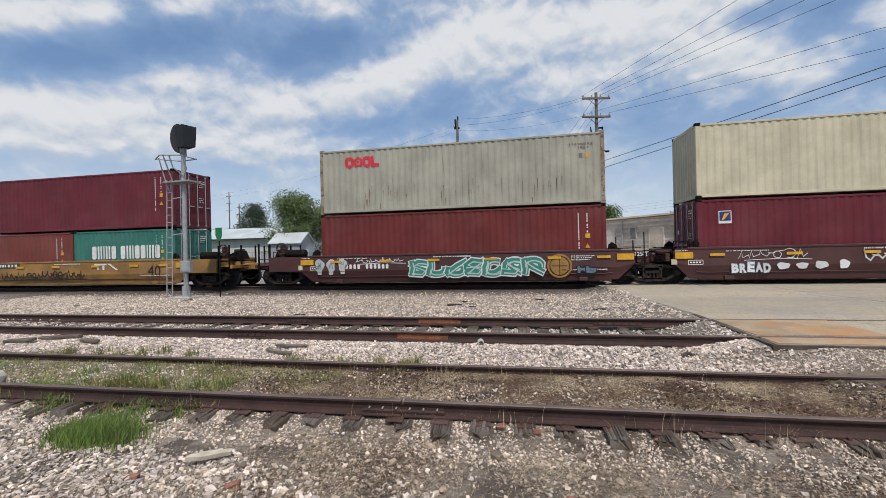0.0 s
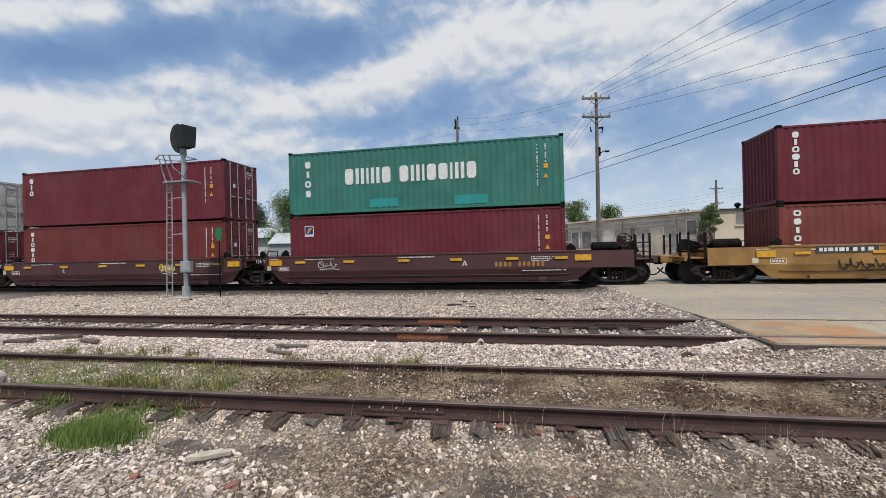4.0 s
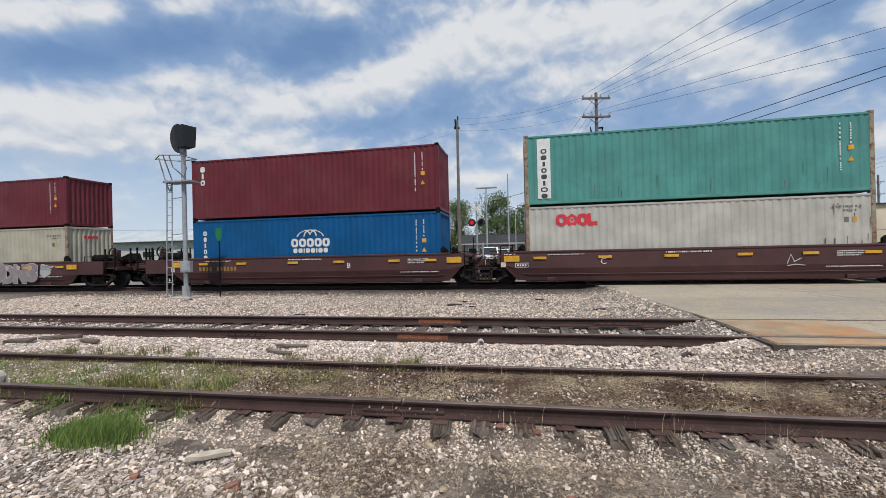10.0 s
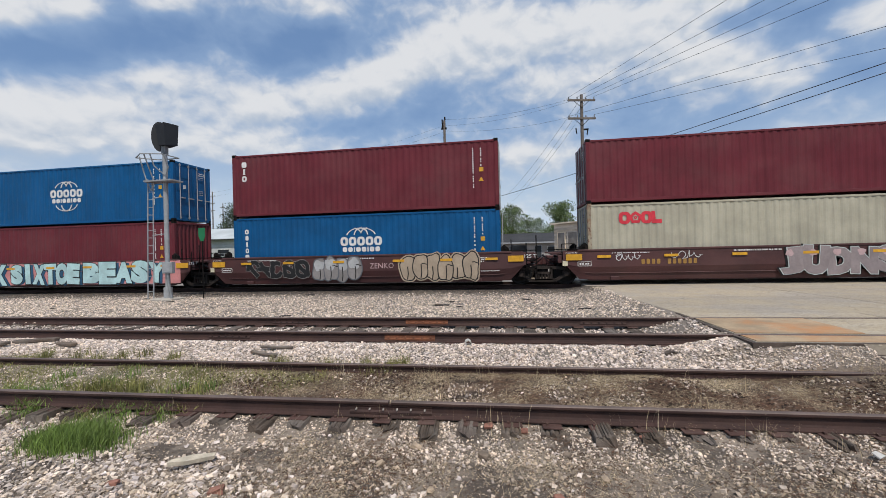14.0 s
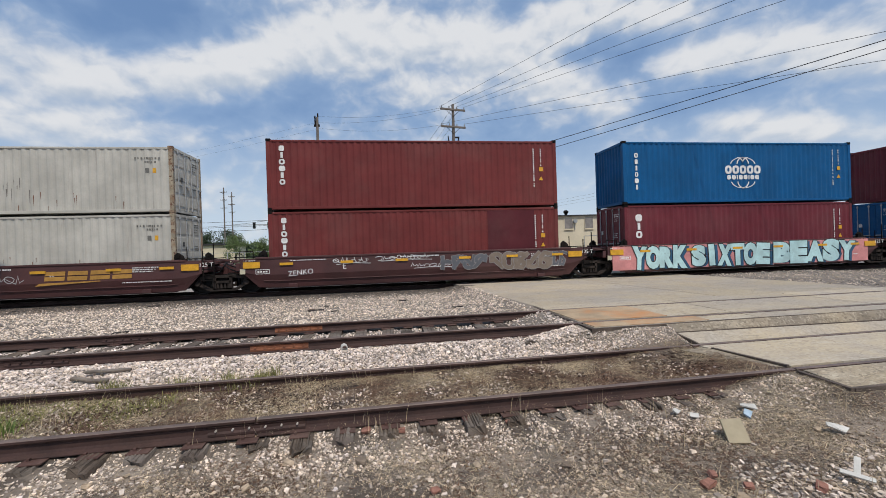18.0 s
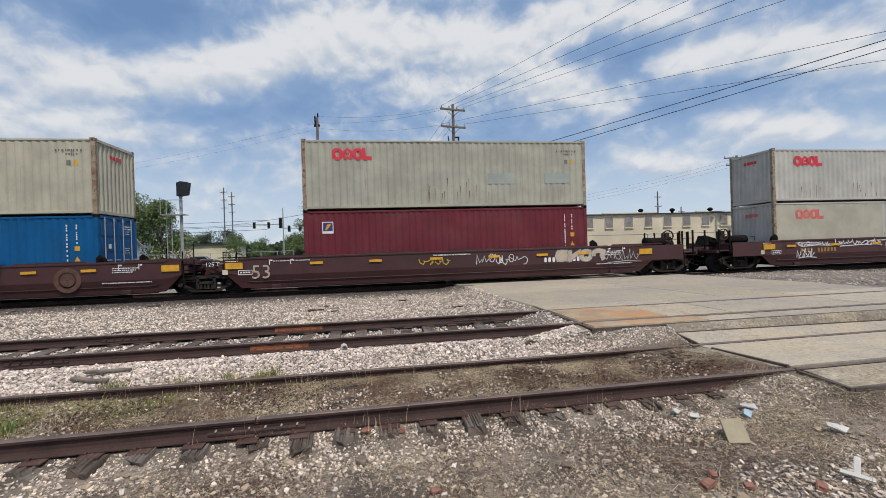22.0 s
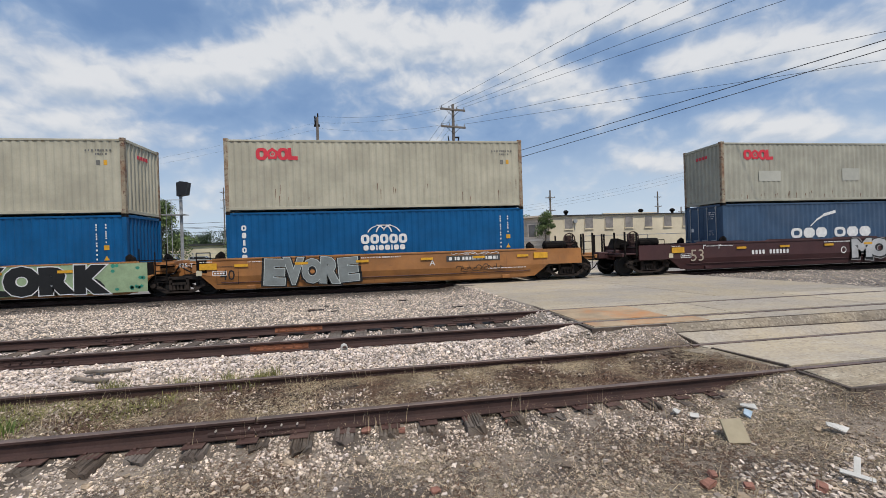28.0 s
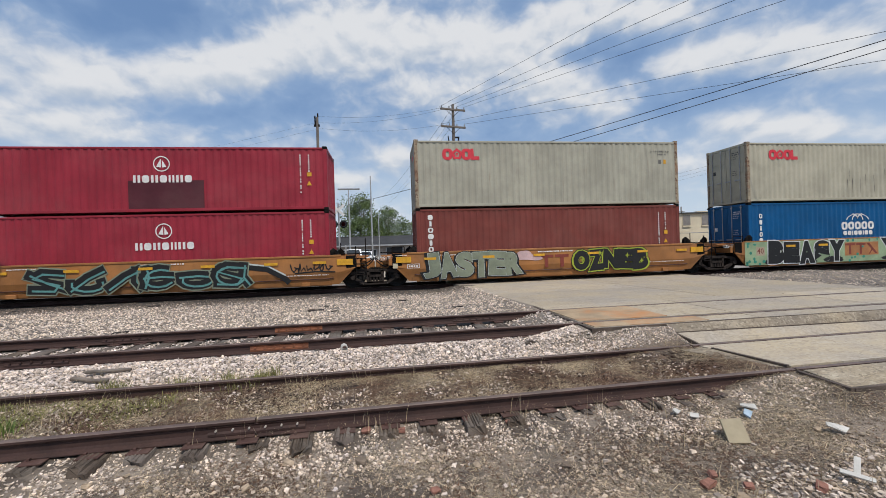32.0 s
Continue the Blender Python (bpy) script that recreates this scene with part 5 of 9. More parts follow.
def well_car(centre, half_well, left, right, paint, label, brand=None, wheel_left=True, first_letter=""):
    """One unit of a well car. left, right: ('join', reach) for a shared truck or ('coupler',) for an end of its own."""
    car = thing("well_car", label, "railcar", group="cars of the train")
    mat = PAINT[paint]
    ends = []
    for e in (left, right):
        ends.append((e[1] - 0.75, 0.86) if e[0] == "join" else (half_well + 2.15, 0.72))
    for sd in (-1, 1):
        key = ("sill", half_well, ends[0], ends[1], sd, paint)
        part("side_sill", shared(key, lambda: side_sill(half_well, ends[0], ends[1], sd).mesh("side_sill", mat)), None, car)
        part("top_chord", shared(("chord", half_well, sd, paint), lambda: Shape().box(-half_well - 0.1, half_well + 0.1, min(sd * 1.33, sd * 1.475), max(sd * 1.33, sd * 1.475), 1.34, 1.42, 0.012).mesh("top_chord", mat)), None, car)
        part("bottom_chord", shared(("lchord", half_well, sd, paint), lambda: Shape().box(-half_well + 0.3, half_well - 0.3, min(sd * 1.2, sd * 1.345), max(sd * 1.2, sd * 1.345), 0.18, 0.25, 0.012).mesh("bottom_chord", mat)), None, car)
    if half_well > 8:
        for i in range(5):
            x = -7.6 + 3.7 * i
            part("chord_pad", shared(("pad_top", i, paint), lambda: Shape().prism([(x - 0.1, 1.42), (x, 1.475), (x + 2.3, 1.475), (x + 2.4, 1.42)], "y", -1.468, -1.35).mesh("chord_pad", mat)), None, car)
    part("brake_pipe", shared(("pipe", half_well), lambda: Shape().path([(-half_well + 0.2, -1.43, 0.5), (-half_well + 0.5, -1.43, 0.47), (half_well - 0.5, -1.43, 0.47), (half_well - 0.2, -1.43, 0.5)], 0.016, 6).mesh("brake_pipe", mat)), None, car)
    for x in (-half_well + 1.3, half_well - 1.3):
        part("jack_pad", shared(("pad", half_well, x, paint), lambda: Shape().box(x - 0.16, x + 0.16, -1.47, -1.38, 0.2, 0.34, 0.01).mesh("jack_pad", mat)), None, car)
    part("well_floor", shared(("floor", half_well), lambda: well_floor(half_well).mesh("well_floor", PAINT["car_black"])), None, car)
    for sg, e, (reach, zb) in ((-1, left, ends[0]), (1, right, ends[1])):
        key = ("end", half_well, e, sg, paint)
        pieces = shared(key, lambda: [(n, s.mesh(n, mat)) for n, s in end_platform(half_well, e, sg, reach)])
        for n, me in pieces:
            part(n, me, None, car)
        part("bulkhead", shared(("bulk", half_well, sg), lambda: bulkhead(half_well, sg).mesh("bulkhead", PAINT["car_black"])), None, car, "dark sloped bulkhead")
        for sd in (-1, 1):
            part("corner_guide", shared(("guide", half_well, sg, sd), lambda: corner_guide(sg, sd).mesh("corner_guide", STEEL_DARK)), None, car, "dark container corner guide")
        if e[0] == "coupler":
            add_truck(car, sg * (half_well + 1.55))
            part("coupler", shared(("coupler", half_well, sg), lambda: coupler(half_well, sg).mesh("coupler", STEEL_DARK)), None, car, "knuckle coupler and air hose")
            loose_parts("handrail_bar", handrail(half_well, sg), STEEL_DARK, car)
            part("handbrake", shared(("brake", half_well, sg), lambda: handbrake(half_well, sg).mesh("handbrake", RAIL_RUST)), None, car, "rusty handbrake wheel")
            part("air_tank", shared(("tank", half_well, sg), lambda: air_tank(half_well, sg).mesh("air_tank", STEEL_DARK)), None, car, "dark air reservoir and valve")
        else:
            part("ladder", shared(("ladder", e, sg), lambda: join_ladder(e[1], sg).mesh("ladder", STEEL_DARK)), None, car, "grab irons and step ladder")
            if paint not in ("car_brown", "car_maroon"):
                part("end_plate", shared(("endplate", half_well, reach, sg), lambda: Shape().box(min(sg * (half_well + 0.3), sg * (reach + 0.01)), max(sg * (half_well + 0.3), sg * (reach + 0.01)), -1.468, -1.452, 0.87, 1.375).mesh("end_plate", PAINT["car_black"])), None, car, "black-painted end plate")
            part("hose", shared(("hose", e, sg), lambda: join_hose(e[1], sg).mesh("hose", BLACK)), None, car, "black looping air hoses")
    if left[0] == "join":
        add_truck(car, -left[1])
    MOVING.append(car)
    car.matrix_basis = pose(centre, TRACK_Y, 0)
    return car


def well_floor(hw):
    s = Shape().box(-hw + 0.1, hw - 0.1, -0.5, 0.5, 0.25, 0.29)
    for i in range(9):
        x = -hw + 0.5 + i * (2 * hw - 1) / 8
        s.box(x - 0.12, x + 0.12, -1.3, 1.3, 0.23, 0.3)
    for x in (-6.0, -0.1, 6.0 - 0.1):
        s.box(x - 0.1, x + 0.3, -1.25, 1.25, 0.24, 0.355)
    return s


def bulkhead(hw, sg):
    s = Shape()
    a, b = hw + 0.1, hw + 0.85
    s.add([(sg * x, y, z) for y in (-1.36, 1.36) for x, z in ((a, 0.3), (a + 0.06, 0.3), (b + 0.06, 1.2), (b, 1.2))], [(0, 1, 2, 3), (4, 7, 6, 5), (0, 4, 5, 1), (1, 5, 6, 2), (2, 6, 7, 3), (3, 7, 4, 0)])
    return s


def corner_guide(sg, sd):
    s = Shape()
    y0, y1 = sorted((sd * 1.3, sd * 1.42))
    x = sg * 6.13
    s.prism([(x, 1.4), (x + sg * 0.34, 1.4), (x + sg * 0.3, 1.56), (x + sg * 0.12, 1.70), (x, 1.6)], "y", y0, y1)
    s.box(min(x + sg * 0.1, x + sg * 0.2), max(x + sg * 0.1, x + sg * 0.2), y0 - 0.03, y1 + 0.03, 1.5, 1.62, 0.01)
    return s


def end_platform(hw, e, sg, reach):
    """The pieces of a car's end: (name, shape)."""
    out = []

    def bx(name, xa, xb, y0, y1, z0, z1, c=0.01):
        out.append((name, Shape().box(min(sg * xa, sg * xb), max(sg * xa, sg * xb), y0, y1, z0, z1, c)))

    bx("deck", hw + 0.5, reach, -1.4, 1.4, 1.2, 1.27)
    bx("centre_sill", hw + 0.6, reach + 0.55, -0.34, 0.34, 0.74, 1.2, 0.03)
    bx("cross_beam", hw + 0.7, hw + 0.85, -1.4, 1.4, 0.9, 1.2)
    bx("end_beam", reach - 0.1, reach, -1.42, 1.42, 1.0, 1.36)
    if e[0] == "join":
        bx("draft_arm", reach + 0.3, e[1] - 0.01, -0.26, 0.26, 0.78, 1.12, 0.04)
        bx("side_bearing", reach + 0.1, reach + 0.4, -0.8, 0.8, 0.95, 1.1)
        bx("step", reach, reach + 0.42, -1.25, -0.7, 1.24, 1.27)
        for y in (-0.9, 0.9):
            bx("grating", reach - 0.4, reach + 0.5, y - 0.06, y + 0.06, 1.27, 1.33)
    else:
        bx("draft_sill", reach, reach + 1.25, -0.2, 0.2, 0.8, 1.12, 0.03)
        bx("walkway", reach - 0.02, reach + 0.75, -1.35, 1.35, 0.98, 1.04)
        bx("walkway_edge", reach + 0.68, reach + 0.78, -1.4, 1.4, 0.9, 1.06)
        bx("crossover_board", reach - 0.6, reach - 0.2, -1.3, 1.3, 1.3, 1.36)
    return out


def coupler(hw, sg):
    x = hw + 3.3
    s = Shape().box(min(sg * x, sg * (x + 0.2)), max(sg * x, sg * (x + 0.2)), -0.16, 0.16, 0.74, 1.04, 0.03)
    s.rod((sg * (x - 0.4), 0, 0.88), (sg * (x + 0.05), 0, 0.88), 0.09, 8)
    pts = [(sg * (x - 0.55), -0.45, 0.75)]
    for i in range(9):
        t = i / 8
        pts.append((sg * (x - 0.55 + t * 0.8), -0.45 + 0.2 * t, 0.75 - 0.42 * math.sin(math.pi * (0.15 + 0.75 * t))))
    s.path(pts, 0.028, 6)
    s.rod((sg * (x - 0.5), -1.3, 0.98), (sg * (x - 0.2), 0, 1.02), 0.016, 6)
    return s


def handrail(hw, sg):
    s = Shape()
    for x, y, z in ((hw + 2.2, -1.36, 1.98), (hw + 2.75, -1.34, 2.02), (hw + 2.75, -0.5, 2.02), (hw + 2.75, 0.6, 2.0), (hw + 2.75, 1.34, 1.98), (hw + 2.2, 1.36, 2.0)):
        s.box(sg * x - 0.035, sg * x + 0.035, y - 0.03, y + 0.03, 0.9, z, 0.006)
    for z in (1.35, 1.7):
        s.rod((sg * (hw + 2.2), -1.36, z - 0.05), (sg * (hw + 2.75), -1.34, z - 0.05), 0.014, 6)
    for z in (0.5, 0.72):
        s.rod((sg * (hw + 2.25), -1.4, z), (sg * (hw + 2.7), -1.4, z), 0.014, 6)
    for x in (hw + 2.25, hw + 2.7):
        s.rod((sg * x, -1.4, 0.48), (sg * x, -1.38, 1.0), 0.014, 6)
    s.rod((sg * (hw + 0.7), -1.2, 1.62), (sg * (hw + 2.1), -1.2, 1.62), 0.016, 6)
    for x in (hw + 0.7, hw + 1.4, hw + 2.1):
        s.rod((sg * x, -1.2, 1.27), (sg * x, -1.2, 1.62), 0.014, 6)
    return s


def handbrake(hw, sg):
    x, y, z = sg * (hw + 1.95), -0.75, 1.78
    s = Shape().ring(x, z, 0.28, 0.24, y - 0.03, y + 0.03, 20)
    for i in range(5):
        a = 2 * math.pi * i / 5
        s.rod((x, y, z), (x + 0.26 * math.cos(a), y, z + 0.26 * math.sin(a)), 0.016, 5)
    s.box(x - 0.12, x + 0.12, y + 0.03, y + 0.35, 1.25, 1.95, 0.03)
    return s


def air_tank(hw, sg):
    s = Shape()
    x = sg * (hw + 0.75)
    s.rod((x, -0.7, 1.52), (x + sg * 0.95, -0.7, 1.52), 0.2, 14)
    s.rod((x, -0.7, 1.52), (x - sg * 0.06, -0.7, 1.52), 0.2, 14, 0.1), s.rod((x + sg * 0.95, -0.7, 1.52), (x + sg * 1.01, -0.7, 1.52), 0.2, 14, 0.1)
    s.box(x - 0.1 + sg * 0.1, x + 0.1 + sg * 0.1, -0.9, -0.5, 1.27, 1.36), s.box(x + sg * 0.8 - 0.1, x + sg * 0.8 + 0.1, -0.9, -0.5, 1.27, 1.36)
    s.box(min(x + sg * 0.9, x + sg * 1.6), max(x + sg * 0.9, x + sg * 1.6), -0.6, 0.5, 1.3, 1.5, 0.05)
    s.prism([(x + sg * 1.0, 1.3), (x + sg * 1.9, 1.3), (x + sg * 1.7, 1.75), (x + sg * 1.25, 1.6)], "y", -0.3, 0.3)
    return s


def join_ladder(E, sg):
    s = Shape()
    a, b = E - 0.72, E - 0.32
    if sg > 0:
        for x, z in ((a, 1.75), (b, 2.05)):
            s.rod((sg * x, -1.4, 0.55), (sg * x, -1.4, z), 0.022, 6)
        for z in (0.58, 0.8, 1.02, 1.24):
            s.rod((sg * a, -1.4, z), (sg * b, -1.4, z), 0.018, 6)
        s.rod((sg * (a - 0.6), -1.3, 1.3), (sg * (a - 0.6), -1.3, 1.9), 0.02, 6)
    else:
        s.rod((sg * a, -1.4, 1.3), (sg * a, -1.4, 1.66), 0.02, 6), s.rod((sg * (a - 0.5), -1.4, 1.3), (sg * (a - 0.5), -1.4, 1.66), 0.02, 6)
        s.rod((sg * a, -1.4, 1.66), (sg * (a - 0.5), -1.4, 1.66), 0.018, 6)
    s.rod((sg * (a - 1.0), -1.2, 1.44), (sg * (b + 0.1), -0.6, 1.44), 0.02, 6)
    return s


def join_hose(E, sg):
    s = Shape()
    for j, y in enumerate((-0.95, -0.75)):
        pts = [(sg * (E - 0.9 + 0.9 * i / 8), y - 0.15 * math.sin(i), 1.2 - (0.34 - 0.1 * j) * math.sin(math.pi * i / 8) + 0.05 * j) for i in range(9)]
        s.path(pts, 0.025, 6)
    return s


# ---- paint on the cars ----
def slanted(x0, x1, z0, z1, n):
    """A row of slanted plain blocks, each with a slit."""
    s, w, k = Shape(), (x1 - x0) / n, (z1 - z0) * 0.4
    for i in range(n):
        a, b, m = x0 + i * w, x0 + (i + 0.88) * w, (z0 + z1) / 2
        for lo, hi in ((z0, m - 0.02), (m + 0.02, z1)):
            s.prism([(a + k * (lo - z0), lo), (b + k * (lo - z0), lo), (b + k * (hi - z0), hi), (a + k * (hi - z0), hi)], "y", FACE - 0.003, FACE)
    return s


def spray(name, c):
    return surface(name, c, 0.5, vary=0.2, grain=0.25, scale=1.5, fine=14, bump=0)


SPRAY = {"white": spray("white_spray_paint", (0.66, 0.66, 0.66)), "silver": spray("silver_spray_paint", (0.42, 0.42, 0.42)), "pale": spray("pale_spray_paint", (0.50, 0.54, 0.52)),
         "green": spray("green_spray_paint", (0.03, 0.24, 0.17)), "pink": spray("pink_spray_paint", (0.62, 0.25, 0.24)), "black": spray("black_spray_paint", (0.007, 0.007, 0.007)),
         "teal": spray("teal_spray_paint", (0.10, 0.26, 0.25)), "lime": spray("lime_spray_paint", (0.30, 0.36, 0.03)), "sage": spray("sage_spray_paint", (0.20, 0.225, 0.16)),
         "lightgreen": spray("light_green_spray_paint", (0.275, 0.365, 0.215)), "aqua": spray("aqua_spray_paint", (0.46, 0.66, 0.66)), "tan": spray("tan_spray_paint", (0.42, 0.33, 0.24)),
         "bluegrey": spray("blue_grey_spray_paint", (0.12, 0.17, 0.22)), "yellow": spray("yellow_spray_paint", (0.6, 0.42, 0.03)), "orange": spray("orange_spray_paint", (0.40, 0.17, 0.06)), "peach": spray("peach_spray_paint", (0.5, 0.4, 0.31)),
         "faded": spray("faded_tan_spray_paint", (0.20, 0.155, 0.12)), "dull": spray("dull_blue_spray_paint", (0.105, 0.11, 0.125)), "ash": spray("ash_spray_paint", (0.25, 0.23, 0.22)),
         "seafoam": spray("grey_green_spray_paint", (0.205, 0.225, 0.22)), "blush": spray("blush_spray_paint", (0.52, 0.36, 0.36)), "salmon": spray("salmon_spray_paint", (0.60, 0.20, 0.14)), "mauve": spray("pink_grey_spray_paint", (0.27, 0.225, 0.225)), "deepblue": spray("deep_blue_spray_paint", (0.02, 0.085, 0.16)), "rustred": spray("rust_red_spray_paint", (0.20, 0.038, 0.024))}
FACE = -1.475   # just proud of the car's side
ART = FACE - 0.0036   # over the printed marks


def scrawl_strokes(r, x, w, z0, z1, sk):
    """Two or three bent strokes that fill one cell, in no alphabet."""
    h = z1 - z0
    at = lambda u, v: (x + w * u + sk * h * (v - 0.5), z0 + h * v)
    arc = lambda cu, cv, ru, rv, a0, a1, n=7: [at(cu + ru * math.cos(radians(a0 + (a1 - a0) * i / n)), cv + rv * math.sin(radians(a0 + (a1 - a0) * i / n))) for i in range(n + 1)]
    pool = [[at(0.1, 0.02), at(0.16, 0.55), at(0.08, 0.98)], [at(0.9, 0.98), at(0.82, 0.4), at(0.95, 0.04)], arc(0.5, 0.62, 0.42, 0.36, 200, -20), arc(0.5, 0.34, 0.42, 0.32, 160, 380),
            [at(0.08, 0.9), at(0.5, 0.45), at(0.95, 0.1)], [at(0.05, 0.06), at(0.45, 0.5), at(0.55, 0.62), at(0.98, 0.95)], [at(0.92, 0.86), at(0.4, 0.96), at(0.12, 0.72), at(0.75, 0.36), at(0.6, 0.06), at(0.05, 0.12)],
            [at(0.02, 0.52), at(0.5, 0.58), at(1.0, 0.5)], arc(0.45, 0.5, 0.4, 0.44, 60, 330, 9)]
    return r.sample(pool, r.choice((2, 2, 3)))


def piece(car, x0, x1, z0, z1, n, fill, line, seed, lean=0.12, inner=None, width=0.05, fat=0.30):
    """A painted piece: interlocking bent strokes with an outline, slanted and uneven, in no alphabet."""
    r = random.Random(seed)
    w = (x1 - x0) / n
    ws = min(w * fat, (z1 - z0) * 0.3)
    for i in range(n):
        out, body, cuts = Shape(), Shape(), Shape()
        sk = r.uniform(-lean, lean) + 0.05
        for k, st in enumerate(scrawl_strokes(r, x0 + i * w, w * 1.02, z0 + ws / 2 + r.uniform(0, 0.04), z1 - ws / 2 - r.uniform(0, 0.05), sk)):
            dy = 0.0032 * i + 0.0003 * k
            ribbon(out, st, ws + 2 * width, ART - dy, 0.0006, 0.0002)
            ribbon(body, st, ws, ART - 0.0014 - dy, 0.0006, 0.0002)
            if inner:
                ribbon(cuts, [(a + ws * 0.18, b - ws * 0.15) for a, b in st], ws * 0.22, ART - 0.0028 - dy, 0.0006, 0.0002)
        part("graffiti_outline", out, SPRAY[line], car, "spray-painted graffiti outline")
        part("graffiti_fill", body, SPRAY[fill], car, "spray-painted graffiti shapes")
        if cuts.v:
            part("graffiti_detail", cuts, SPRAY[inner], car, "spray-painted graffiti highlights")


def bubbles(car, x0, x1, z0, z1, n, fill, line, seed, second=None, halo=None):
    """A throw-up: fat, swollen, overlapping shapes with a dark outline, dents, holes and a pale halo."""
    r = random.Random(seed)
    w, h = (x1 - x0) / n, z1 - z0
    for i in range(n):
        cx, cz = x0 + (i + 0.5) * w, (z0 + z1) / 2 + r.uniform(-0.05, 0.05) * h
        rx, rz = w * r.uniform(0.52, 0.6), h * r.uniform(0.44, 0.5)
        sq, wob, sd, dy = r.uniform(2.3, 3.2), r.uniform(0.04, 0.09), seed * 31 + i, 0.0046 * (i % 2)
        if halo:
            part("graffiti_halo", blob(Shape(), cx, cz, rx + 0.10, rz + 0.09, ART - dy * 0.1, sd, 22, sq, wob, 0.0006), SPRAY[halo], car, "spray-painted halo")
        part("graffiti_outline", blob(Shape(), cx, cz, rx + 0.045, rz + 0.045, ART - 0.0012 - dy, sd, 22, sq, wob, 0.0006), SPRAY[line], car, "spray-painted bubble outline")
        body = part("graffiti_fill", blob(Shape(), cx, cz, rx, rz, ART - 0.0024 - dy, sd, 22, sq, wob, 0.0006), SPRAY[fill], car, "spray-painted bubble shape")
        if second:
            part("graffiti_fade", blob(Shape(), cx - rx * 0.1, cz + rz * 0.42, rx * 0.8, rz * 0.5, ART - 0.0034 - dy, sd + 7, 18, 2.2, 0.12, 0.0005), SPRAY[second], body, "lighter sprayed fade")
        cuts = Shape()
        bend = r.uniform(-0.15, 0.15)
        ribbon(cuts, [(cx + rx * (bend - 0.05), cz - rz * 0.95), (cx + rx * (bend + 0.06), cz - rz * 0.5), (cx + rx * bend, cz - rz * r.uniform(-0.25, 0.2))], 0.045, ART - 0.0044 - dy, 0.0005, 0.0002)
        if i % 2:
            ribbon(cuts, [(cx + rx * 0.95, cz + rz * 0.2), (cx + rx * 0.5, cz + rz * 0.3), (cx + rx * 0.2, cz + rz * 0.28)], 0.04, ART - 0.0048 - dy, 0.0005, 0.0002)
        tagged(part("graffiti_detail", cuts, SPRAY["black"], body, "black sprayed inner lines"), kind="stuff")


def tag(car, x0, x1, z0, z1, n, ink, seed, w=0.022):
    """A quick scrawl: one running pen line of loops and spikes, in no alphabet."""
    r = random.Random(seed)
    s, pts = Shape(), []
    step, h = (x1 - x0) / n, z1 - z0
    for i in range(n):
        x, lo, hi = x0 + i * step, z0 + h * r.uniform(0, 0.3), z1 - h * r.uniform(0, 0.35)
        kind = r.choice("lsh")
        if kind == "l":
            a0, rx, rz = r.uniform(2.2, 3.8), step * r.uniform(0.3, 0.55), (hi - lo) / 2
            pts += [(x + step * 0.45 + rx * math.cos(a0 - a), (lo + hi) / 2 + rz * math.sin(a0 - a)) for a in [k * 0.75 for k in range(r.choice((7, 9, 10)))]]
        elif kind == "s":
            pts += [(x + step * 0.1, lo), (x + step * r.uniform(0.2, 0.4), hi), (x + step * r.uniform(0.35, 0.6), lo + h * 0.1), (x + step * 0.95, (lo + hi) / 2)]
        else:
            pts += [(x, hi), (x + step * 0.15, lo + h * 0.2), (x + step * 0.5, lo), (x + step * 0.85, lo + h * 0.3), (x + step * 0.6, hi * 0.6 + lo * 0.4), (x + step * 1.05, hi * 0.5 + lo * 0.5)]
    ribbon(s, [(a + r.uniform(-0.012, 0.012), b + r.uniform(-0.015, 0.015)) for a, b in pts], w, FACE)
    if r.random() < 0.6:
        ribbon(s, [(x0 + (x1 - x0) * 0.1, z0 - 0.02), (x0 + (x1 - x0) * 0.6, z0 + 0.03), (x1 + 0.1, z0 - 0.01)], w, FACE - 0.001)
    tagged(part("graffiti_tag", s, SPRAY[ink], car, "hand-sprayed scrawl"), kind="stuff")


def ribbon_tail(car):
    """A long dark sweep that trails off a painted piece."""
    part("graffiti_sweep", ribbon(Shape(), [(2.2, 0.9), (3.0, 1.05), (3.7, 0.95), (4.3, 0.62), (4.5, 0.42)], 0.22, FACE), SPRAY["black"], car, "black sprayed sweep")
    part("graffiti_sweep", ribbon(Shape(), [(2.3, 1.02), (3.0, 1.17), (3.75, 1.06), (4.4, 0.68)], 0.06, FACE - 0.006), SPRAY["pale"], car, "pale sprayed sweep")


def letter_mesh(ch, fat, material):
    cu = bpy.data.curves.new("graffiti_letter", "FONT")
    cu.body, cu.size, cu.extrude, cu.resolution_u, cu.align_x, cu.align_y, cu.offset = ch, 1.0, 0.002, 3, "CENTER", "CENTER", fat
    ob = bpy.data.objects.new("graffiti_letter", cu)
    me = bpy.data.meshes.new_from_object(ob)
    bpy.data.objects.remove(ob)
    me.transform(Matrix.Rotation(radians(90), 4, "X"))
    me.materials.clear()
    me.materials.append(material)
    return me


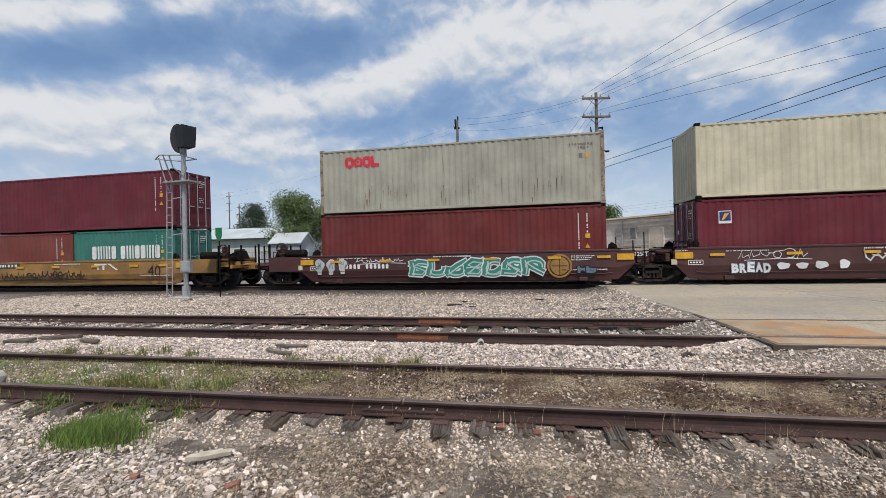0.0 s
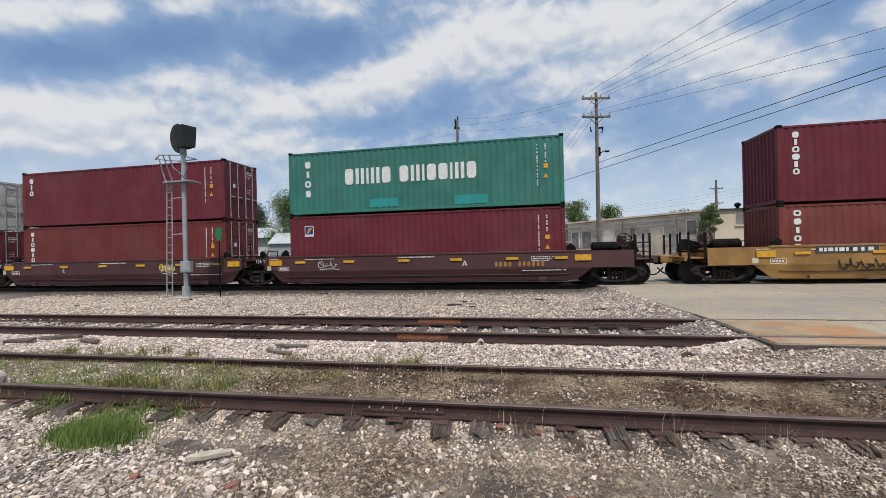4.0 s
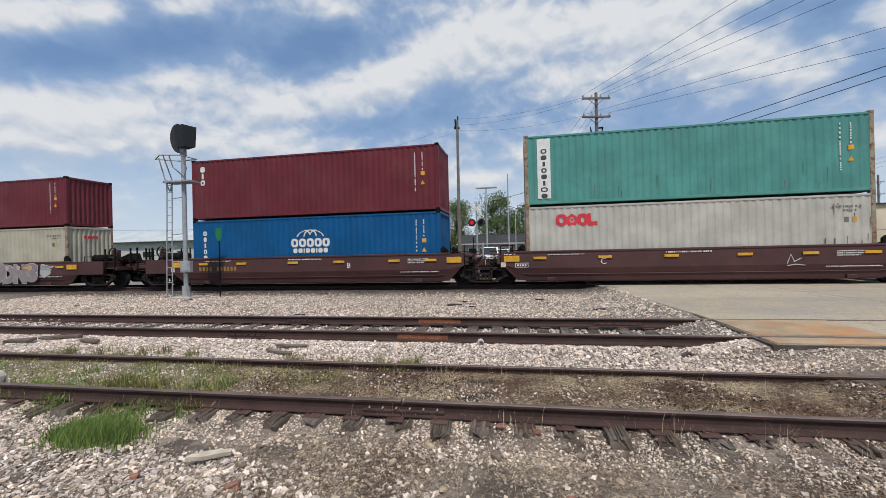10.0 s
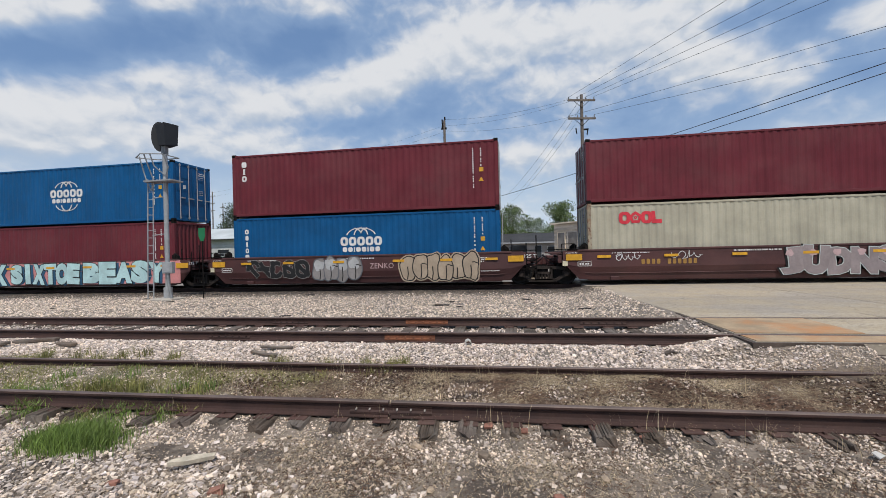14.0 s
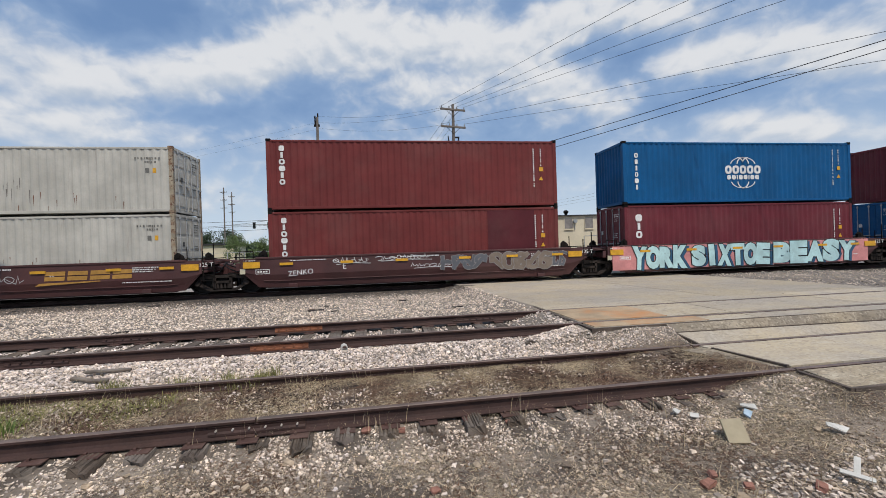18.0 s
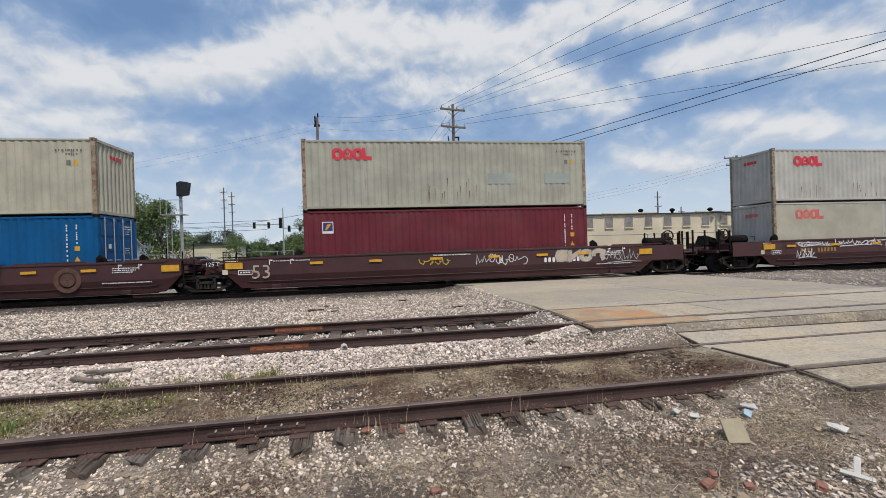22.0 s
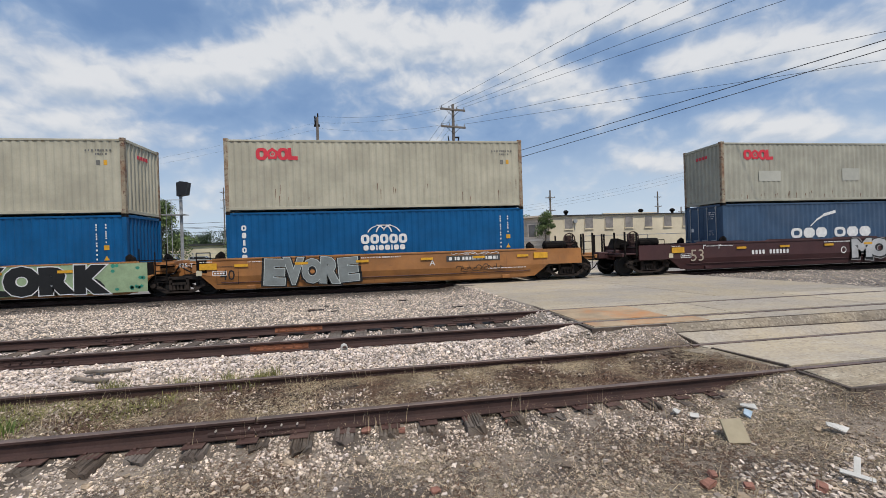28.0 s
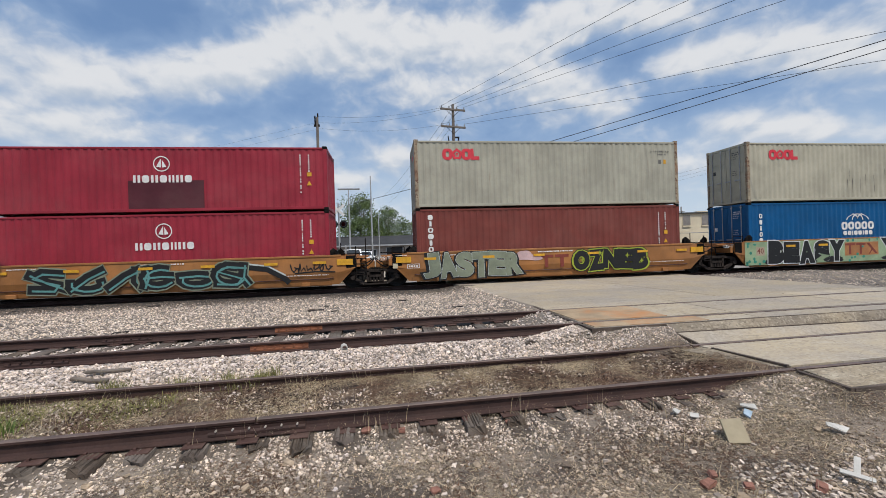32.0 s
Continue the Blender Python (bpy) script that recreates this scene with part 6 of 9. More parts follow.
def fat_word(car, text, x0, x1, z0, z1, fill, line, seed, rim=0.045, tilt=5.0, bold=0.055, fill_up=0.9, over=0.0):
    """Fat painted letters with an outline, jostling one another."""
    r = random.Random(seed)
    step, h = (x1 - x0) / len(text), z1 - z0
    for i, ch in enumerate(text):
        body = letter_mesh(ch, bold, SPRAY[fill])
        xs, zs = [v.co.x for v in body.vertices], [v.co.z for v in body.vertices]
        w0, h0 = max(xs) - min(xs), max(zs) - min(zs)
        kx, kz = (step * (fill_up if ch != "I" else 0.45)) / w0, h * r.uniform(0.9, 1.02) / h0
        centre = Matrix.Translation((-(max(xs) + min(xs)) / 2, 0, -(max(zs) + min(zs)) / 2))
        m = Matrix.Translation((x0 + step * (i + 0.5), 0, (z0 + z1) / 2 + r.uniform(-0.03, 0.03))) @ Matrix.Rotation(radians(r.uniform(-tilt, tilt)), 4, "Y") @ Matrix.Diagonal((kx, 1, kz, 1)) @ centre
        edge = letter_mesh(ch, bold + rim * 2 / (kx + kz), SPRAY[line])
        for name, me, dy, label in (("graffiti_outline", edge, 0.0021 + 0.0006 * (i % 2), "spray-painted letter outline"), ("graffiti_letter", body, 0.0072 + 0.0006 * (i % 2), "fat spray-painted letter")):
            me.transform(Matrix.Translation((0, ART - dy - over, 0)) @ m)
            part(name, me, None, car, label)


def stencils(car, hw, brown=True, letter="", number=None, number_at=-4.2, big="", seed=0, joined=(True, True), reflect=True, load_at=-1, bare=False):
    """The car's own markings: reflectors, code bars, small print, unit letter."""
    r = random.Random(seed)
    if reflect:
        for x in (-5.7, -3.4, -1.0, 1.4, 3.7, 5.6):
            xx = x + r.uniform(-0.15, 0.15)
            part("reflector", bars([(xx, xx + 0.5, 1.08, 1.18)], FACE, t=0.03), YELLOW_MARK, car, "yellow reflective strip")
        for x in (-hw - 0.55, hw - 0.05):
            part("reflector_panel", bars([(x, x + 0.62, 1.0, 1.24)], FACE, t=0.03), YELLOW_MARK, car, "yellow reflective panel")
        part("inspection_label", bars([(-hw - 0.68, -hw - 0.48, 0.78, 0.98)], FACE), PAINT["cream"], car, "pale inspection label")
        part("dot_panel", bars([(-hw - 0.1, -hw + 0.42, 0.76, 0.78), (-hw - 0.1, -hw + 0.42, 0.92, 0.94), (-hw - 0.1, -hw - 0.08, 0.78, 0.92), (-hw + 0.4, -hw + 0.42, 0.78, 0.92)] + [(-hw - 0.03 + 0.1 * i, -hw + 0.04 + 0.1 * i, 0.82, 0.88) for i in range(4)], FACE), WHITE_MARK, car, "small framed white print")
    s = Shape()
    for j in range(3 if brown else 0):
        smalls(hw - 1.75, hw - 0.85 - 0.1 * j, 1.16 - j * 0.075, 9, 0.04, FACE, seed + j, s)
    smalls(hw - 2.1, hw - 0.4, 0.62, 9, 0.035, FACE, seed + 5, s)
    smalls(-hw + 1.2, -hw + 2.6, 1.24, 9, 0.035, FACE, seed + 6, s)
    smalls(-0.9, 0.7, 1.24, 9, 0.05, FACE, seed + 7, s)
    smalls(-hw - 0.55, -hw - 0.1, 1.28, 6, 0.03, FACE, seed + 8, s)
    if not bare:
        tagged(part("small_print", s, WHITE_MARK, car, "small white stencilled print"), kind="stuff")
    if letter:
        ob = part("unit_letter", words(letter, 0.34, WHITE_MARK, "unit_letter"), None, car, "white unit letter")
        ob.location = (-3.15 if letter in "CDE" else 2.0, FACE, 0.95)
    if number:
        s = Shape()
        x = number_at
        for n, wdt in ((4, 0.75), (6, 1.1)):
            row_shapes(x, x + wdt, 0.8, 1.0, "b" * n, FACE, 0.36, s)
            x += wdt + 0.2
        tagged(part("car_number", s, number, car, "stencilled number bars"), kind="stuff")
    if big:
        ob = part("large_figures", words(big, 0.76, TAN_MARK if big == "53" else SPRAY["black"], "large_figures"), None, car, "large stencilled figures")
        ob.location = (-hw + 0.75 if big == "53" else hw - 1.3, FACE, 0.82)
    for sg, jn in ((-1, joined[0]), (1, joined[1])):
        if jn and sg == load_at:
            ob = part("load_figures", words("125 T" if brown else "125-T", 0.22, WHITE_MARK, "load_figures"), None, car, "white stencilled load figures")
            ob.location = (sg * (hw + 0.93) - 0.1, FACE, 1.2)


# ---- the consist: near-side left edge of each stack at 14 s ----
TALL, LOW = 2.896, 2.591
FLOOR = 0.355


def wear(box, L, H, spots, ink="rust"):
    """Scrapes and rust runs: (x, top, length, width) on the near side."""
    s = Shape()
    for x, z, n, w in spots:
        s.prism([(x - w * 0.4, z), (x + w * 0.5, z + 0.02), (x + w * 0.2, z - n * 0.6), (x, z - n), (x - w * 0.3, z - n * 0.5)], "y", -1.2106, -1.2080)
    tagged(part("rust_run" if ink == "rust" else "scrape", s, RUST_RUN if ink == "rust" else SCRAPE, box, "rust runs down the paint" if ink == "rust" else "black scrapes on the paint"), kind="stuff")


def drips(seed, n, x0, x1, z0, z1, lo=0.15, hi=0.6):
    r = random.Random(seed)
    return [(r.uniform(x0, x1), r.uniform(z0, z1), r.uniform(lo, hi) * 1.3, r.uniform(0.014, 0.04)) for i in range(n)]


def load(left, base, paint, logo, label, doors="R", L=12.192, H=TALL, rusted=False, runs=None, scrapes=None, patches=(), **kw):
    b = container(label, paint, L, H, doors, pose(left + L / 2, TRACK_Y, base), rusted)
    if logo:
        logo(b, L, H, -1.2085, **kw)
    if logo is logo_four:
        end_logo(b, L, H, doors, kw.get("mark") or RED_MARK)
    if runs:
        wear(b, L, H, drips(*runs))
    if scrapes:
        wear(b, L, H, drips(*scrapes), "scrape")
    for x0, x1, z0, z1, tone in patches:
        patch(b, x0, x1, z0, z1, -1.2080, PAINT[tone] if tone in PAINT else SPRAY[tone])
    return b


def stack(left, top, bottom):
    """Two boxes, one on the other, in the well."""
    tp, bt = dict(top), dict(bottom)
    load(left, FLOOR, **bt)
    load(left, FLOOR + bt.get("H", TALL) + 0.006, **tp)


def red_box(logo=logo_plain, paint="maroon", **kw):
    return dict(paint=paint, logo=logo, label=kw.pop("label", "maroon corrugated steel shipping container with white upright logo"), **kw)


def grey_box(paint="grey", **kw):
    return dict(paint=paint, logo=logo_four, label=kw.pop("label", "light grey corrugated container with red ring logo and rusty posts"), rusted=True, **kw)


TEX = dict(n=3, w=0.26, h=0.26, gap=0.06)
TRI = dict(n=6, w=0.26, h=0.22, gap=0.05, top=0.28)
SQUARE = "maroon corrugated steel container with a small square yellow-and-navy logo"
BLUE = "blue corrugated steel container with white domed logo"
J40, J53 = ("join", 7.86), ("join", 9.83)
C = ("coupler",)
W40, W53 = 6.45, 8.45
BROWN = "brown well car with low sides carrying stacked containers"
YELLOW = "faded yellow well car, rust-stained and graffiti-covered"

# block one
stack(140.78, dict(paint="cream", logo=None, label="clean cream corrugated shipping container", doors="R"), red_box(logo_square, label=SQUARE, doors="L"))
stack(125.3, grey_box("greyrust", doors="L", label="light grey container streaked with rust, red ring logo", runs=(1, 34, -4.2, 5.6, 0.35, 1.3, 0.15, 0.55), scrapes=(2, 6, -3, 3, 0.9, 1.3, 0.3, 0.5)), red_box(marks, "tritonred", label="plain brown-red corrugated container with white code marks", doors="L"))
car = well_car(140.78 + 6.096, W40, ("join", 7.74), ("join", 7.86), "car_brown", "brown well car with white graffiti scrawls")
stencils(car, W40, True, "", WHITE_MARK, 3.0, seed=1, load_at=1)
tag(car, -4.9, -2.6, 0.92, 1.3, 6, "white", 3), fat_word(car, "BREAD", -5.1, -3.8, 0.45, 0.82, "white", "bluegrey", 4, 0.02), tag(car, -0.9, 0.2, 0.7, 1.35, 3, "white", 5, 0.05)
for j, (u, v, a, b) in enumerate(((-3.4, 0.68, 0.2, 0.12), (-2.8, 0.68, 0.18, 0.11), (-2.2, 0.7, 0.2, 0.13), (-1.5, 0.72, 0.15, 0.16))):
    part("graffiti_dot", blob(Shape(), u, v, a, b, FACE, j + 1), SPRAY["white"], car, "white sprayed dot")
car = well_car(125.3 + 6.096, W40, C, ("join", 7.74), "car_brown", "brown well car with a green graffiti piece")
stencils(car, W40, True, "", WHITE_MARK, -4.9, seed=2, joined=(False, True), load_at=1)
piece(car, -1.9, 3.6, 0.38, 1.2, 7, "green", "white", 12, 0.2, "pale")
tag(car, -4.4, -2.2, 1.02, 1.3, 7, "white", 6, 0.03)
for j, (u, v, a, b) in enumerate(((-6.1, 0.98, 0.22, 0.27), (-5.55, 0.98, 0.2, 0.27), (-5.0, 1.0, 0.21, 0.27))):
    bulb = part("graffiti_bulb", blob(Shape(), u, v, a, b, FACE, 4 + 2 * j, square=2.2).prism([(u - 0.09, v - 0.42), (u + 0.09, v - 0.42), (u + 0.12, v - 0.2), (u - 0.12, v - 0.2)], "y", FACE - 0.0026, FACE), SPRAY["pale"], car, "white sprayed bulb shape")
    tagged(part("graffiti_detail", ribbon(ribbon(Shape(), [(u - 0.08, v - 0.16), (u - 0.04, v + 0.1), (u, v - 0.02), (u + 0.05, v + 0.1), (u + 0.08, v - 0.16)], 0.025, FACE - 0.0045), [(u - 0.1, v - 0.3), (u + 0.1, v - 0.3)], 0.025, FACE - 0.0045), SPRAY["dull"], bulb, "thin dark sprayed lines"), kind="stuff")
part("round_emblem", Shape().ring(4.25, 0.8, 0.48, 0.40, FACE - 0.003, FACE, 24).ring(4.25, 0.8, 0.36, 0.02, FACE - 0.003, FACE, 24), GOLD_MARK, car, "faded gold round emblem")
part("emblem_cross", Shape().box(3.95, 4.55, FACE - 0.006, FACE - 0.0035, 0.78, 0.82).box(4.23, 4.27, FACE - 0.006, FACE - 0.0035, 0.45, 1.15), FAINT_MARK, car, "worn cross on the emblem")
piece(car, 4.95, 5.6, 0.45, 0.8, 2, "bluegrey", "black", 8)

# the yellow single car
load(105.34, FLOOR, "orangered", logo_plain, "faded red twenty-foot container", "R", 6.058, LOW, **dict(n=5, w=0.3, h=0.22, gap=0.09, top=0.25))
load(105.34 + 6.134, FLOOR, "green", logo_words, "sea-green twenty-foot container with large white logo", "R", 6.058, LOW, x0=-1.95, x1=2.2, z0=1.12, z1=1.78, upright=False)
load(105.34, FLOOR + LOW + 0.006, **red_box(paint="maroon", doors="R", **TRI))
car = well_car(105.34 + 6.096, W40, C, C, "car_gold", "golden yellow well car, dented and rust-stained")
stencils(car, W40, False, "", None, big="40", seed=3, joined=(False, False))
part("number_panel", bars([(-5.1, -3.2, 1.12, 1.36)], FACE), DARK_MARK, car, "black number panel")
tagged(part("car_number", smalls(-5.0, -3.3, 1.17, 9, 0.13, FACE - 0.003, 9), WHITE_MARK, car, "white number bars"), kind="stuff")
tag(car, -4.4, 1.0, 0.5, 0.95, 16, "black", 14, 0.05)
part("car_logo", Shape().box(1.6, 2.35, FACE - 0.003, FACE, 1.17, 1.25).box(1.78, 1.9, FACE - 0.003, FACE, 0.95, 1.165).box(2.1, 2.22, FACE - 0.003, FACE, 0.95, 1.165).prism([(2.4, 1.25), (2.55, 1.25), (3.05, 0.93), (2.9, 0.93)], "y", FACE - 0.003, FACE), WHITE_MARK, car, "white block logo")

# a five-unit brown car
stack(85.57, dict(paint="green", logo=logo_words, label="sea-green container with large white logo", doors="R", x0=-3.4, x1=2.6, z0=1.3, z1=2.0, patches=((-2.2, -0.9, 0.25, 0.62, "aqua_patch"), (1.6, 3.0, 0.22, 0.6, "aqua_patch"))), red_box(logo_square, label=SQUARE, doors="R"))
stack(70.0, red_box(doors="R", **TEX), red_box(paint="tritonred", doors="R", **TRI))
stack(54.2, grey_box("palegrey", doors="R", patches=((2.0, 2.9, 1.05, 1.7, "old_grey"), (3.0, 4.1, 1.0, 1.65, "old_grey")), runs=(3, 20, -5.8, 5.9, 0.2, 0.6, 0.08, 0.3)), red_box(logo_square, label=SQUARE, doors="R"))
stack(38.7, dict(paint="brightgreen", logo=logo_panel, label="bright sea-green container with a white upright panel", doors="R", rusted=True, scrapes=(4, 14, -4, 5.5, 0.3, 1.4, 0.08, 0.5)), grey_box("palegrey", doors="L", runs=(5, 12, 4.5, 6.0, 0.9, 2.6, 0.1, 0.4)))
stack(22.92, red_box(doors="L", **TEX), dict(paint="blue", logo=logo_dome, label=BLUE, doors="L"))
for left, ends, letter, seed in ((85.57, (J40, C), "A", 11), (70.0, (J40, J40), "E", 12), (54.2, (J40, J40), "D", 13), (38.7, (J40, J40), "C", 14), (22.92, (C, J40), "B", 15)):
    car = well_car(left + 6.096, W40, *ends, "car_brown", BROWN)
    stencils(car, W40, True, letter, GOLD_MARK if letter in "AB" else None, 3.2 if letter == "A" else -5.6, seed=seed, joined=(ends[0] is not C, ends[1] is not C))
    if letter == "D":
        fat_word(car, "YES!", -2.05, -0.3, 0.38, 1.28, "black", "white", 60, 0.06, 4, 0.11, 1.2), fat_word(car, "YES!", -2.0, -0.36, 0.44, 1.26, "silver", "black", 61, 0.03, 4, 0.085, 1.1, 0.012)
        part("sprayed_ring", Shape().ring(-4.3, 1.02, 0.24, 0.2, FACE - 0.003, FACE, 18), SPRAY["white"], car, "white sprayed ring")
    elif letter == "E":
        tag(car, 2.6, 3.5, 0.75, 1.2, 3, "yellow", 62, 0.05), tag(car, 2.7, 3.5, 0.72, 1.15, 3, "white", 63, 0.03)
    elif letter == "C":
        tag(car, 3.1, 3.6, 0.7, 1.2, 1, "silver", 64, 0.03)
    elif letter == "A":
        tag(car, -4.6, -3.7, 0.8, 1.2, 3, "silver", 65, 0.04)

# a second five-unit brown car
stack(3.18, red_box(marks, "maroon", label="plain maroon corrugated container with white code marks", doors="L", H=LOW), grey_box("greycream", doors="L"))
stack(-12.5, red_box(doors="R", **TEX), dict(paint="blue", logo=logo_dome, label=BLUE, doors="L"))
stack(-27.8, dict(paint="blue", logo=logo_dome, label="blue corrugated container with a round white logo", doors="R", full=True), red_box(doors="L", x=0.7, top=0.45, n=3, w=0.34, h=0.32, gap=0.06))
stack(-43.17, red_box(paint="tritonred", doors="R", **TRI), red_box(paint="tritonred", doors="L", patches=((2.9, 5.0, 0.2, 2.75, "darkmaroon"),), **TRI))
stack(-58.8, grey_box("palegrey", doors="R", H=LOW, runs=(6, 26, -4.5, 4.5, 0.3, 0.9, 0.08, 0.35), scrapes=(7, 8, 0.3, 1.2, 0.9, 1.4, 0.1, 0.5)), grey_box("palegrey", doors="R", mark=FADED_RED_MARK, patches=((-6.0, 0.15, 0.17, 2.74, "greycream"),), runs=(8, 14, -1, 5.5, 0.6, 1.4, 0.08, 0.4)))
for left, ends, letter, seed in ((3.18, (J40, C), "B", 21), (-12.5, (J40, J40), "C", 22), (-27.8, (J40, J40), "", 23), (-43.17, (J40, J40), "E", 24), (-58.8, (C, J40), "A", 25)):
    label = {"B": "brown well car with a pink and silver bubble piece", "C": "brown well car covered in faded graffiti", "": "brown well car covered by a white and pink graffiti piece", "E": "brown well car with faded grey and tan graffiti", "A": "brown well car with white scrawls and a gold logo"}[letter]
    car = well_car(left + 6.096, W40, *ends, "car_brown", label)
    stencils(car, W40, True, letter, GOLD_MARK if letter in "AB" and letter else None, -4.2 if letter == "B" else -5.0, seed=seed, joined=(ends[0] is not C, ends[1] is not C), load_at=1)
    if letter == "B":
        fat_word(car, "JUDNS", 0.62, 4.52, 0.28, 1.36, "black", "black", 71, 0.02, 5, 0.12, 1.22), fat_word(car, "JUDNS", 0.65, 4.5, 0.31, 1.35, "mauve", "pale", 71, 0.025, 5, 0.085, 1.1, 0.012)
        for i in range(5):
            part("graffiti_fade", blob(Shape(), 0.95 + 0.77 * i, 1.12, 0.13, 0.12, ART - 0.0215, 300 + i, 14, 2.2, 0.12, 0.0005), SPRAY["blush"], car, "soft pink sprayed fade")
        part("graffiti_dot", blob(Shape(), 4.98, 0.95, 0.34, 0.34, FACE, 3), SPRAY["silver"], car, "silver sprayed dot")
        tag(car, -5.1, -4.2, 0.95, 1.3, 4, "white", 72), tag(car, -3.1, -2.0, 0.98, 1.3, 4, "white", 73)
    elif letter == "C":
        piece(car, -5.3, -2.3, 0.4, 1.3, 5, "black", "ash", 74, 0.2, width=0.02)
        bubbles(car, -2.05, 0.1, 0.3, 1.32, 4, "ash", "dull", 75, "silver")
        bubbles(car, 1.95, 5.15, 0.28, 1.36, 6, "tan", "black", 76, halo="tan")
        ob = part("graffiti_tag", words("ZENKO", 0.32, SPRAY["blush"], "graffiti_tag"), None, car, "thin pale sprayed word")
        ob.location = (1.05, FACE - 0.002, 0.92)
    elif letter == "":
        part("painted_field", bars([(-6.9, 6.6, 0.3, 1.37)], FACE + 0.003), SPRAY["pink"], car, "pink sprayed field")
        for word, xa, xb, sd in (("YORK", -5.95, -3.25, 78), ("SIXTOE", -3.0, 1.05, 79), ("BEASY", 1.3, 5.8, 80)):
            fat_word(car, word, xa + 0.14, xb + 0.16, 0.30, 1.30, "deepblue", "deepblue", sd, 0.03, 4, 0.085, 1.02)
            fat_word(car, word, xa, xb, 0.31, 1.37, "aqua", "black", sd, 0.035, 4, 0.08, 1.08, 0.012)
        for j, (u, v) in enumerate(((-6.5, 0.75), (-3.15, 0.55), (1.15, 0.6), (6.1, 0.8), (6.35, 1.1))):
            part("sprayed_cloud", blob(Shape(), u, v, 0.28, 0.3, FACE + 0.0024, 50 + j, 16, 2.2, 0.16, 0.0012), SPRAY["salmon" if j % 2 else "blush"], car, "soft salmon sprayed cloud")
    elif letter == "E":
        piece(car, 0.8, 2.7, 0.6, 1.3, 4, "dull", "ash", 81, width=0.02), piece(car, 2.9, 5.6, 0.5, 1.35, 5, "faded", "ash", 82, width=0.025), piece(car, 5.7, 6.3, 0.6, 1.3, 2, "dull", "ash", 83, width=0.02)
        tag(car, -3.6, -2.2, 1.05, 1.35, 5, "white", 84), tag(car, -1.9, 0.3, 1.12, 1.36, 8, "white", 85), tag(car, -0.5, 1.2, 0.78, 1.0, 6, "white", 86)
        ob = part("graffiti_tag", words("ZENKO", 0.29, SPRAY["white"], "graffiti_tag"), None, car, "thin white sprayed word")
        ob.location, ob.rotation_euler = (-4.85, FACE - 0.002, 0.76), (0, radians(-5), 0)
    else:
        tag(car, -5.1, -3.3, 1.1, 1.3, 8, "white", 88, 0.04), tag(car, -5.2, -4.2, 0.55, 1.0, 4, "white", 89, 0.04), tag(car, -3.0, -0.4, 1.05, 1.35, 8, "white", 90, 0.045), tag(car, -0.1, 1.1, 0.7, 1.15, 4, "silver", 91)
        part("car_logo", slanted(1.75, 4.75, 0.80, 1.14, 4).prism([(1.45, 0.62), (3.6, 0.72), (3.6, 0.755), (1.6, 0.72)], "y", FACE - 0.003, FACE), GOLD_BRIGHT, car, "gold block logo with a sweep")

# a three-unit brown car with long wells
stack(-80.55, grey_box("greyrust", doors="R", patches=((1.6, 2.8, 1.0, 1.45, "old_grey"), (4.2, 5.3, 1.0, 1.45, "old_grey")), runs=(9, 14, -1, 2, 0.6, 1.4, 0.2, 0.5)), red_box(logo_square, label=SQUARE, doors="R"))
stack(-100.23, grey_box("greycream", doors="L", label="cream container with red ring logo and black scrapes", scrapes=(10, 12, -0.6, 1.8, 1.1, 1.9, 0.4, 1.0)), dict(paint="blue", logo=logo_dome, label=BLUE, doors="R"))
stack(-119.89, grey_box("greyrust", doors="R", label="grey-green container with pale repainted patches, red ring logo", runs=(13, 24, -5.2, 5.5, 0.3, 0.6, 0.08, 0.28), patches=((-4.1, -2.9, 1.0, 1.5, "pale_patch"), (0.6, 1.6, 1.0, 1.6, "pale_patch"), (3.6, 4.3, 1.2, 1.65, "pale_patch"), (4.5, 5.3, 0.85, 1.2, "pale_patch"))), dict(paint="navy", logo=logo_swoosh, label="faded navy container with sweeping white logo", doors="L"))
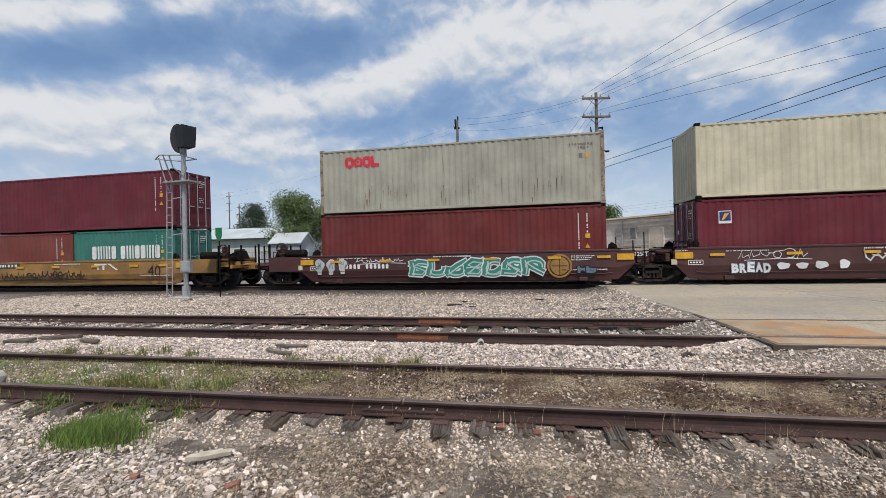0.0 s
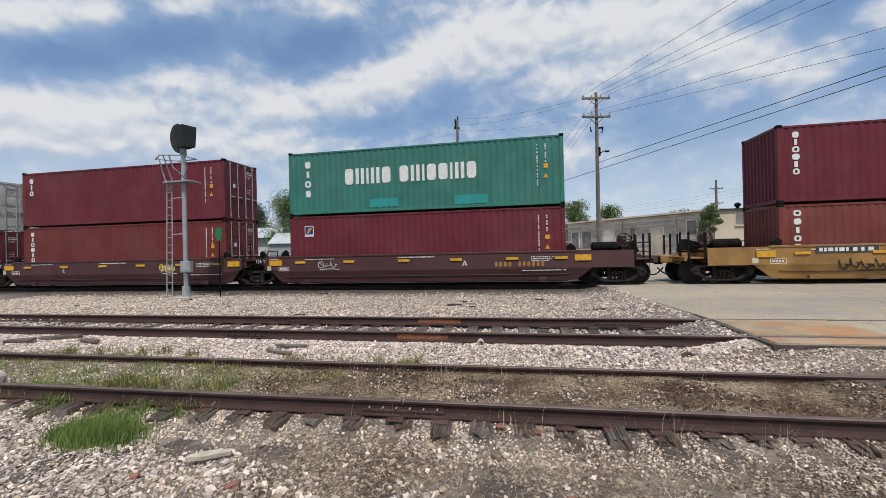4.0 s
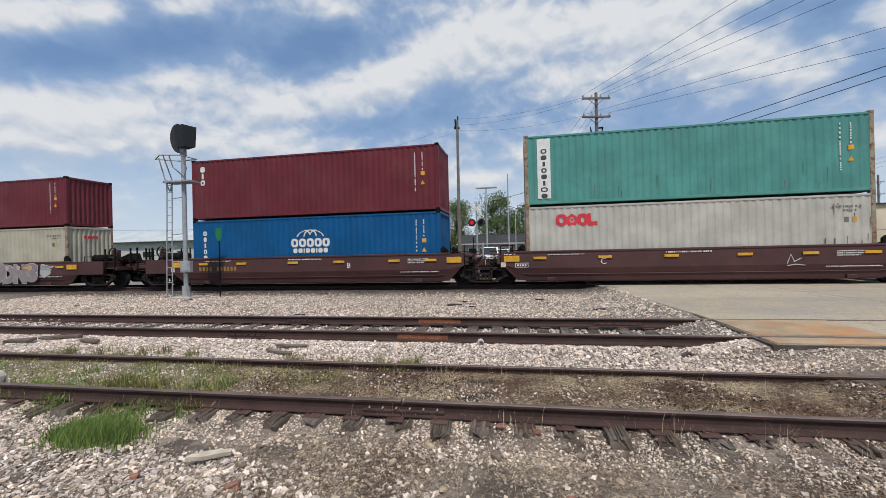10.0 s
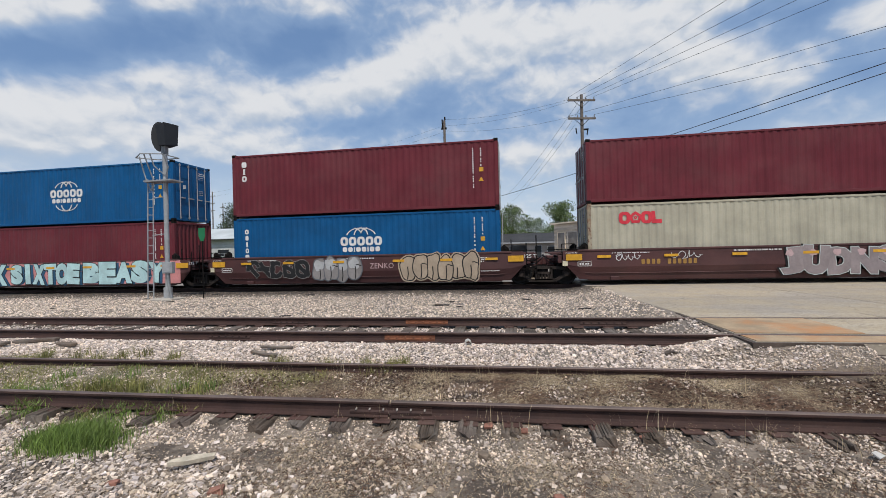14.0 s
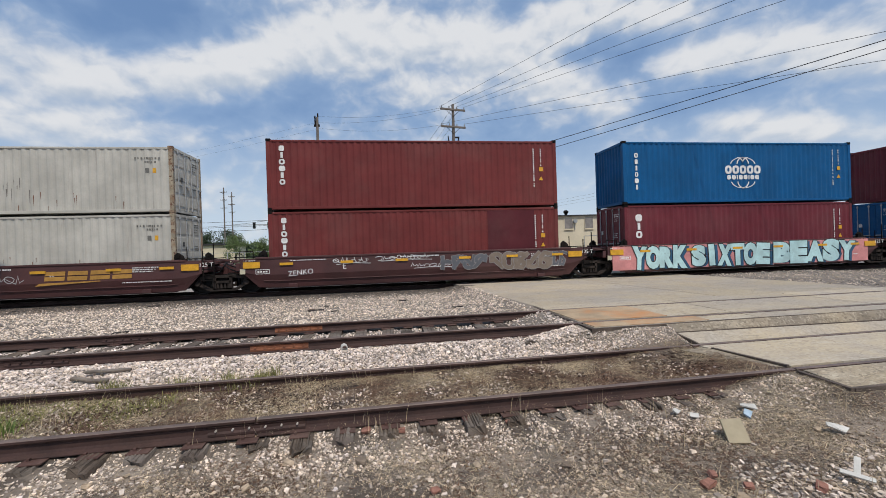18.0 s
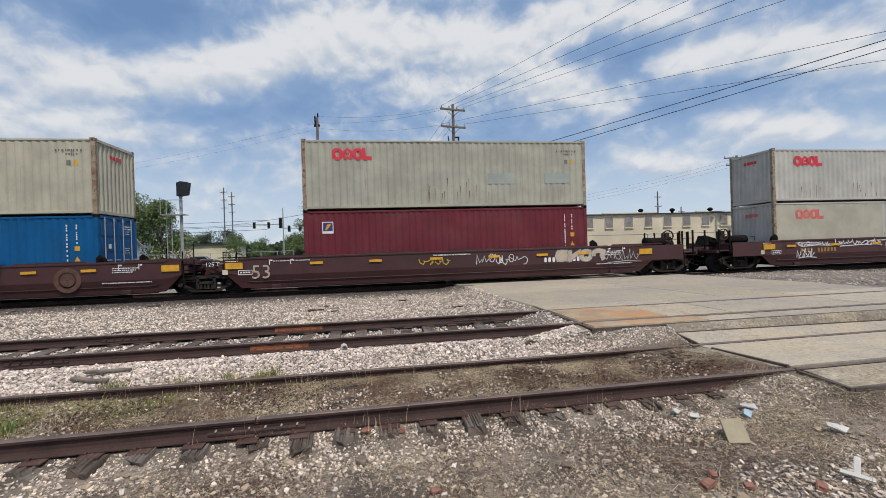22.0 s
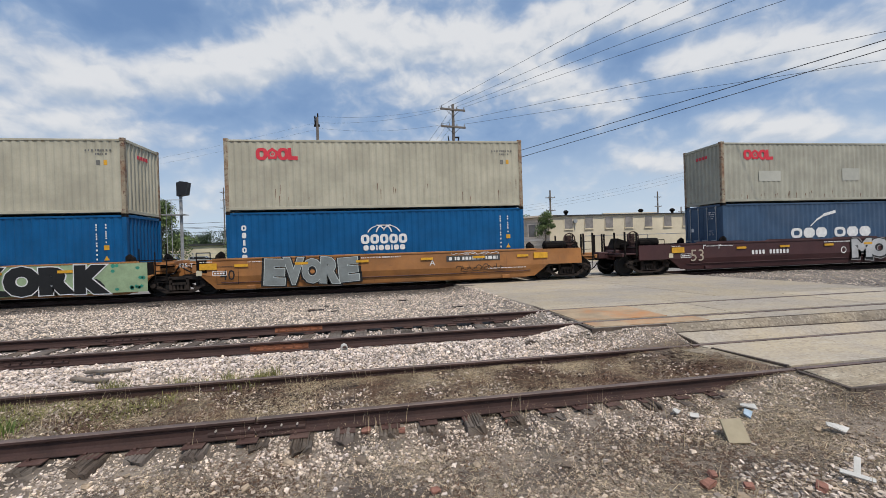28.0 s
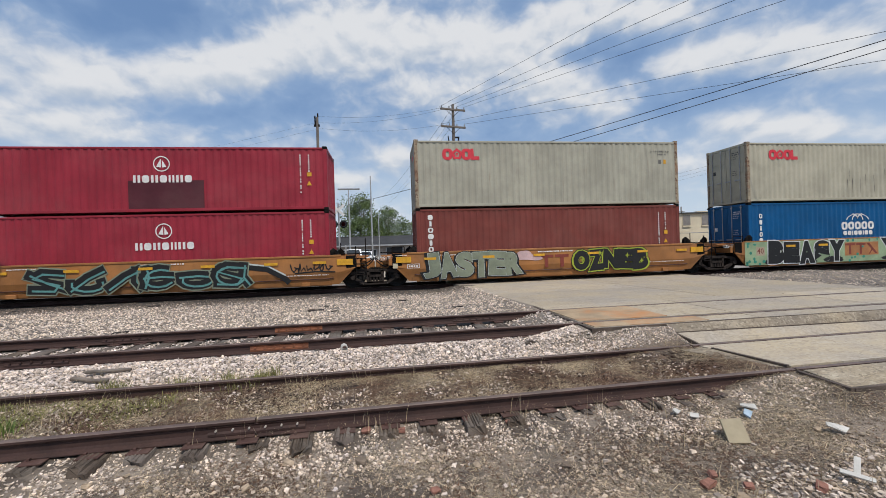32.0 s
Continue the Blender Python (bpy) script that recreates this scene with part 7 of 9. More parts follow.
for left, ends, letter, seed in ((-80.55, (J53, C), "B", 31), (-100.23, (J53, J53), "C", 32), (-119.89, (C, J53), "A", 33)):
    car = well_car(left + 6.096, W53, *ends, "car_maroon", "long brown well car with stencilled figures")
    stencils(car, W53, True, letter, WHITE_MARK if letter != "C" else None, 3.9 if letter == "B" else -4.9, "53", seed, (ends[0] is not C, ends[1] is not C))
    for x in (-7.4, -6.6, 6.9, 7.6):
        part("gauge_mark", bars([(x, x + 0.03, 1.12, 1.32), (x + 0.05, x + 0.13, 1.26, 1.32)], FACE), WHITE_MARK, car, "white gauge mark")
    if letter == "B":
        piece(car, 4.5, 6.7, 0.74, 1.36, 4, "peach", "bluegrey", 92, 0.1, width=0.025, fat=0.42), tag(car, -1.5, -0.2, 0.8, 1.2, 4, "yellow", 93, 0.03), tag(car, 0.9, 3.2, 0.75, 1.25, 8, "white", 94, 0.03), tag(car, 6.7, 8.4, 0.7, 1.3, 6, "silver", 95, 0.03)
    elif letter == "A":
        fat_word(car, "MOTER", 0.8, 5.9, 0.34, 1.36, "black", "ash", 95, 0.05, 4, 0.10, 1.2), fat_word(car, "MOTER", 0.72, 5.78, 0.40, 1.38, "silver", "black", 96, 0.05, 4, 0.075, 1.16, 0.012)
        part("car_logo", Shape().ring(0.2, 0.85, 0.16, 0.12, FACE - 0.003, FACE, 14), WHITE_MARK, car, "white round mark")
    else:
        part("round_emblem", Shape().ring(5.2, 0.8, 0.46, 0.30, FACE - 0.003, FACE, 24).ring(5.2, 0.8, 0.24, 0.03, FACE - 0.003, FACE, 18), FAINT_MARK, car, "faded gold round emblem")

# the yellow multi-unit car
stack(-141.84, grey_box("greycream", doors="L", runs=(11, 18, -5, 6, 0.3, 1.2, 0.1, 0.4)), dict(paint="blue", logo=logo_dome, label=BLUE, doors="L"))
stack(-157.58, grey_box("greycream", doors="L", scrapes=(12, 10, -0.5, 1.8, 0.7, 1.6, 0.2, 0.6)), dict(paint="blue", logo=logo_dome, label=BLUE, doors="L"))
stack(-173.4, grey_box("greyrust", doors="R"), red_box(paint="orangered", doors="R", **TRI))
stack(-189.15, dict(paint="crimson", logo=logo_ship, label="crimson corrugated container with a round white ship logo", doors="L", H=LOW, patches=((-1.3, 1.4, 0.17, 1.25, "darkcrimson"),)), dict(paint="crimson", logo=logo_ship, label="crimson corrugated container with a round white ship logo", doors="L"))
for left, ends, seed in ((-141.84, (J40, C), 41), (-157.58, (J40, J40), 42), (-173.4, (J40, J40), 43), (-189.15, (J40, J40), 44)):
    car = well_car(left + 6.096, W40, *ends, "car_yellow", YELLOW)
    stencils(car, W40, False, "A" if seed == 41 else "", None, seed=seed, joined=(ends[0] is not C, ends[1] is not C), reflect=seed != 42, bare=seed == 42)
    if seed == 41:
        fat_word(car, "EVORE", -4.62, -1.02, 0.27, 1.37, "black", "black", 101, 0.03, 4, 0.13, 1.26), fat_word(car, "EVORE", -4.6, -1.05, 0.31, 1.36, "seafoam", "pale", 101, 0.022, 4, 0.07, 1.10, 0.012)
        part("figure_frame", bars([(-6.4, -5.6, 0.42, 0.435), (-6.4, -5.6, 1.1, 1.115), (-6.4, -6.385, 0.435, 1.1), (-5.615, -5.6, 0.435, 1.1)], FACE), SPRAY["black"], car, "thin dark painted frame")
        ob = part("large_figures", words("40", 0.56, SPRAY["black"], "large_figures"), None, car, "dark stencilled figures")
        ob.location = (-6.0, FACE, 0.75)
        part("number_panel", bars([(2.6, 4.9, 0.98, 1.22)], FACE), DARK_MARK, car, "black number panel")
        tagged(part("car_number", smalls(2.7, 4.8, 1.03, 9, 0.13, FACE - 0.003, 19), WHITE_MARK, car, "white number bars"), kind="stuff")
        tag(car, 3.0, 5.0, 0.55, 0.85, 7, "black", 102), tag(car, 2.8, 4.9, 1.24, 1.36, 8, "white", 103, 0.02)
    elif seed == 42:
        part("painted_field", bars([(-6.6, 6.9, 0.28, 1.37)], FACE + 0.003), SPRAY["lightgreen"], car, "light green sprayed field")
        fat_word(car, "BEASY", -5.35, -1.15, 0.29, 1.37, "black", "white", 104, 0.04, 3, 0.10, 1.04), fat_word(car, "YORK", 1.0, 5.6, 0.29, 1.37, "black", "white", 105, 0.04, 3, 0.10, 1.04)
        for u, v, ru, rv in ((-5.05, 0.42, 0.5, 0.14), (-3.4, 0.40, 0.7, 0.12), (-1.75, 0.42, 0.55, 0.14), (1.75, 0.40, 0.7, 0.12), (3.6, 0.42, 0.75, 0.14), (5.0, 0.55, 0.42, 0.25)):
            part("graffiti_shadow", blob(Shape(), u, v, ru, rv, FACE + 0.0004, int(u * 10), 16, 2.8, 0.08, 0.0012), SPRAY["black"], car, "black sprayed mass behind the letters")
        part("number_patch", bars([(-6.0, -5.55, 0.72, 1.12)], FACE + 0.0004, t=0.0012), SPRAY["tan"], car, "tan patch left round stencilled figures")
        ob = part("large_figures", words("40", 0.36, SPRAY["rustred"], "large_figures"), None, car, "brown stencilled figures")
        ob.location = (-5.775, FACE - 0.003, 0.92)
        field = part("painted_panel", bars([(-1.1, 0.85, 0.56, 1.2)], FACE), SPRAY["orange"], car, "orange-tan panel left showing")
        part("panel_band", bars([(-1.08, -0.5, 1.05, 1.15), (-0.45, 0.1, 1.05, 1.15), (-0.86, -0.74, 0.62, 1.05), (-0.24, -0.12, 0.62, 1.05)], FACE - 0.003), SPRAY["rustred"], field, "rust-red painted bars")
        part("panel_sweep", Shape().prism([(0.15, 1.15), (0.3, 1.15), (0.8, 0.62), (0.65, 0.62)], "y", FACE - 0.006, FACE - 0.003), SPRAY["rustred"], field, "rust-red painted sweep")
        part("panel_chevron", ribbon(Shape(), [(0.3, 0.62), (0.52, 0.88), (0.3, 1.12)], 0.06, FACE - 0.007), SPRAY["rustred"], field, "rust-red chevron")
        for u in (-4.4, -2.6, 1.6, 3.9):
            part("reflector", bars([(u, u + 0.5, 1.08, 1.18)], FACE, t=0.03), YELLOW_MARK, car, "yellow reflective strip")
        rr = random.Random(9)
        for i in range(34):
            part("graffiti_dot", blob(Shape(), rr.choice((rr.uniform(-6.5, -5.5), rr.uniform(5.7, 6.8), rr.uniform(-1.1, 0.85))), rr.choice((rr.uniform(0.32, 0.5), rr.uniform(1.25, 1.34), rr.uniform(0.4, 1.3))), rr.uniform(0.05, 0.09), rr.uniform(0.05, 0.08), FACE - 0.003, i, 8, 2, 0), SPRAY["green"], car, "green sprayed dot")
    elif seed == 43:
        fat_word(car, "JASTER", -5.95, -1.6, 0.26, 1.36, "black", "black", 106, 0.03, 7, 0.12, 1.2), fat_word(car, "JASTER", -5.9, -1.65, 0.30, 1.34, "sage", "pale", 106, 0.015, 7, 0.07, 1.06, 0.012)
        fat_word(car, "OZNEB", 0.72, 4.25, 0.30, 1.34, "lime", "black", 107, 0.03, 9, 0.13, 1.26), fat_word(car, "OZNEB", 0.74, 4.22, 0.37, 1.28, "black", "black", 107, 0.01, 9, 0.075, 1.06, 0.012)
        for u, v in ((1.12, 0.84), (1.95, 1.12), (3.25, 0.98), (3.95, 0.72)):
            part("graffiti_glint", Shape().prism([(u, v - 0.13), (u + 0.035, v - 0.03), (u + 0.1, v), (u + 0.035, v + 0.03), (u, v + 0.13), (u - 0.035, v + 0.03), (u - 0.1, v), (u - 0.035, v - 0.03)], "y", ART - 0.024, ART - 0.0215), SPRAY["lime"], car, "yellow-green sprayed glint")
        part("graffiti_cloud", blob(blob(Shape(), -1.5, 1.12, 0.38, 0.2, FACE, 9), -1.05, 1.02, 0.34, 0.13, FACE - 0.001, 10), SPRAY["blush"], car, "pale pink sprayed cloud")
        part("car_logo", bars([(-0.85, -0.2, 1.0, 1.12), (-0.12, 0.5, 1.0, 1.12), (-0.6, -0.44, 0.58, 1.0), (0.11, 0.27, 0.58, 1.0)], FACE), SPRAY["rustred"], car, "faded rust-red block logo")
    else:
        piece(car, -4.6, 3.0, 0.22, 1.34, 6, "black", "sage", 108, 0.3, "teal", width=0.05, fat=0.26), ribbon_tail(car), tag(car, 4.6, 6.2, 0.75, 1.15, 6, "black", 109, 0.05)


# ---- lineside signal ----
def upright(s, x, y, z0, z1, r, n=10, r2=None):
    return s.rod((x, y, z0), (x, y, z1), r, n, r2)


def signal_mast():
    t = thing("railway_signal", "tall galvanised signal mast with ladder and black head", "signal", pose(-13.15, 14.0, -0.15))
    part("foot", Shape().box(-0.5, 0.45, -0.35, 0.35, -0.12, 0.09, 0.03), CONCRETE_PLAIN, t, "square concrete foot")
    part("mast", upright(upright(Shape(), 0, 0, 0.09, 5.95, 0.085, 14), 0, 0, 0.09, 0.5, 0.15, 12), GALV, t)
    part("junction_box", Shape().box(-0.08, 0.36, -0.2, -0.02, 1.05, 1.5, 0.015).box(-0.05, 0.33, -0.21, -0.2, 1.1, 1.45), GALV, t, "grey junction box")
    part("conduit", Shape().path([(0.12, -0.12, 1.05), (0.16, -0.14, 0.6), (0.3, -0.15, 0.06)], 0.05, 8), GALV_DARK, t)
    lad = part("ladder", Shape().rod((-0.86, -0.05, 0.05), (-0.74, -0.05, 4.75), 0.022, 6).rod((-0.6, -0.05, 0.05), (-0.5, -0.05, 4.75), 0.022, 6), GALV, t, "galvanised ladder")
    for i in range(15):
        z, k = 0.35 + i * 0.3, (0.35 + i * 0.3) / 4.75
        part("rung", Shape().rod((-0.86 + 0.12 * k, -0.05, z), (-0.6 + 0.1 * k, -0.05, z), 0.014, 6), GALV, lad)
    part("brace", Shape().path([(-0.58, -0.05, 2.55), (0, 0, 2.6)], 0.02, 6).path([(-0.55, -0.05, 4.0), (0, 0, 4.05)], 0.02, 6), GALV, t)
    grate = part("platform", Shape().prism([(-0.75, -0.25), (0.5, -0.3), (0.52, 0.3), (-0.75, 0.3)], "z", 4.62, 4.67), GALV, t, "small grated platform")
    for i in range(5):
        part("bar", Shape().box(-0.7 + i * 0.28, -0.66 + i * 0.28, -0.28, 0.28, 4.67, 4.685), GALV, grate)
    part("guard_rail", Shape().path([(-1.2, -0.1, 5.62), (-0.6, -0.5, 5.66), (0.3, -0.48, 5.6), (0.34, 0.3, 5.6), (-0.5, 0.4, 5.6), (-1.2, -0.1, 5.62)], 0.024, 6)
         .path([(-0.95, -0.2, 5.63), (-0.78, -0.05, 4.65), (-0.62, -0.05, 4.3)], 0.024, 6).path([(-0.45, -0.5, 5.65), (-0.5, -0.05, 4.75), (-0.58, -0.05, 4.3)], 0.024, 6)
         .path([(-0.2, -0.48, 5.63), (-0.2, -0.3, 5.2), (0, -0.05, 4.9)], 0.024, 6).path([(0.32, -0.4, 5.6), (0.32, -0.2, 5.15), (0, 0, 4.8)], 0.024, 6), GALV, t, "bent pipe guard rail")
    head = part("signal_head", Shape().prism([(0.27 * math.cos(a) * (1 + 0.0), 6.38 + 0.58 * math.sin(a)) for a in [2 * math.pi * i / 22 for i in range(22)]], "y", -0.03, 0.03), BLACK, t, "black oval back board")
    head.matrix_basis = pose(-0.14, -0.08, 0, 0, 0, 35)
    hood = Shape()
    hood.add([(-0.02, -0.26, 5.98), (0.26, -0.24, 6.0), (0.4, 0.2, 6.06), (0.0, 0.25, 6.0), (-0.12, -0.3, 6.78), (0.26, -0.3, 6.86), (0.44, 0.22, 6.86), (-0.05, 0.28, 6.8)],
             [(0, 1, 2, 3), (4, 7, 6, 5), (0, 4, 5, 1), (1, 5, 6, 2), (2, 6, 7, 3), (3, 7, 4, 0)])
    part("hood", hood, BLACK, t, "black deep hood box")
    part("bracket", Shape().box(-0.09, 0.09, -0.1, 0.1, 5.7, 6.05, 0.02), GALV_DARK, t)


signal_mast()
t = thing("whistle_post", "thin dark post with a green notched plate", "sign post", pose(-12.1, 14.6, -0.16))
part("post", Shape().box(-0.02, 0.02, -0.015, 0.015, 0, 2.6), STEEL_DARK, t)
SIGN_GREEN = surface("green_enamel", (0.01, 0.16, 0.06), 0.5, vary=0.15, scale=4, fine=30, bump=0.05)
part("plate", Shape().prism([(-0.15, 2.83), (-0.15, 2.5), (-0.06, 2.3), (0.08, 2.3), (0.15, 2.5), (0.15, 2.83)], "y", -0.03, -0.018), SIGN_GREEN, t, "green enamel plate")
t = thing("railway_signal", "distant galvanised signal mast with black head", "signal", pose(-10.9, 24.0, -0.3))
part("mast", upright(Shape(), 0, 0, 0, 5.4, 0.08, 10), GALV, t)
part("signal_head", Shape().prism([(-0.10, 5.12), (0.36, 5.2), (0.47, 5.86), (0.1, 5.92), (-0.10, 5.84)], "y", -0.25, 0.2), BLACK, t, "black hooded signal head")
part("platform", Shape().box(-0.9, 0.25, -0.3, 0.3, 4.1, 4.14).path([(-0.9, -0.3, 4.9), (0.2, -0.3, 4.9)], 0.02, 6).path([(-0.9, -0.3, 4.1), (-0.9, -0.3, 4.9)], 0.02, 6), GALV, t)
part("ladder", Shape().rod((-0.75, 0, 0), (-0.75, 0, 4.9), 0.02, 6).rod((-0.5, 0, 0), (-0.5, 0, 4.9), 0.02, 6), GALV, t)


# ---- poles and wires ----
def utility_pole(x, y, h, arms, label, r=0.15, extra=None):
    t = thing("utility_pole", label, "utility pole", pose(x, y, -0.3), "utility poles")
    part("pole", Shape().rod((0, 0, 0), (0.05, 0, h), r, 12, r * 0.62), POLE_WOOD, t)
    for z, half, turn in arms:
        a = part("crossarm", Shape().box(-half, half, -0.06, 0.06, z - 0.06, z + 0.06, 0.01), POLE_WOOD, t)
        a.matrix_basis = pose(0.02, -0.12, 0, 0, 0, turn)
        for i in range(4):
            ix = -half + 0.08 + (2 * half - 0.16) * i / 3
            part("insulator", Shape().rod((ix, 0, z + 0.06), (ix, 0, z + 0.16), 0.035, 8).rod((ix, 0, z + 0.12), (ix, 0, z + 0.22), 0.05, 8, 0.03), GALV_DARK, a)
        br = part("brace", Shape().rod((-half * 0.6, 0, z), (0, -0.02, z - 0.5), 0.018, 5).rod((half * 0.6, 0, z), (0, -0.02, z - 0.5), 0.018, 5), STEEL_DARK, t)
        br.matrix_basis = pose(0.02, -0.12, 0, 0, 0, turn)
    if extra:
        extra(t)
    return t


def pole_gear(t):
    part("cutout", Shape().box(0.15, 0.4, -0.1, 0.05, 9.5, 9.58).rod((0.35, 0, 9.2), (0.42, 0, 9.6), 0.04, 8).rod((-0.3, 0, 9.3), (-0.35, 0, 9.65), 0.04, 8), STEEL_DARK, t)
    part("street_lamp", Shape().path([(0.1, 0, 7.85), (0.45, -0.1, 8.0), (0.62, -0.15, 7.98)], 0.03, 6).box(0.5, 0.75, -0.25, -0.05, 7.9, 8.0, 0.03).box(0.1, 0.24, -0.1, 0.1, 7.7, 8.3, 0.02), STEEL_DARK, t)


utility_pole(5.0, 28.0, 11.85, [(11.45, 0.92, 12), (10.25, 0.92, 12)], "tall weathered wooden utility pole with two crossarms", 0.15, pole_gear)


def pin_top(t):
    part("pole_top_pin", Shape().rod((0.08, 0, 11.7), (0.1, 0, 12.4), 0.06, 6).rod((-0.1, 0, 11.5), (-0.12, 0, 12.2), 0.06, 6).box(-0.2, 0.22, -0.06, 0.06, 11.4, 11.55), STEEL_DARK, t)


utility_pole(-4.79, 32.0, 12.1, [], "plain wooden utility pole with pins at its top", 0.15, pin_top)


def transformers(t):
    for sx in (-0.45, 0.5):
        part("transformer", Shape().rod((sx, -0.05, 8.2), (sx, -0.05, 9.3), 0.3, 14).rod((sx, -0.05, 9.3), (sx, -0.05, 9.4), 0.3, 14, 0.1), GALV_DARK, t, "dark grey transformer can")
    part("lamp_arm", Shape().path([(0, 0, 7.2), (0.9, -0.2, 7.6), (1.7, -0.3, 7.55)], 0.035, 6).box(1.6, 2.1, -0.45, -0.2, 7.45, 7.58, 0.03), GALV, t, "street lamp arm")


utility_pole(37.0, 38.0, 10.6, [(10.35, 1.3, -15), (9.6, 1.1, -15)], "wooden utility pole with two transformers and a lamp arm", 0.17, transformers)
for x, y, h, label in ((-79.5, 100, 19.2, "distant tall steel line pole"), (-82.5, 108, 17.0, "distant tall steel line pole"), (-39.9, 110, 18.9, "tall distant line pole with steps of arms"), (-38.7, 112, 18.0, "tall distant line pole with steps of arms"), (26.5, 62, 10.5, "slim distant wooden line pole"), (58.5, 80, 12.5, "slim distant wooden line pole"), (72, 90, 10, "slim distant wooden line pole")):
    utility_pole(x, y, h, [(h - 1.2, 0.8, 0), (h - 3.2, 0.8, 0)] + ([(h - 5.2, 0.8, 0)] if h > 15 else []), label, 0.2)
for x, y, h, r in ((-1.26, 45, 9.95, 0.09), (-7.6, 50, 8.0, 0.08), (-0.6, 52, 6.2, 0.07), (-6.2, 36, 5.2, 0.06)):
    solid("steel_post", upright(Shape(), 0, 0, 0, h, r, 10, r * 0.7), GALV, "slim galvanised steel post beside the road", "post", pose(x, y, -0.3))
t = thing("street_light", "galvanised lamp post with a flat double lamp bar", "street light", pose(-4.85, 60, -0.3))
part("post", upright(Shape(), 0, 0, 0, 10.7, 0.13, 10, 0.09), GALV, t)
part("lamp_bar", Shape().box(-1.5, 1.6, -0.15, 0.15, 10.65, 10.85, 0.04), GALV_DARK, t)


def cable(a, b, sag, r=0.012, n=14, label="black overhead cable strung between poles"):
    a, b = Vector(a), Vector(b)
    pts = [a.lerp(b, i / n) - Vector((0, 0, sag * 4 * (i / n) * (1 - i / n))) for i in range(n + 1)]
    solid("overhead_cable", Shape().path(pts, r, 5), WIRE, label, "cable", group="overhead cables")


def run_out(a, b, far):
    """A point further along the line from a through b."""
    a, b = Vector(a), Vector(b)
    return b + (b - a) * far


for a, b in (((4.1, 27.9, 11.35), (8.05, 16.79, 10.5)), ((4.7, 27.9, 11.35), (9.41, 17.11, 10.5)), ((5.3, 27.9, 11.35), (10.33, 16.99, 10.3)), ((5.85, 27.9, 11.35), (11.48, 17.25, 10.3)), ((4.2, 27.9, 10.15), (12.77, 16.97, 9.0)), ((5.8, 27.9, 10.15), (13.2, 17.56, 8.5))):
    cable(a, run_out(a, b, 2.6), 0.0, 0.0085)
for a, b in (((5.05, 27.8, 6.95), (13.29, 17.71, 8.0)), ((5.05, 27.8, 6.5), (14.1, 18.8, 8.0))):
    cable(a, run_out(a, b, 2.2), 0.12, 0.017, label="thick black overhead cable between poles")
for z, zz in ((11.35, 11.9), (11.2, 11.4), (10.15, 11.0)):
    cable((4.4, 28, z), (-4.79, 32, zz), 0.35, 0.006)
cable((5, 28, 6.5), (-30, 60, 5.6), 1.2, 0.018, label="thick black overhead cable between poles")
cable((5, 28, 11.3), (0, 70, 10.5), 0.5, 0.009), cable((5.4, 28, 11.3), (1.5, 70, 10.5), 0.5, 0.009), cable((5, 28, 10.15), (1.0, 70, 9.5), 0.5, 0.009)
cable((-4.79, 32, 11.4), (-60, 60, 11.0), 1.2, 0.004), cable((-4.79, 32, 10.9), (-60, 60, 10.4), 1.2, 0.004)
for z in (9.9, 9.5, 9.1):
    cable((36.5, 38, z), (15, 66, z - 2.5), 0.8, 0.007)
for z in (6.3, 7.0, 7.9):
    cable((-95, 78, z), (-20, 74, z - 0.6), 0.6, 0.03)


# ---- the level crossing's own signals, and traffic ----
t = thing("crossing_signal", "railroad crossing signal with white crossbuck and a lit red lamp", "crossing signal", pose(-2.85, 27.0, -0.25))
part("mast", upright(Shape(), 0, 0, 0, 4.9, 0.06, 10), GALV, t)
part("base", Shape().box(-0.25, 0.25, -0.25, 0.25, 0, 0.3, 0.03), CONCRETE_PLAIN, t)
for a in (-45, 45):
    b = part("crossbuck_blade", Shape().box(-0.5, 0.5, -0.02, 0.0, -0.075, 0.075), WHITE_MARK, t, "white crossbuck blade")
    b.matrix_basis = pose(0, -0.09 - (a > 0) * 0.03, 4.45, 0, a, 0)
part("lamp_bar", Shape().box(-0.42, 0.42, -0.05, 0.05, 3.5, 3.58), STEEL_DARK, t)
RED_LIT, RED_OFF = glowing("lit_red_lens", (0.85, 0.03, 0.05), 0.7), surface("unlit_red_lens", (0.06, 0.01, 0.01), 0.2, bump=0)
for sx, lens in ((-0.3, RED_LIT), (0.3, RED_OFF)):
    l = part("lamp", Shape().rod((sx, -0.12, 3.54), (sx, -0.08, 3.54), 0.25, 20).ring(sx, 3.54, 0.17, 0.145, -0.36, -0.12, 18), BLACK, t, "black lamp disc and hood")
    part("lens", Shape().rod((sx, -0.15, 3.54), (sx, -0.13, 3.54), 0.14, 18), lens, l)
part("gate_arm_post", upright(Shape(), 0.35, 0.3, 0, 2.2, 0.05, 8).box(0.2, 0.5, 0.15, 0.45, 0.7, 1.3, 0.02), GALV, t)
t = thing("traffic_signal", "traffic signals hung on a long galvanised mast arm", "traffic light", pose(-21.0, 90, -0.3))
part("mast", upright(Shape(), 0, 0, 0, 11.4, 0.16, 10, 0.1), GALV, t)
part("mast_arm", Shape().rod((-11.4, 0, 7.95), (0, 0, 7.95), 0.06, 8, 0.1), GALV, t)
part("mast_arm", Shape().rod((0, 0, 7.1), (8.2, 0, 6.85), 0.1, 8, 0.05), GALV, t)
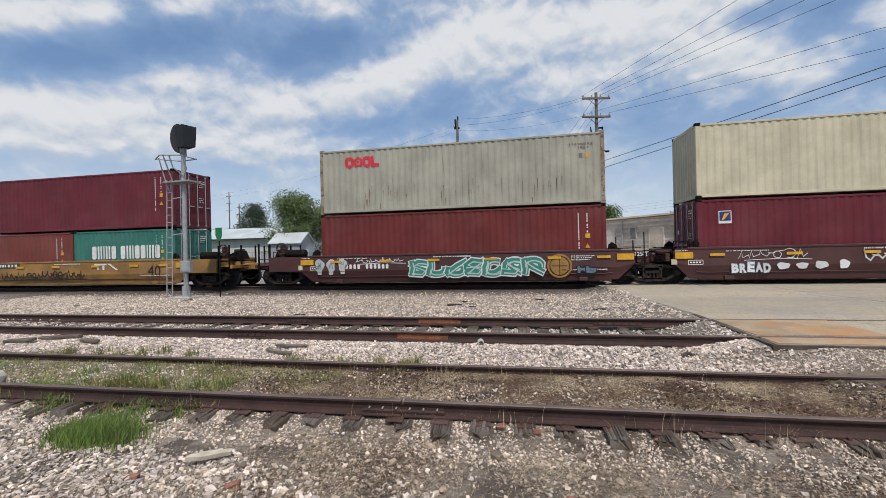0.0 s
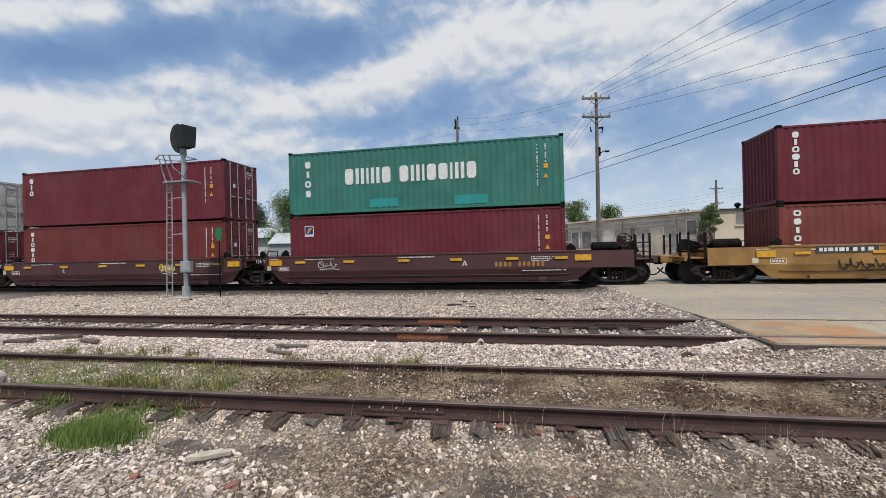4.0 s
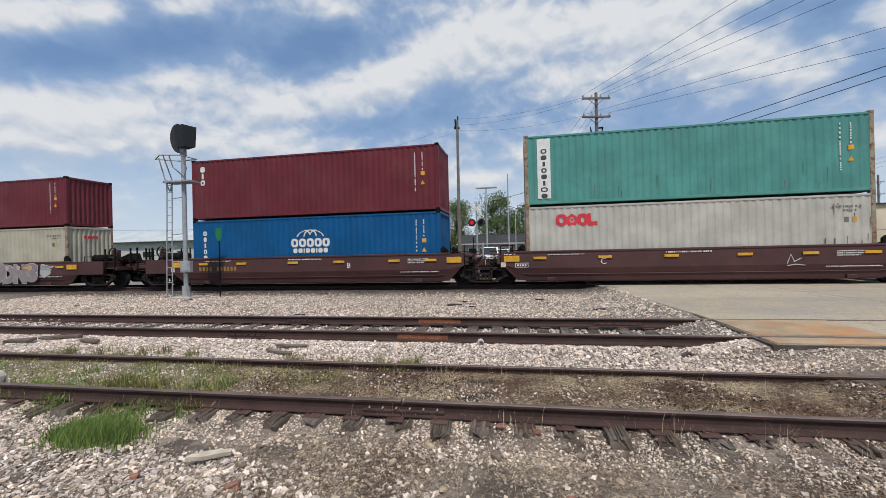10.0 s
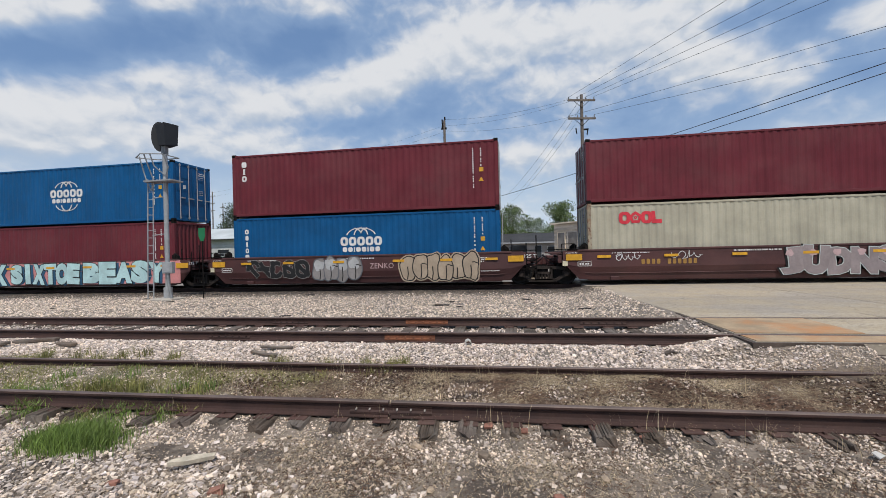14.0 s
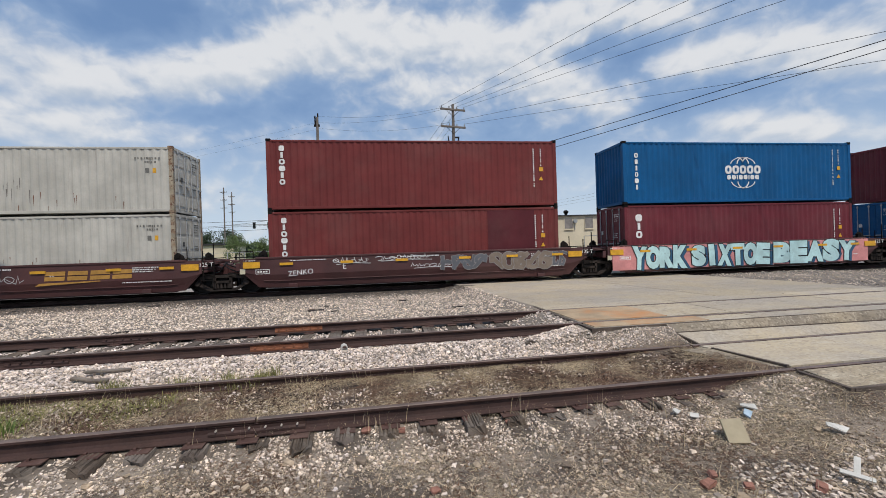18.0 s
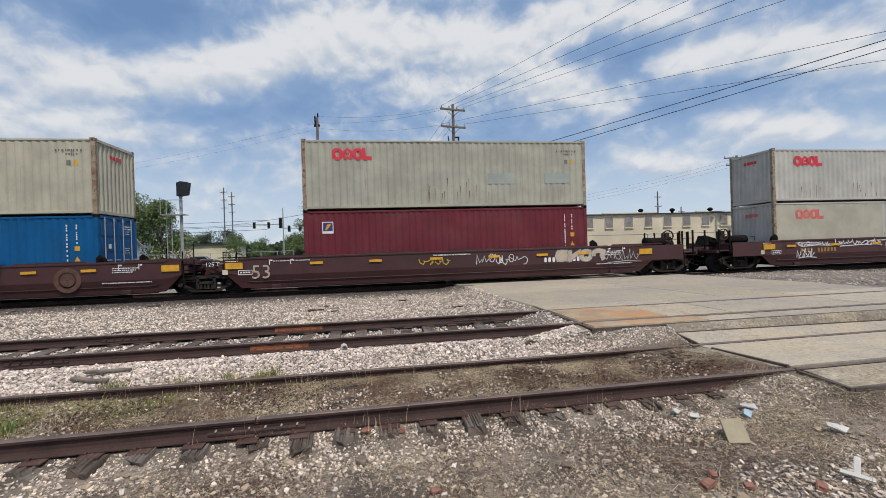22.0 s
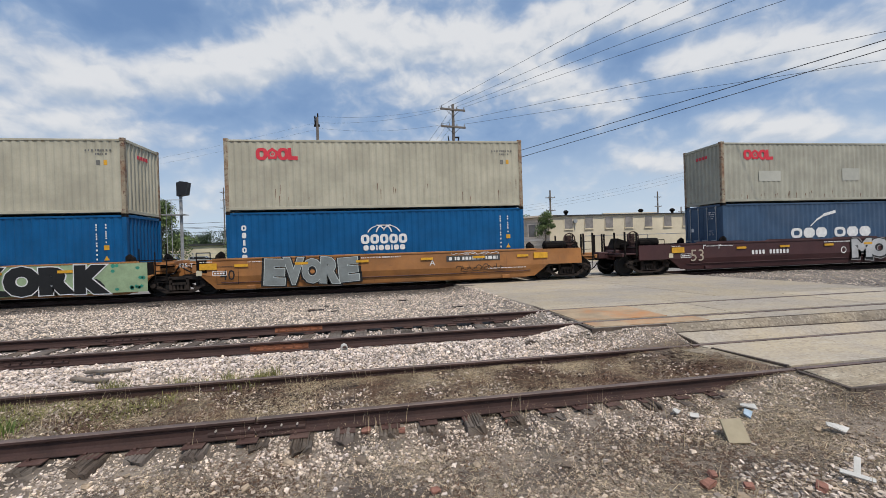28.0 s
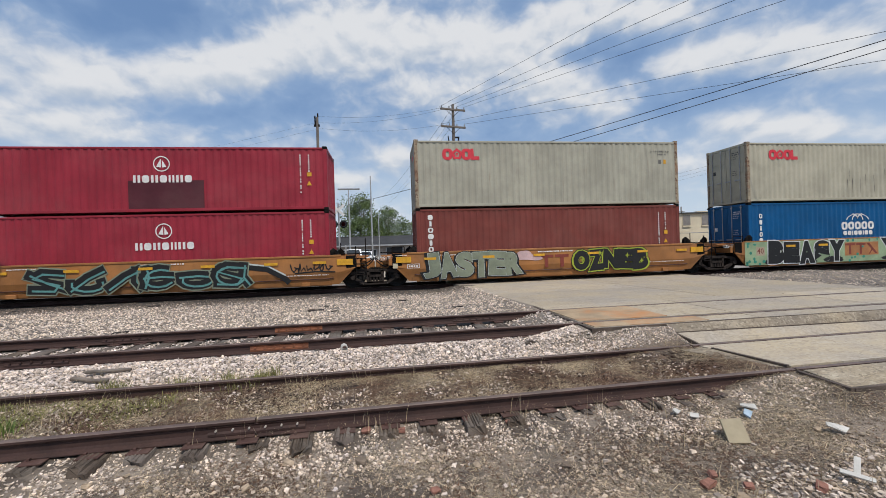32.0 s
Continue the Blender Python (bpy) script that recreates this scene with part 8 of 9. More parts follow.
for sx, z, k in ((-5.8, 7.8, 1.0), (-2.9, 7.75, 1.0), (-0.5, 8.2, 1.7), (1.2, 6.95, 1.0), (3.4, 7.0, 1.0)):
    h = part("signal_box", Shape().box(sx - 0.26 * k ** 0.5, sx + 0.26 * k ** 0.5, -0.2, 0.1, z - 0.66 * k, z + 0.66 * k, 0.04), BLACK, t, "black three-lamp signal box")
    for i in range(3):
        part("hood", Shape().ring(sx, z + 0.43 * k * (i - 1), 0.17 * k ** 0.5, 0.14 * k ** 0.5, -0.4, -0.2, 12), BLACK, h)


GLASS = glazing("tinted_glass")
RUBBER = surface("tyre_rubber", (0.02, 0.02, 0.02), 0.85, vary=0.2, scale=6, fine=40, bump=0.1)
CHROME = surface("bright_trim", (0.55, 0.55, 0.56), 0.25, 0.9, vary=0.1, bump=0)


def road_car(x, y, turn, paint, label, tall=1.75, length=4.7, pickup=False):
    t = thing("parked_car", label, "car", pose(x, y, -0.16, 0, 0, turn))
    L, w = length / 2, 0.92
    low = [(-L, 0.35), (-L + 0.05, 0.85), (-L + 0.25, 1.02), (L - 1.25, 1.08), (L - 0.2, 0.92), (L, 0.7), (L, 0.35)]
    part("body", Shape().prism(low, "y", -w, w), paint, t)
    rear = 0.2 if pickup else -L + 0.15
    cab = [(rear, 1.02), (rear + 0.25, tall - 0.04), (rear + 0.6, tall), (0.55, tall), (1.15, 1.06)]
    part("roof_cabin", Shape().prism([(a, b) if b < 1.2 else (a, b) for a, b in cab], "y", -w + 0.12, w - 0.12), paint, t)
    part("windscreen", Shape().add([(1.17, -0.7, 1.1), (1.17, 0.7, 1.1), (0.62, 0.62, tall - 0.06), (0.62, -0.62, tall - 0.06), (1.13, -0.7, 1.1), (1.13, 0.7, 1.1), (0.58, 0.62, tall - 0.06), (0.58, -0.62, tall - 0.06)], [(0, 1, 2, 3), (7, 6, 5, 4), (0, 4, 5, 1), (1, 5, 6, 2), (2, 6, 7, 3), (3, 7, 4, 0)]), GLASS, t)
    for sd in (-1, 1):
        y0, y1 = sorted((sd * (w - 0.125), sd * (w - 0.105)))
        part("side_window", Shape().prism([(rear + 0.35, 1.12), (rear + 0.5, tall - 0.12), (0.5, tall - 0.1), (0.98, 1.12)], "y", y0, y1), GLASS, t)
        part("headlight", Shape().box(L - 0.06, L + 0.01, min(sd * 0.55, sd * 0.86), max(sd * 0.55, sd * 0.86), 0.68, 0.84, 0.02), CHROME, t, "clear headlight")
        for wx in (-L + 0.85, L - 0.85):
            wl = part("wheel", Shape().rod((wx, sd * (w - 0.2), 0.34), (wx, sd * (w + 0.01), 0.34), 0.34, 18), RUBBER, t)
            part("rim", Shape().rod((wx, sd * (w + 0.0), 0.34), (wx, sd * (w + 0.02), 0.34), 0.2, 14), GALV, wl)
    part("bumper", Shape().box(L - 0.02, L + 0.08, -0.85, 0.85, 0.38, 0.58, 0.03), paint, t)
    part("grille", Shape().box(L - 0.01, L + 0.02, -0.5, 0.5, 0.62, 0.84), BLACK, t)


CAR_WHITE = surface("white_car_paint", (0.7, 0.7, 0.7), 0.3, vary=0.05, scale=2, fine=20, bump=0)
CAR_DARK = surface("dark_car_paint", (0.02, 0.022, 0.025), 0.3, vary=0.05, scale=2, fine=20, bump=0)
CAR_SILVER = surface("silver_car_paint", (0.35, 0.36, 0.37), 0.3, 0.3, vary=0.05, scale=2, fine=20, bump=0)
road_car(-3.2, 42, -80, CAR_WHITE, "white sport utility vehicle waiting at the crossing", 1.85)
road_car(-6.6, 40, -96, CAR_DARK, "dark pickup truck waiting at the crossing", 1.85, 5.2, True)
road_car(-2.4, 51, -80, CAR_WHITE, "white car waiting behind others", 1.6)
road_car(-33, 80, 8, CAR_SILVER, "silver car on the far street", 1.6)
road_car(-39, 82, 5, CAR_WHITE, "white car on the far street", 1.6)


# ---- buildings ----
SIDING_WHITE = surface("white_siding", (0.52, 0.52, 0.51), 0.6, vary=0.12, scale=0.5, fine=12, bump=0.1)
ROOF_PALE = surface("pale_metal_roof", (0.50, 0.53, 0.53), 0.5, 0.1, vary=0.14, scale=0.4, fine=10, bump=0.1)
CREAM_WALL = surface("cream_wall", (0.62, 0.54, 0.395), 0.8, vary=0.14, scale=0.35, fine=10, bump=0.15, streak=0.2, streak_colour=(0.3, 0.24, 0.17))
PLANK_GREY = surface("peeling_plank", (0.64, 0.585, 0.52), 0.85, vary=0.3, grain=0.35, scale=0.6, fine=14, bump=0.3, streak=0.2, streak_colour=(0.14, 0.12, 0.1), random_by="object", spread=0.22)
WINDOW_DARK = surface("boarded_window", (0.22, 0.20, 0.185), 0.7, vary=0.3, scale=1.5, fine=20, bump=0.1)
DARK_ROOF = surface("dark_roof", (0.036, 0.036, 0.039), 0.8, vary=0.25, scale=0.6, fine=14, bump=0.2)
GREY_WALL = surface("grey_metal_wall", (0.33, 0.34, 0.36), 0.6, vary=0.15, scale=0.6, fine=14, bump=0.1)

# long white building with a shallow roof
t = thing("long_building", "long low white building with a pale metal roof", "building", pose(-50, 60, -0.3))
part("wall", Shape().box(-30, 14.2, 0, 9, 0, 4.35), SIDING_WHITE, t)
part("roof", Shape().prism([(-0.6, 4.35), (4.5, 6.3), (9.6, 4.35), (9.6, 4.5), (4.5, 6.45), (-0.6, 4.5)], "x", -30.5, 14.8), ROOF_PALE, t)
part("gutter", Shape().box(-30.5, 14.8, -0.72, -0.6, 4.25, 4.42), DARK_ROOF, t)
for x in (-22, -15, -8, 3):
    w = part("window", Shape().box(x, x + 2.2, -0.06, 0.02, 1.6, 2.8), SIDING_WHITE, t)
    part("pane", Shape().box(x + 0.1, x + 2.1, -0.08, -0.06, 1.7, 2.7), GLASS, w)
part("door", Shape().box(8, 9.2, -0.06, 0.02, 0, 2.2), GREY_WALL, t)
# small metal shed
t = thing("shed", "small grey metal shed with a pale gabled roof", "shed", pose(-28.2, 45, -0.3))
part("wall", Shape().box(-2.0, 2.0, 0, 3.2, 0, 3.1), GREY_WALL, t)
part("gable", Shape().prism([(0, 3.1), (3.2, 3.1), (1.6, 4.25)], "x", 1.96, 2.0).prism([(0, 3.1), (3.2, 3.1), (1.6, 4.25)], "x", -2.0, -1.96), GREY_WALL, t)
part("roof", Shape().prism([(-0.25, 3.0), (1.6, 4.3), (3.45, 3.0), (3.45, 3.1), (1.6, 4.42), (-0.25, 3.1)], "x", -2.2, 2.25), ROOF_PALE, t)
part("door", Shape().box(2.0, 2.05, 0.8, 2.0, 0, 2.3), SIDING_WHITE, t)
# yard fence
t = thing("fence", "thin galvanised yard fence on posts", "fence", pose(0, 0, -0.3))
for i in range(24):
    part("post", upright(Shape(), -46 + i * 1.6, 43.5, 0, 2.1, 0.04, 6), GALV, t)
for z in (0.4, 1.25, 2.05):
    part("wire", Shape().rod((-46, 43.5, z), (-9.2, 43.5, z), 0.022, 5), GALV, t)

# weathered plank building, seen along its side, and the cream building beyond its corner
t = thing("plank_building", "long weathered plank building with peeling grey-white paint", "building", pose(16.95, 40.0, -0.3))
gx, gy = 6.06 - 16.95, 55 - 40
length = math.hypot(gx, gy)
turn = math.atan2(gy, gx)
PB = Matrix.Rotation(turn, 4, "Z")


def on_side(name, s, mat, parent, label=""):
    """A piece in the side wall's own space: x along the wall, y towards the yard behind it."""
    ob = part(name, s, mat, parent, label)
    ob.matrix_basis = PB
    return ob


on_side("wall", Shape().box(0.05, length, -6.0, -0.08, 0, 4.7), PLANK_GREY, t)
on_side("roof", Shape().box(-0.3, length + 0.4, -6.2, 0.35, 4.75, 4.92), PLANK_GREY, t, "pale flat roof edge")
for i in range(17):
    z = 0.55 + i * 0.245
    on_side("plank", Shape().box(0, length, -0.08, 0.0 + 0.02 * (i % 2), z, z + 0.225), PLANK_GREY, t)
on_side("plinth", Shape().box(0, length, -0.08, 0.06, 0, 0.53), CONCRETE_PLAIN, t)
for x, w, z0, z1 in ((1.6, 0.9, 2.7, 4.0), (5.0, 1.5, 0.6, 3.5), (8.2, 0.7, 2.5, 3.7), (11.0, 1.6, 0.6, 3.6), (14.5, 1.5, 1.6, 3.6), (16.6, 1.2, 1.6, 3.6)):
    d = on_side("door" if z0 < 1 else "window", Shape().box(x, x + w, -0.05, 0.05, z0, z1), WINDOW_DARK if z0 > 1 else PLANK_GREY, t)
    on_side("frame", Shape().box(x - 0.12, x, -0.05, 0.09, z0, z1 + 0.12).box(x + w, x + w + 0.12, -0.05, 0.09, z0, z1 + 0.12).box(x, x + w, -0.05, 0.09, z1, z1 + 0.12), PLANK_GREY, t)
for x in (3.6, 9.9, 13.4):
    on_side("downpipe", Shape().rod((x, 0.12, 0.3), (x, 0.12, 4.5), 0.06, 8), GALV, t)

t = thing("cream_building", "long cream-painted flat-roofed building with small boarded windows", "building", pose(17.0, 40.1, -0.3))
part("wall", Shape().box(0.0, 34.0, 0.0, 7.0, 0, 4.75), CREAM_WALL, t)
part("roof", Shape().box(-0.15, 34.2, -0.2, 7.2, 4.75, 4.86), DARK_ROOF, t, "dark flat roof edge")
for i in range(13):
    x = 1.65 + i * 2.27
    w = part("window", Shape().box(x - 0.06, x + 0.92, -0.05, 0.02, 3.38, 4.62), CREAM_WALL, t)
    part("pane", Shape().box(x, x + 0.86, -0.07, -0.05, 3.45, 4.56), WINDOW_DARK, w)
    part("sill", Shape().box(x - 0.08, x + 0.94, -0.12, -0.05, 3.3, 3.38), CREAM_WALL, w)
for x, w in ((6.0, 6.2), (17.0, 3.4), (23.0, 4.0)):
    part("parapet", Shape().box(x, x + w, -0.03, 0.3, 4.75, 4.98), CREAM_WALL, t, "raised cream parapet")
for x in (2.3, 11.0, 14.8, 19.5):
    part("roof_vent", Shape().rod((x, 1.0, 4.8), (x, 1.0, 5.15), 0.14, 12).rod((x, 1.0, 5.1), (x, 1.0, 5.28), 0.2, 12, 0.3).rod((x, 1.0, 5.28), (x, 1.0, 5.45), 0.3, 12, 0.12), STEEL_DARK, t, "dark mushroom roof vent")
part("wall_lamp", Shape().rod((2.75, -0.3, 4.2), (2.75, -0.05, 4.2), 0.2, 12).rod((2.75, -0.1, 4.2), (2.75, -0.1, 3.3), 0.04, 6), GALV, t)
part("red_panel", Shape().box(23.4, 24.6, -0.06, 0.0, 0.5, 4.7), PAINT["maroon"], t, "dull red wall panel")
part("pipe_rail", Shape().rod((3, -1.5, 2.6), (20, -1.5, 2.6), 0.035, 6).rod((3, -1.5, 0), (3, -1.5, 2.6), 0.04, 6).rod((10, -1.5, 0), (10, -1.5, 2.6), 0.04, 6).rod((20, -1.5, 0), (20, -1.5, 2.6), 0.04, 6), GALV_DARK, t)
# low dark building under the trees
t = thing("low_building", "long low dark-roofed building under trees", "building", pose(2, 68, -0.3))
part("wall", Shape().box(-12, 7, 0, 8, 0, 2.6), surface("dull_block_wall", (0.34, 0.31, 0.285), 0.85, vary=0.2, scale=0.5, fine=12, bump=0.1, streak=0.3, streak_colour=(0.2, 0.17, 0.15)), t)
for x, w, z0, z1 in ((-10.6, 1.6, 0.9, 1.9), (-7.4, 1.0, 0, 2.1), (-5.2, 1.8, 0.9, 1.9), (-1.6, 2.6, 0, 2.2), (2.4, 1.0, 0, 2.1), (4.4, 1.6, 0.9, 1.9)):
    f = part("window" if z0 else "door", Shape().box(x - 0.1, x + w + 0.1, -0.05, 0.02, z0 - (0.1 if z0 else 0), z1 + 0.1), SIDING_WHITE if z0 else GREY_WALL, t)
    part("pane", Shape().box(x, x + w, -0.07, -0.05, z0 + 0.02, z1), GLASS, f)
part("fascia", Shape().box(-12.6, 7.6, -0.86, -0.8, 2.5, 2.72), GREY_WALL, t)
part("roof", Shape().prism([(-0.8, 2.6), (4, 4.1), (8.8, 2.6), (8.8, 2.75), (4, 4.3), (-0.8, 2.75)], "x", -12.6, 7.6), DARK_ROOF, t)
t = thing("low_building", "far low tan commercial building", "building", pose(-62, 105, -0.3))
part("wall", Shape().box(-6, 26, 0, 8, 0, 4.2), CREAM_WALL, t)
part("roof", Shape().box(-6.3, 26.3, -0.4, 8.3, 4.2, 4.6), DARK_ROOF, t)


# ---- trees ----
def tree(x, y, h, w, leaf, label, seed, low=0.25, count=2600, size=0.34, lobes=16, trunk=0.22):
    """A tapered trunk with limbs, and a crown of many small leaf sprays round uneven lobes, with gaps."""
    r = np.random.default_rng(seed)
    t = thing("tree", label, "tree", pose(x, y, -0.3), "trees")
    s = Shape()
    s.rod((0, 0, 0), (0.1, 0, h * 0.42), trunk, 9, trunk * 0.7)
    s.rod((0.1, 0, h * 0.42), (0.0, 0.1, h * 0.8), trunk * 0.7, 8, trunk * 0.2)
    part("trunk", s, BARK, t)
    centres = []
    for i in range(lobes * 2):
        a, q = r.uniform(0, 6.283), r.uniform(0, 1)
        zz = h * (low + 0.12 + (0.80 - low) * q)
        rad = w * 0.5 * (1 - 0.8 * abs(q - 0.3)) * r.uniform(0.15, 0.9)
        centres.append((rad * np.cos(a), rad * np.sin(a), zz, w * r.uniform(0.11, 0.24)))
    centres.append((0, 0, h * 0.86, w * 0.18))
    for cx, cy, cz, cr in centres[:9]:
        part("limb", Shape().rod((0.05, 0, h * 0.3 + cz * 0.12), (cx * 0.8, cy * 0.8, cz), trunk * 0.35, 6, trunk * 0.1), BARK, t)
    pts = []
    for cx, cy, cz, cr in centres:
        n = 21 * count // (10 * len(centres))
        d = r.normal(size=(n, 3))
        d /= np.linalg.norm(d, axis=1)[:, None]
        rr = cr * (0.3 + 0.8 * r.random(n) ** 0.7)[:, None]
        pts.append(np.array([cx, cy, cz]) + d * rr * np.array([1, 1, 0.8]))
    p = np.concatenate(pts)
    n = len(p)
    sz = size * 0.66 * r.uniform(0.5, 1.3, n)[:, None]
    u = r.normal(size=(n, 3))
    u /= np.linalg.norm(u, axis=1)[:, None]
    v = np.cross(u, r.normal(size=(n, 3)))
    v /= np.linalg.norm(v, axis=1)[:, None]
    q = np.stack([p - u * sz * 0.55, p + v * sz * 0.38, p + u * sz * 0.55 - np.array([0, 0, 1]) * sz * 0.15, p - v * sz * 0.38], 1).reshape(-1, 3)
    part("crown", quick_mesh("crown", q, np.arange(4 * n).reshape(-1, 4), leaf), None, t, "uneven leafy crown")


for x, y, h, w, seed in ((4.0, 86, 4.6, 7, 71), (8.2, 85, 3.9, 6, 72), (13.0, 85, 4.8, 7, 73), (18.5, 85, 4.4, 7, 74), (23.0, 86, 5.0, 7, 75)):
    tree(x, y, h, w, LEAF, "low bushy green tree behind a dark roof", seed, low=-0.1, count=2600, size=0.3, lobes=10, trunk=0.1)
PINE, OAK = "dark rounded evergreen tree", "green leafy tree with an uneven crown"
for x, y, h, w, leaf, label, seed, kw in (
        (-29.4, 50, 10.0, 9.0, LEAF, OAK, 1, dict(low=0.08, count=11200, size=0.27, lobes=18)), (-27.0, 54, 9.2, 6.5, LEAF, OAK, 2, dict(low=0.1, count=3200)),
        (-57.5, 80, 13.4, 8.5, LEAF_DARK, PINE, 3, dict(low=0.3, count=5760, size=0.34)), (-46.5, 80, 13.6, 9.0, LEAF_DARK, PINE, 4, dict(low=0.3, count=5760, size=0.34)), (-51.5, 84, 12.5, 8.5, LEAF_DARK, PINE, 5, dict(low=0.25, count=5120, size=0.34)),
        (-41.5, 82, 12.0, 8.0, LEAF_DARK, PINE, 6, dict(low=0.2, count=5120, size=0.34)), (-106, 70, 16, 13, LEAF_DARK, "large dark green tree", 11, dict(low=0.1, count=5760, size=0.40)),
        (-11.7, 75, 10.9, 8.5, LEAF, OAK, 12, dict(low=0.15, count=5440, size=0.34)), (-4.2, 75, 11.8, 9.0, LEAF, OAK, 13, dict(low=0.08, count=6080, size=0.34)), (1.0, 77, 9.8, 8, LEAF, OAK, 14, dict(low=0.05, count=4800, size=0.34)),
        (10, 80, 10.2, 8.5, LEAF, OAK, 15, dict(low=0.02, count=5440, size=0.34)), (16.0, 80, 9.4, 7.0, LEAF, OAK, 16, dict(low=0.02, count=4480, size=0.34)), (5.0, 82, 7.5, 8.5, LEAF, OAK, 17, dict(low=0.0, count=4160, size=0.34)), (-1.5, 83, 8.0, 9, LEAF, OAK, 22, dict(low=0.0, count=4160, size=0.34)),
        (-60, 132, 9.4, 11, LEAF_DARK, "large dark green tree", 41, dict(low=0.0, count=3520, size=0.48)), (-53, 130, 8.8, 10, LEAF_DARK, "large dark green tree", 42, dict(low=0.0, count=3520, size=0.48)), (-47, 133, 9.4, 10, LEAF_DARK, "large dark green tree", 43, dict(low=0.0, count=3520, size=0.48)), (-21, 100, 6.2, 8, LEAF, OAK, 44, dict(low=0.0, count=3520, size=0.34)), (-15, 98, 6.6, 8, LEAF, OAK, 45, dict(low=0.0, count=3520, size=0.34)),
        (25, 72, 7.8, 4.5, LEAF, OAK, 18, dict(low=0.3, count=1000, size=0.36)), (-30, 88, 6.0, 6, LEAF, OAK, 19, dict(low=0.1, count=2400, size=0.29)), (-24, 86, 5.0, 5, LEAF, OAK, 20, dict(low=0.1, count=2080, size=0.29)), (-17, 84, 4.6, 5, LEAF, OAK, 21, dict(low=0.1, count=2080, size=0.29))):
    tree(x, y, h, w, leaf, label, seed, **kw)
tree(16.2, 39.4, 5.7, 2.0, LEAF, "climbing green bush at a building's corner", 30, low=0.35, count=3520, size=0.14, lobes=14, trunk=0.04)


def far_woods():
    r = np.random.default_rng(40)
    n = 15000
    a = r.uniform(-1.25, 1.2, n)
    d = r.uniform(190, 240, n)
    top = 5.5 + 2.5 * np.sin(a * 23) + 1.5 * np.sin(a * 61 + 1)
    p = np.stack([d * np.sin(a), d * np.cos(a), r.random(n) ** 0.7 * top - 0.3], 1)
    u = r.normal(size=(n, 3))
    u /= np.linalg.norm(u, axis=1)[:, None]
    v = np.cross(u, r.normal(size=(n, 3)))
    v /= np.linalg.norm(v, axis=1)[:, None]
    s = r.uniform(0.8, 2.0, n)[:, None]
    q = np.stack([p - u * s, p + v * s * 0.8, p + u * s, p - v * s * 0.8], 1).reshape(-1, 3)
    tagged(new("far_woods", quick_mesh("far_woods", q, np.arange(4 * n).reshape(-1, 4), LEAF_DARK)), "line of dark trees along the horizon", "woods", kind="stuff")


far_woods()

# ---- loose stone, grass and litter ----

def stone_base(kind):
    """Points and triangles of a rough pebble (20 faces), a broken stone (12) or a far one (8)."""
    if kind == 8:
        v = np.array([(1, 0, 0), (-1, 0, 0), (0, 1, 0), (0, -1, 0), (0, 0, 1), (0, 0, -1)], float)
        f = np.array([(0, 2, 4), (2, 1, 4), (1, 3, 4), (3, 0, 4), (2, 0, 5), (1, 2, 5), (3, 1, 5), (0, 3, 5)])
        return v, f
    if kind == 12:
        v = np.array(list(itertools.product((-0.62, 0.62), repeat=3)))
        q = [(0, 1, 3, 2), (4, 6, 7, 5), (0, 4, 5, 1), (2, 3, 7, 6), (0, 2, 6, 4), (1, 5, 7, 3)]
        return v, np.array([t for a, b, c, d in q for t in ((a, b, c), (a, c, d))])
    g = (1 + 5 ** 0.5) / 2
    v = np.array([(-1, g, 0), (1, g, 0), (-1, -g, 0), (1, -g, 0), (0, -1, g), (0, 1, g), (0, -1, -g), (0, 1, -g), (g, 0, -1), (g, 0, 1), (-g, 0, -1), (-g, 0, 1)], float)
    v /= np.linalg.norm(v[0])
    f = np.array([(0, 11, 5), (0, 5, 1), (0, 1, 7), (0, 7, 10), (0, 10, 11), (1, 5, 9), (5, 11, 4), (11, 10, 2), (10, 7, 6), (7, 1, 8), (3, 9, 4), (3, 4, 2), (3, 2, 6), (3, 6, 8), (3, 8, 9), (4, 9, 5), (2, 4, 11), (6, 2, 10), (8, 6, 7), (9, 8, 1)])
    return v, f


def strew(name, label, material, n, x0, x1, y0, y1, lo, hi, seed, kind=20, keep=None, up=0.4, lift=None):
    r = np.random.default_rng(seed)
    x, y = r.uniform(x0, x1, n), r.uniform(y0, y1, n)
    if keep is not None:
        k = keep(x, y, r)
        x, y = x[k], y[k]
    n = len(x)
    v, f = stone_base(kind)
    m = len(v)
    size = lo * (hi / lo) ** (r.random(n) ** 1.6) / 2
    p = v[None] * (1 + r.uniform(-0.38, 0.34, (n, m, 1)))
    if kind == 12:
        p = p + r.uniform(-0.3, 0.3, (n, m, 3))
    p = p * np.stack([r.uniform(0.8, 1.3, n), r.uniform(0.65, 1.0, n), r.uniform(0.45, 0.8, n)], 1)[:, None] * size[:, None, None]
    a, b = r.uniform(0, 6.283, n), r.uniform(-0.6, 0.6, n)
    ca, sa, cb, sb = np.cos(a)[:, None], np.sin(a)[:, None], np.cos(b)[:, None], np.sin(b)[:, None]
    px, pz = p[..., 0] * cb - p[..., 2] * sb, p[..., 0] * sb + p[..., 2] * cb
    qx, qy = px * ca - p[..., 1] * sa, px * sa + p[..., 1] * ca
    z = (ground_z(x, y) if lift is None else lift(x, y)) + size * up
    out = np.stack([qx + x[:, None], qy + y[:, None], pz + z[:, None]], -1).reshape(-1, 3)
    tris = (f[None] + (np.arange(n) * m)[:, None, None]).reshape(-1, 3)
    tagged(new(name, quick_mesh(name, out, tris, material)), label, "gravel", kind="stuff")


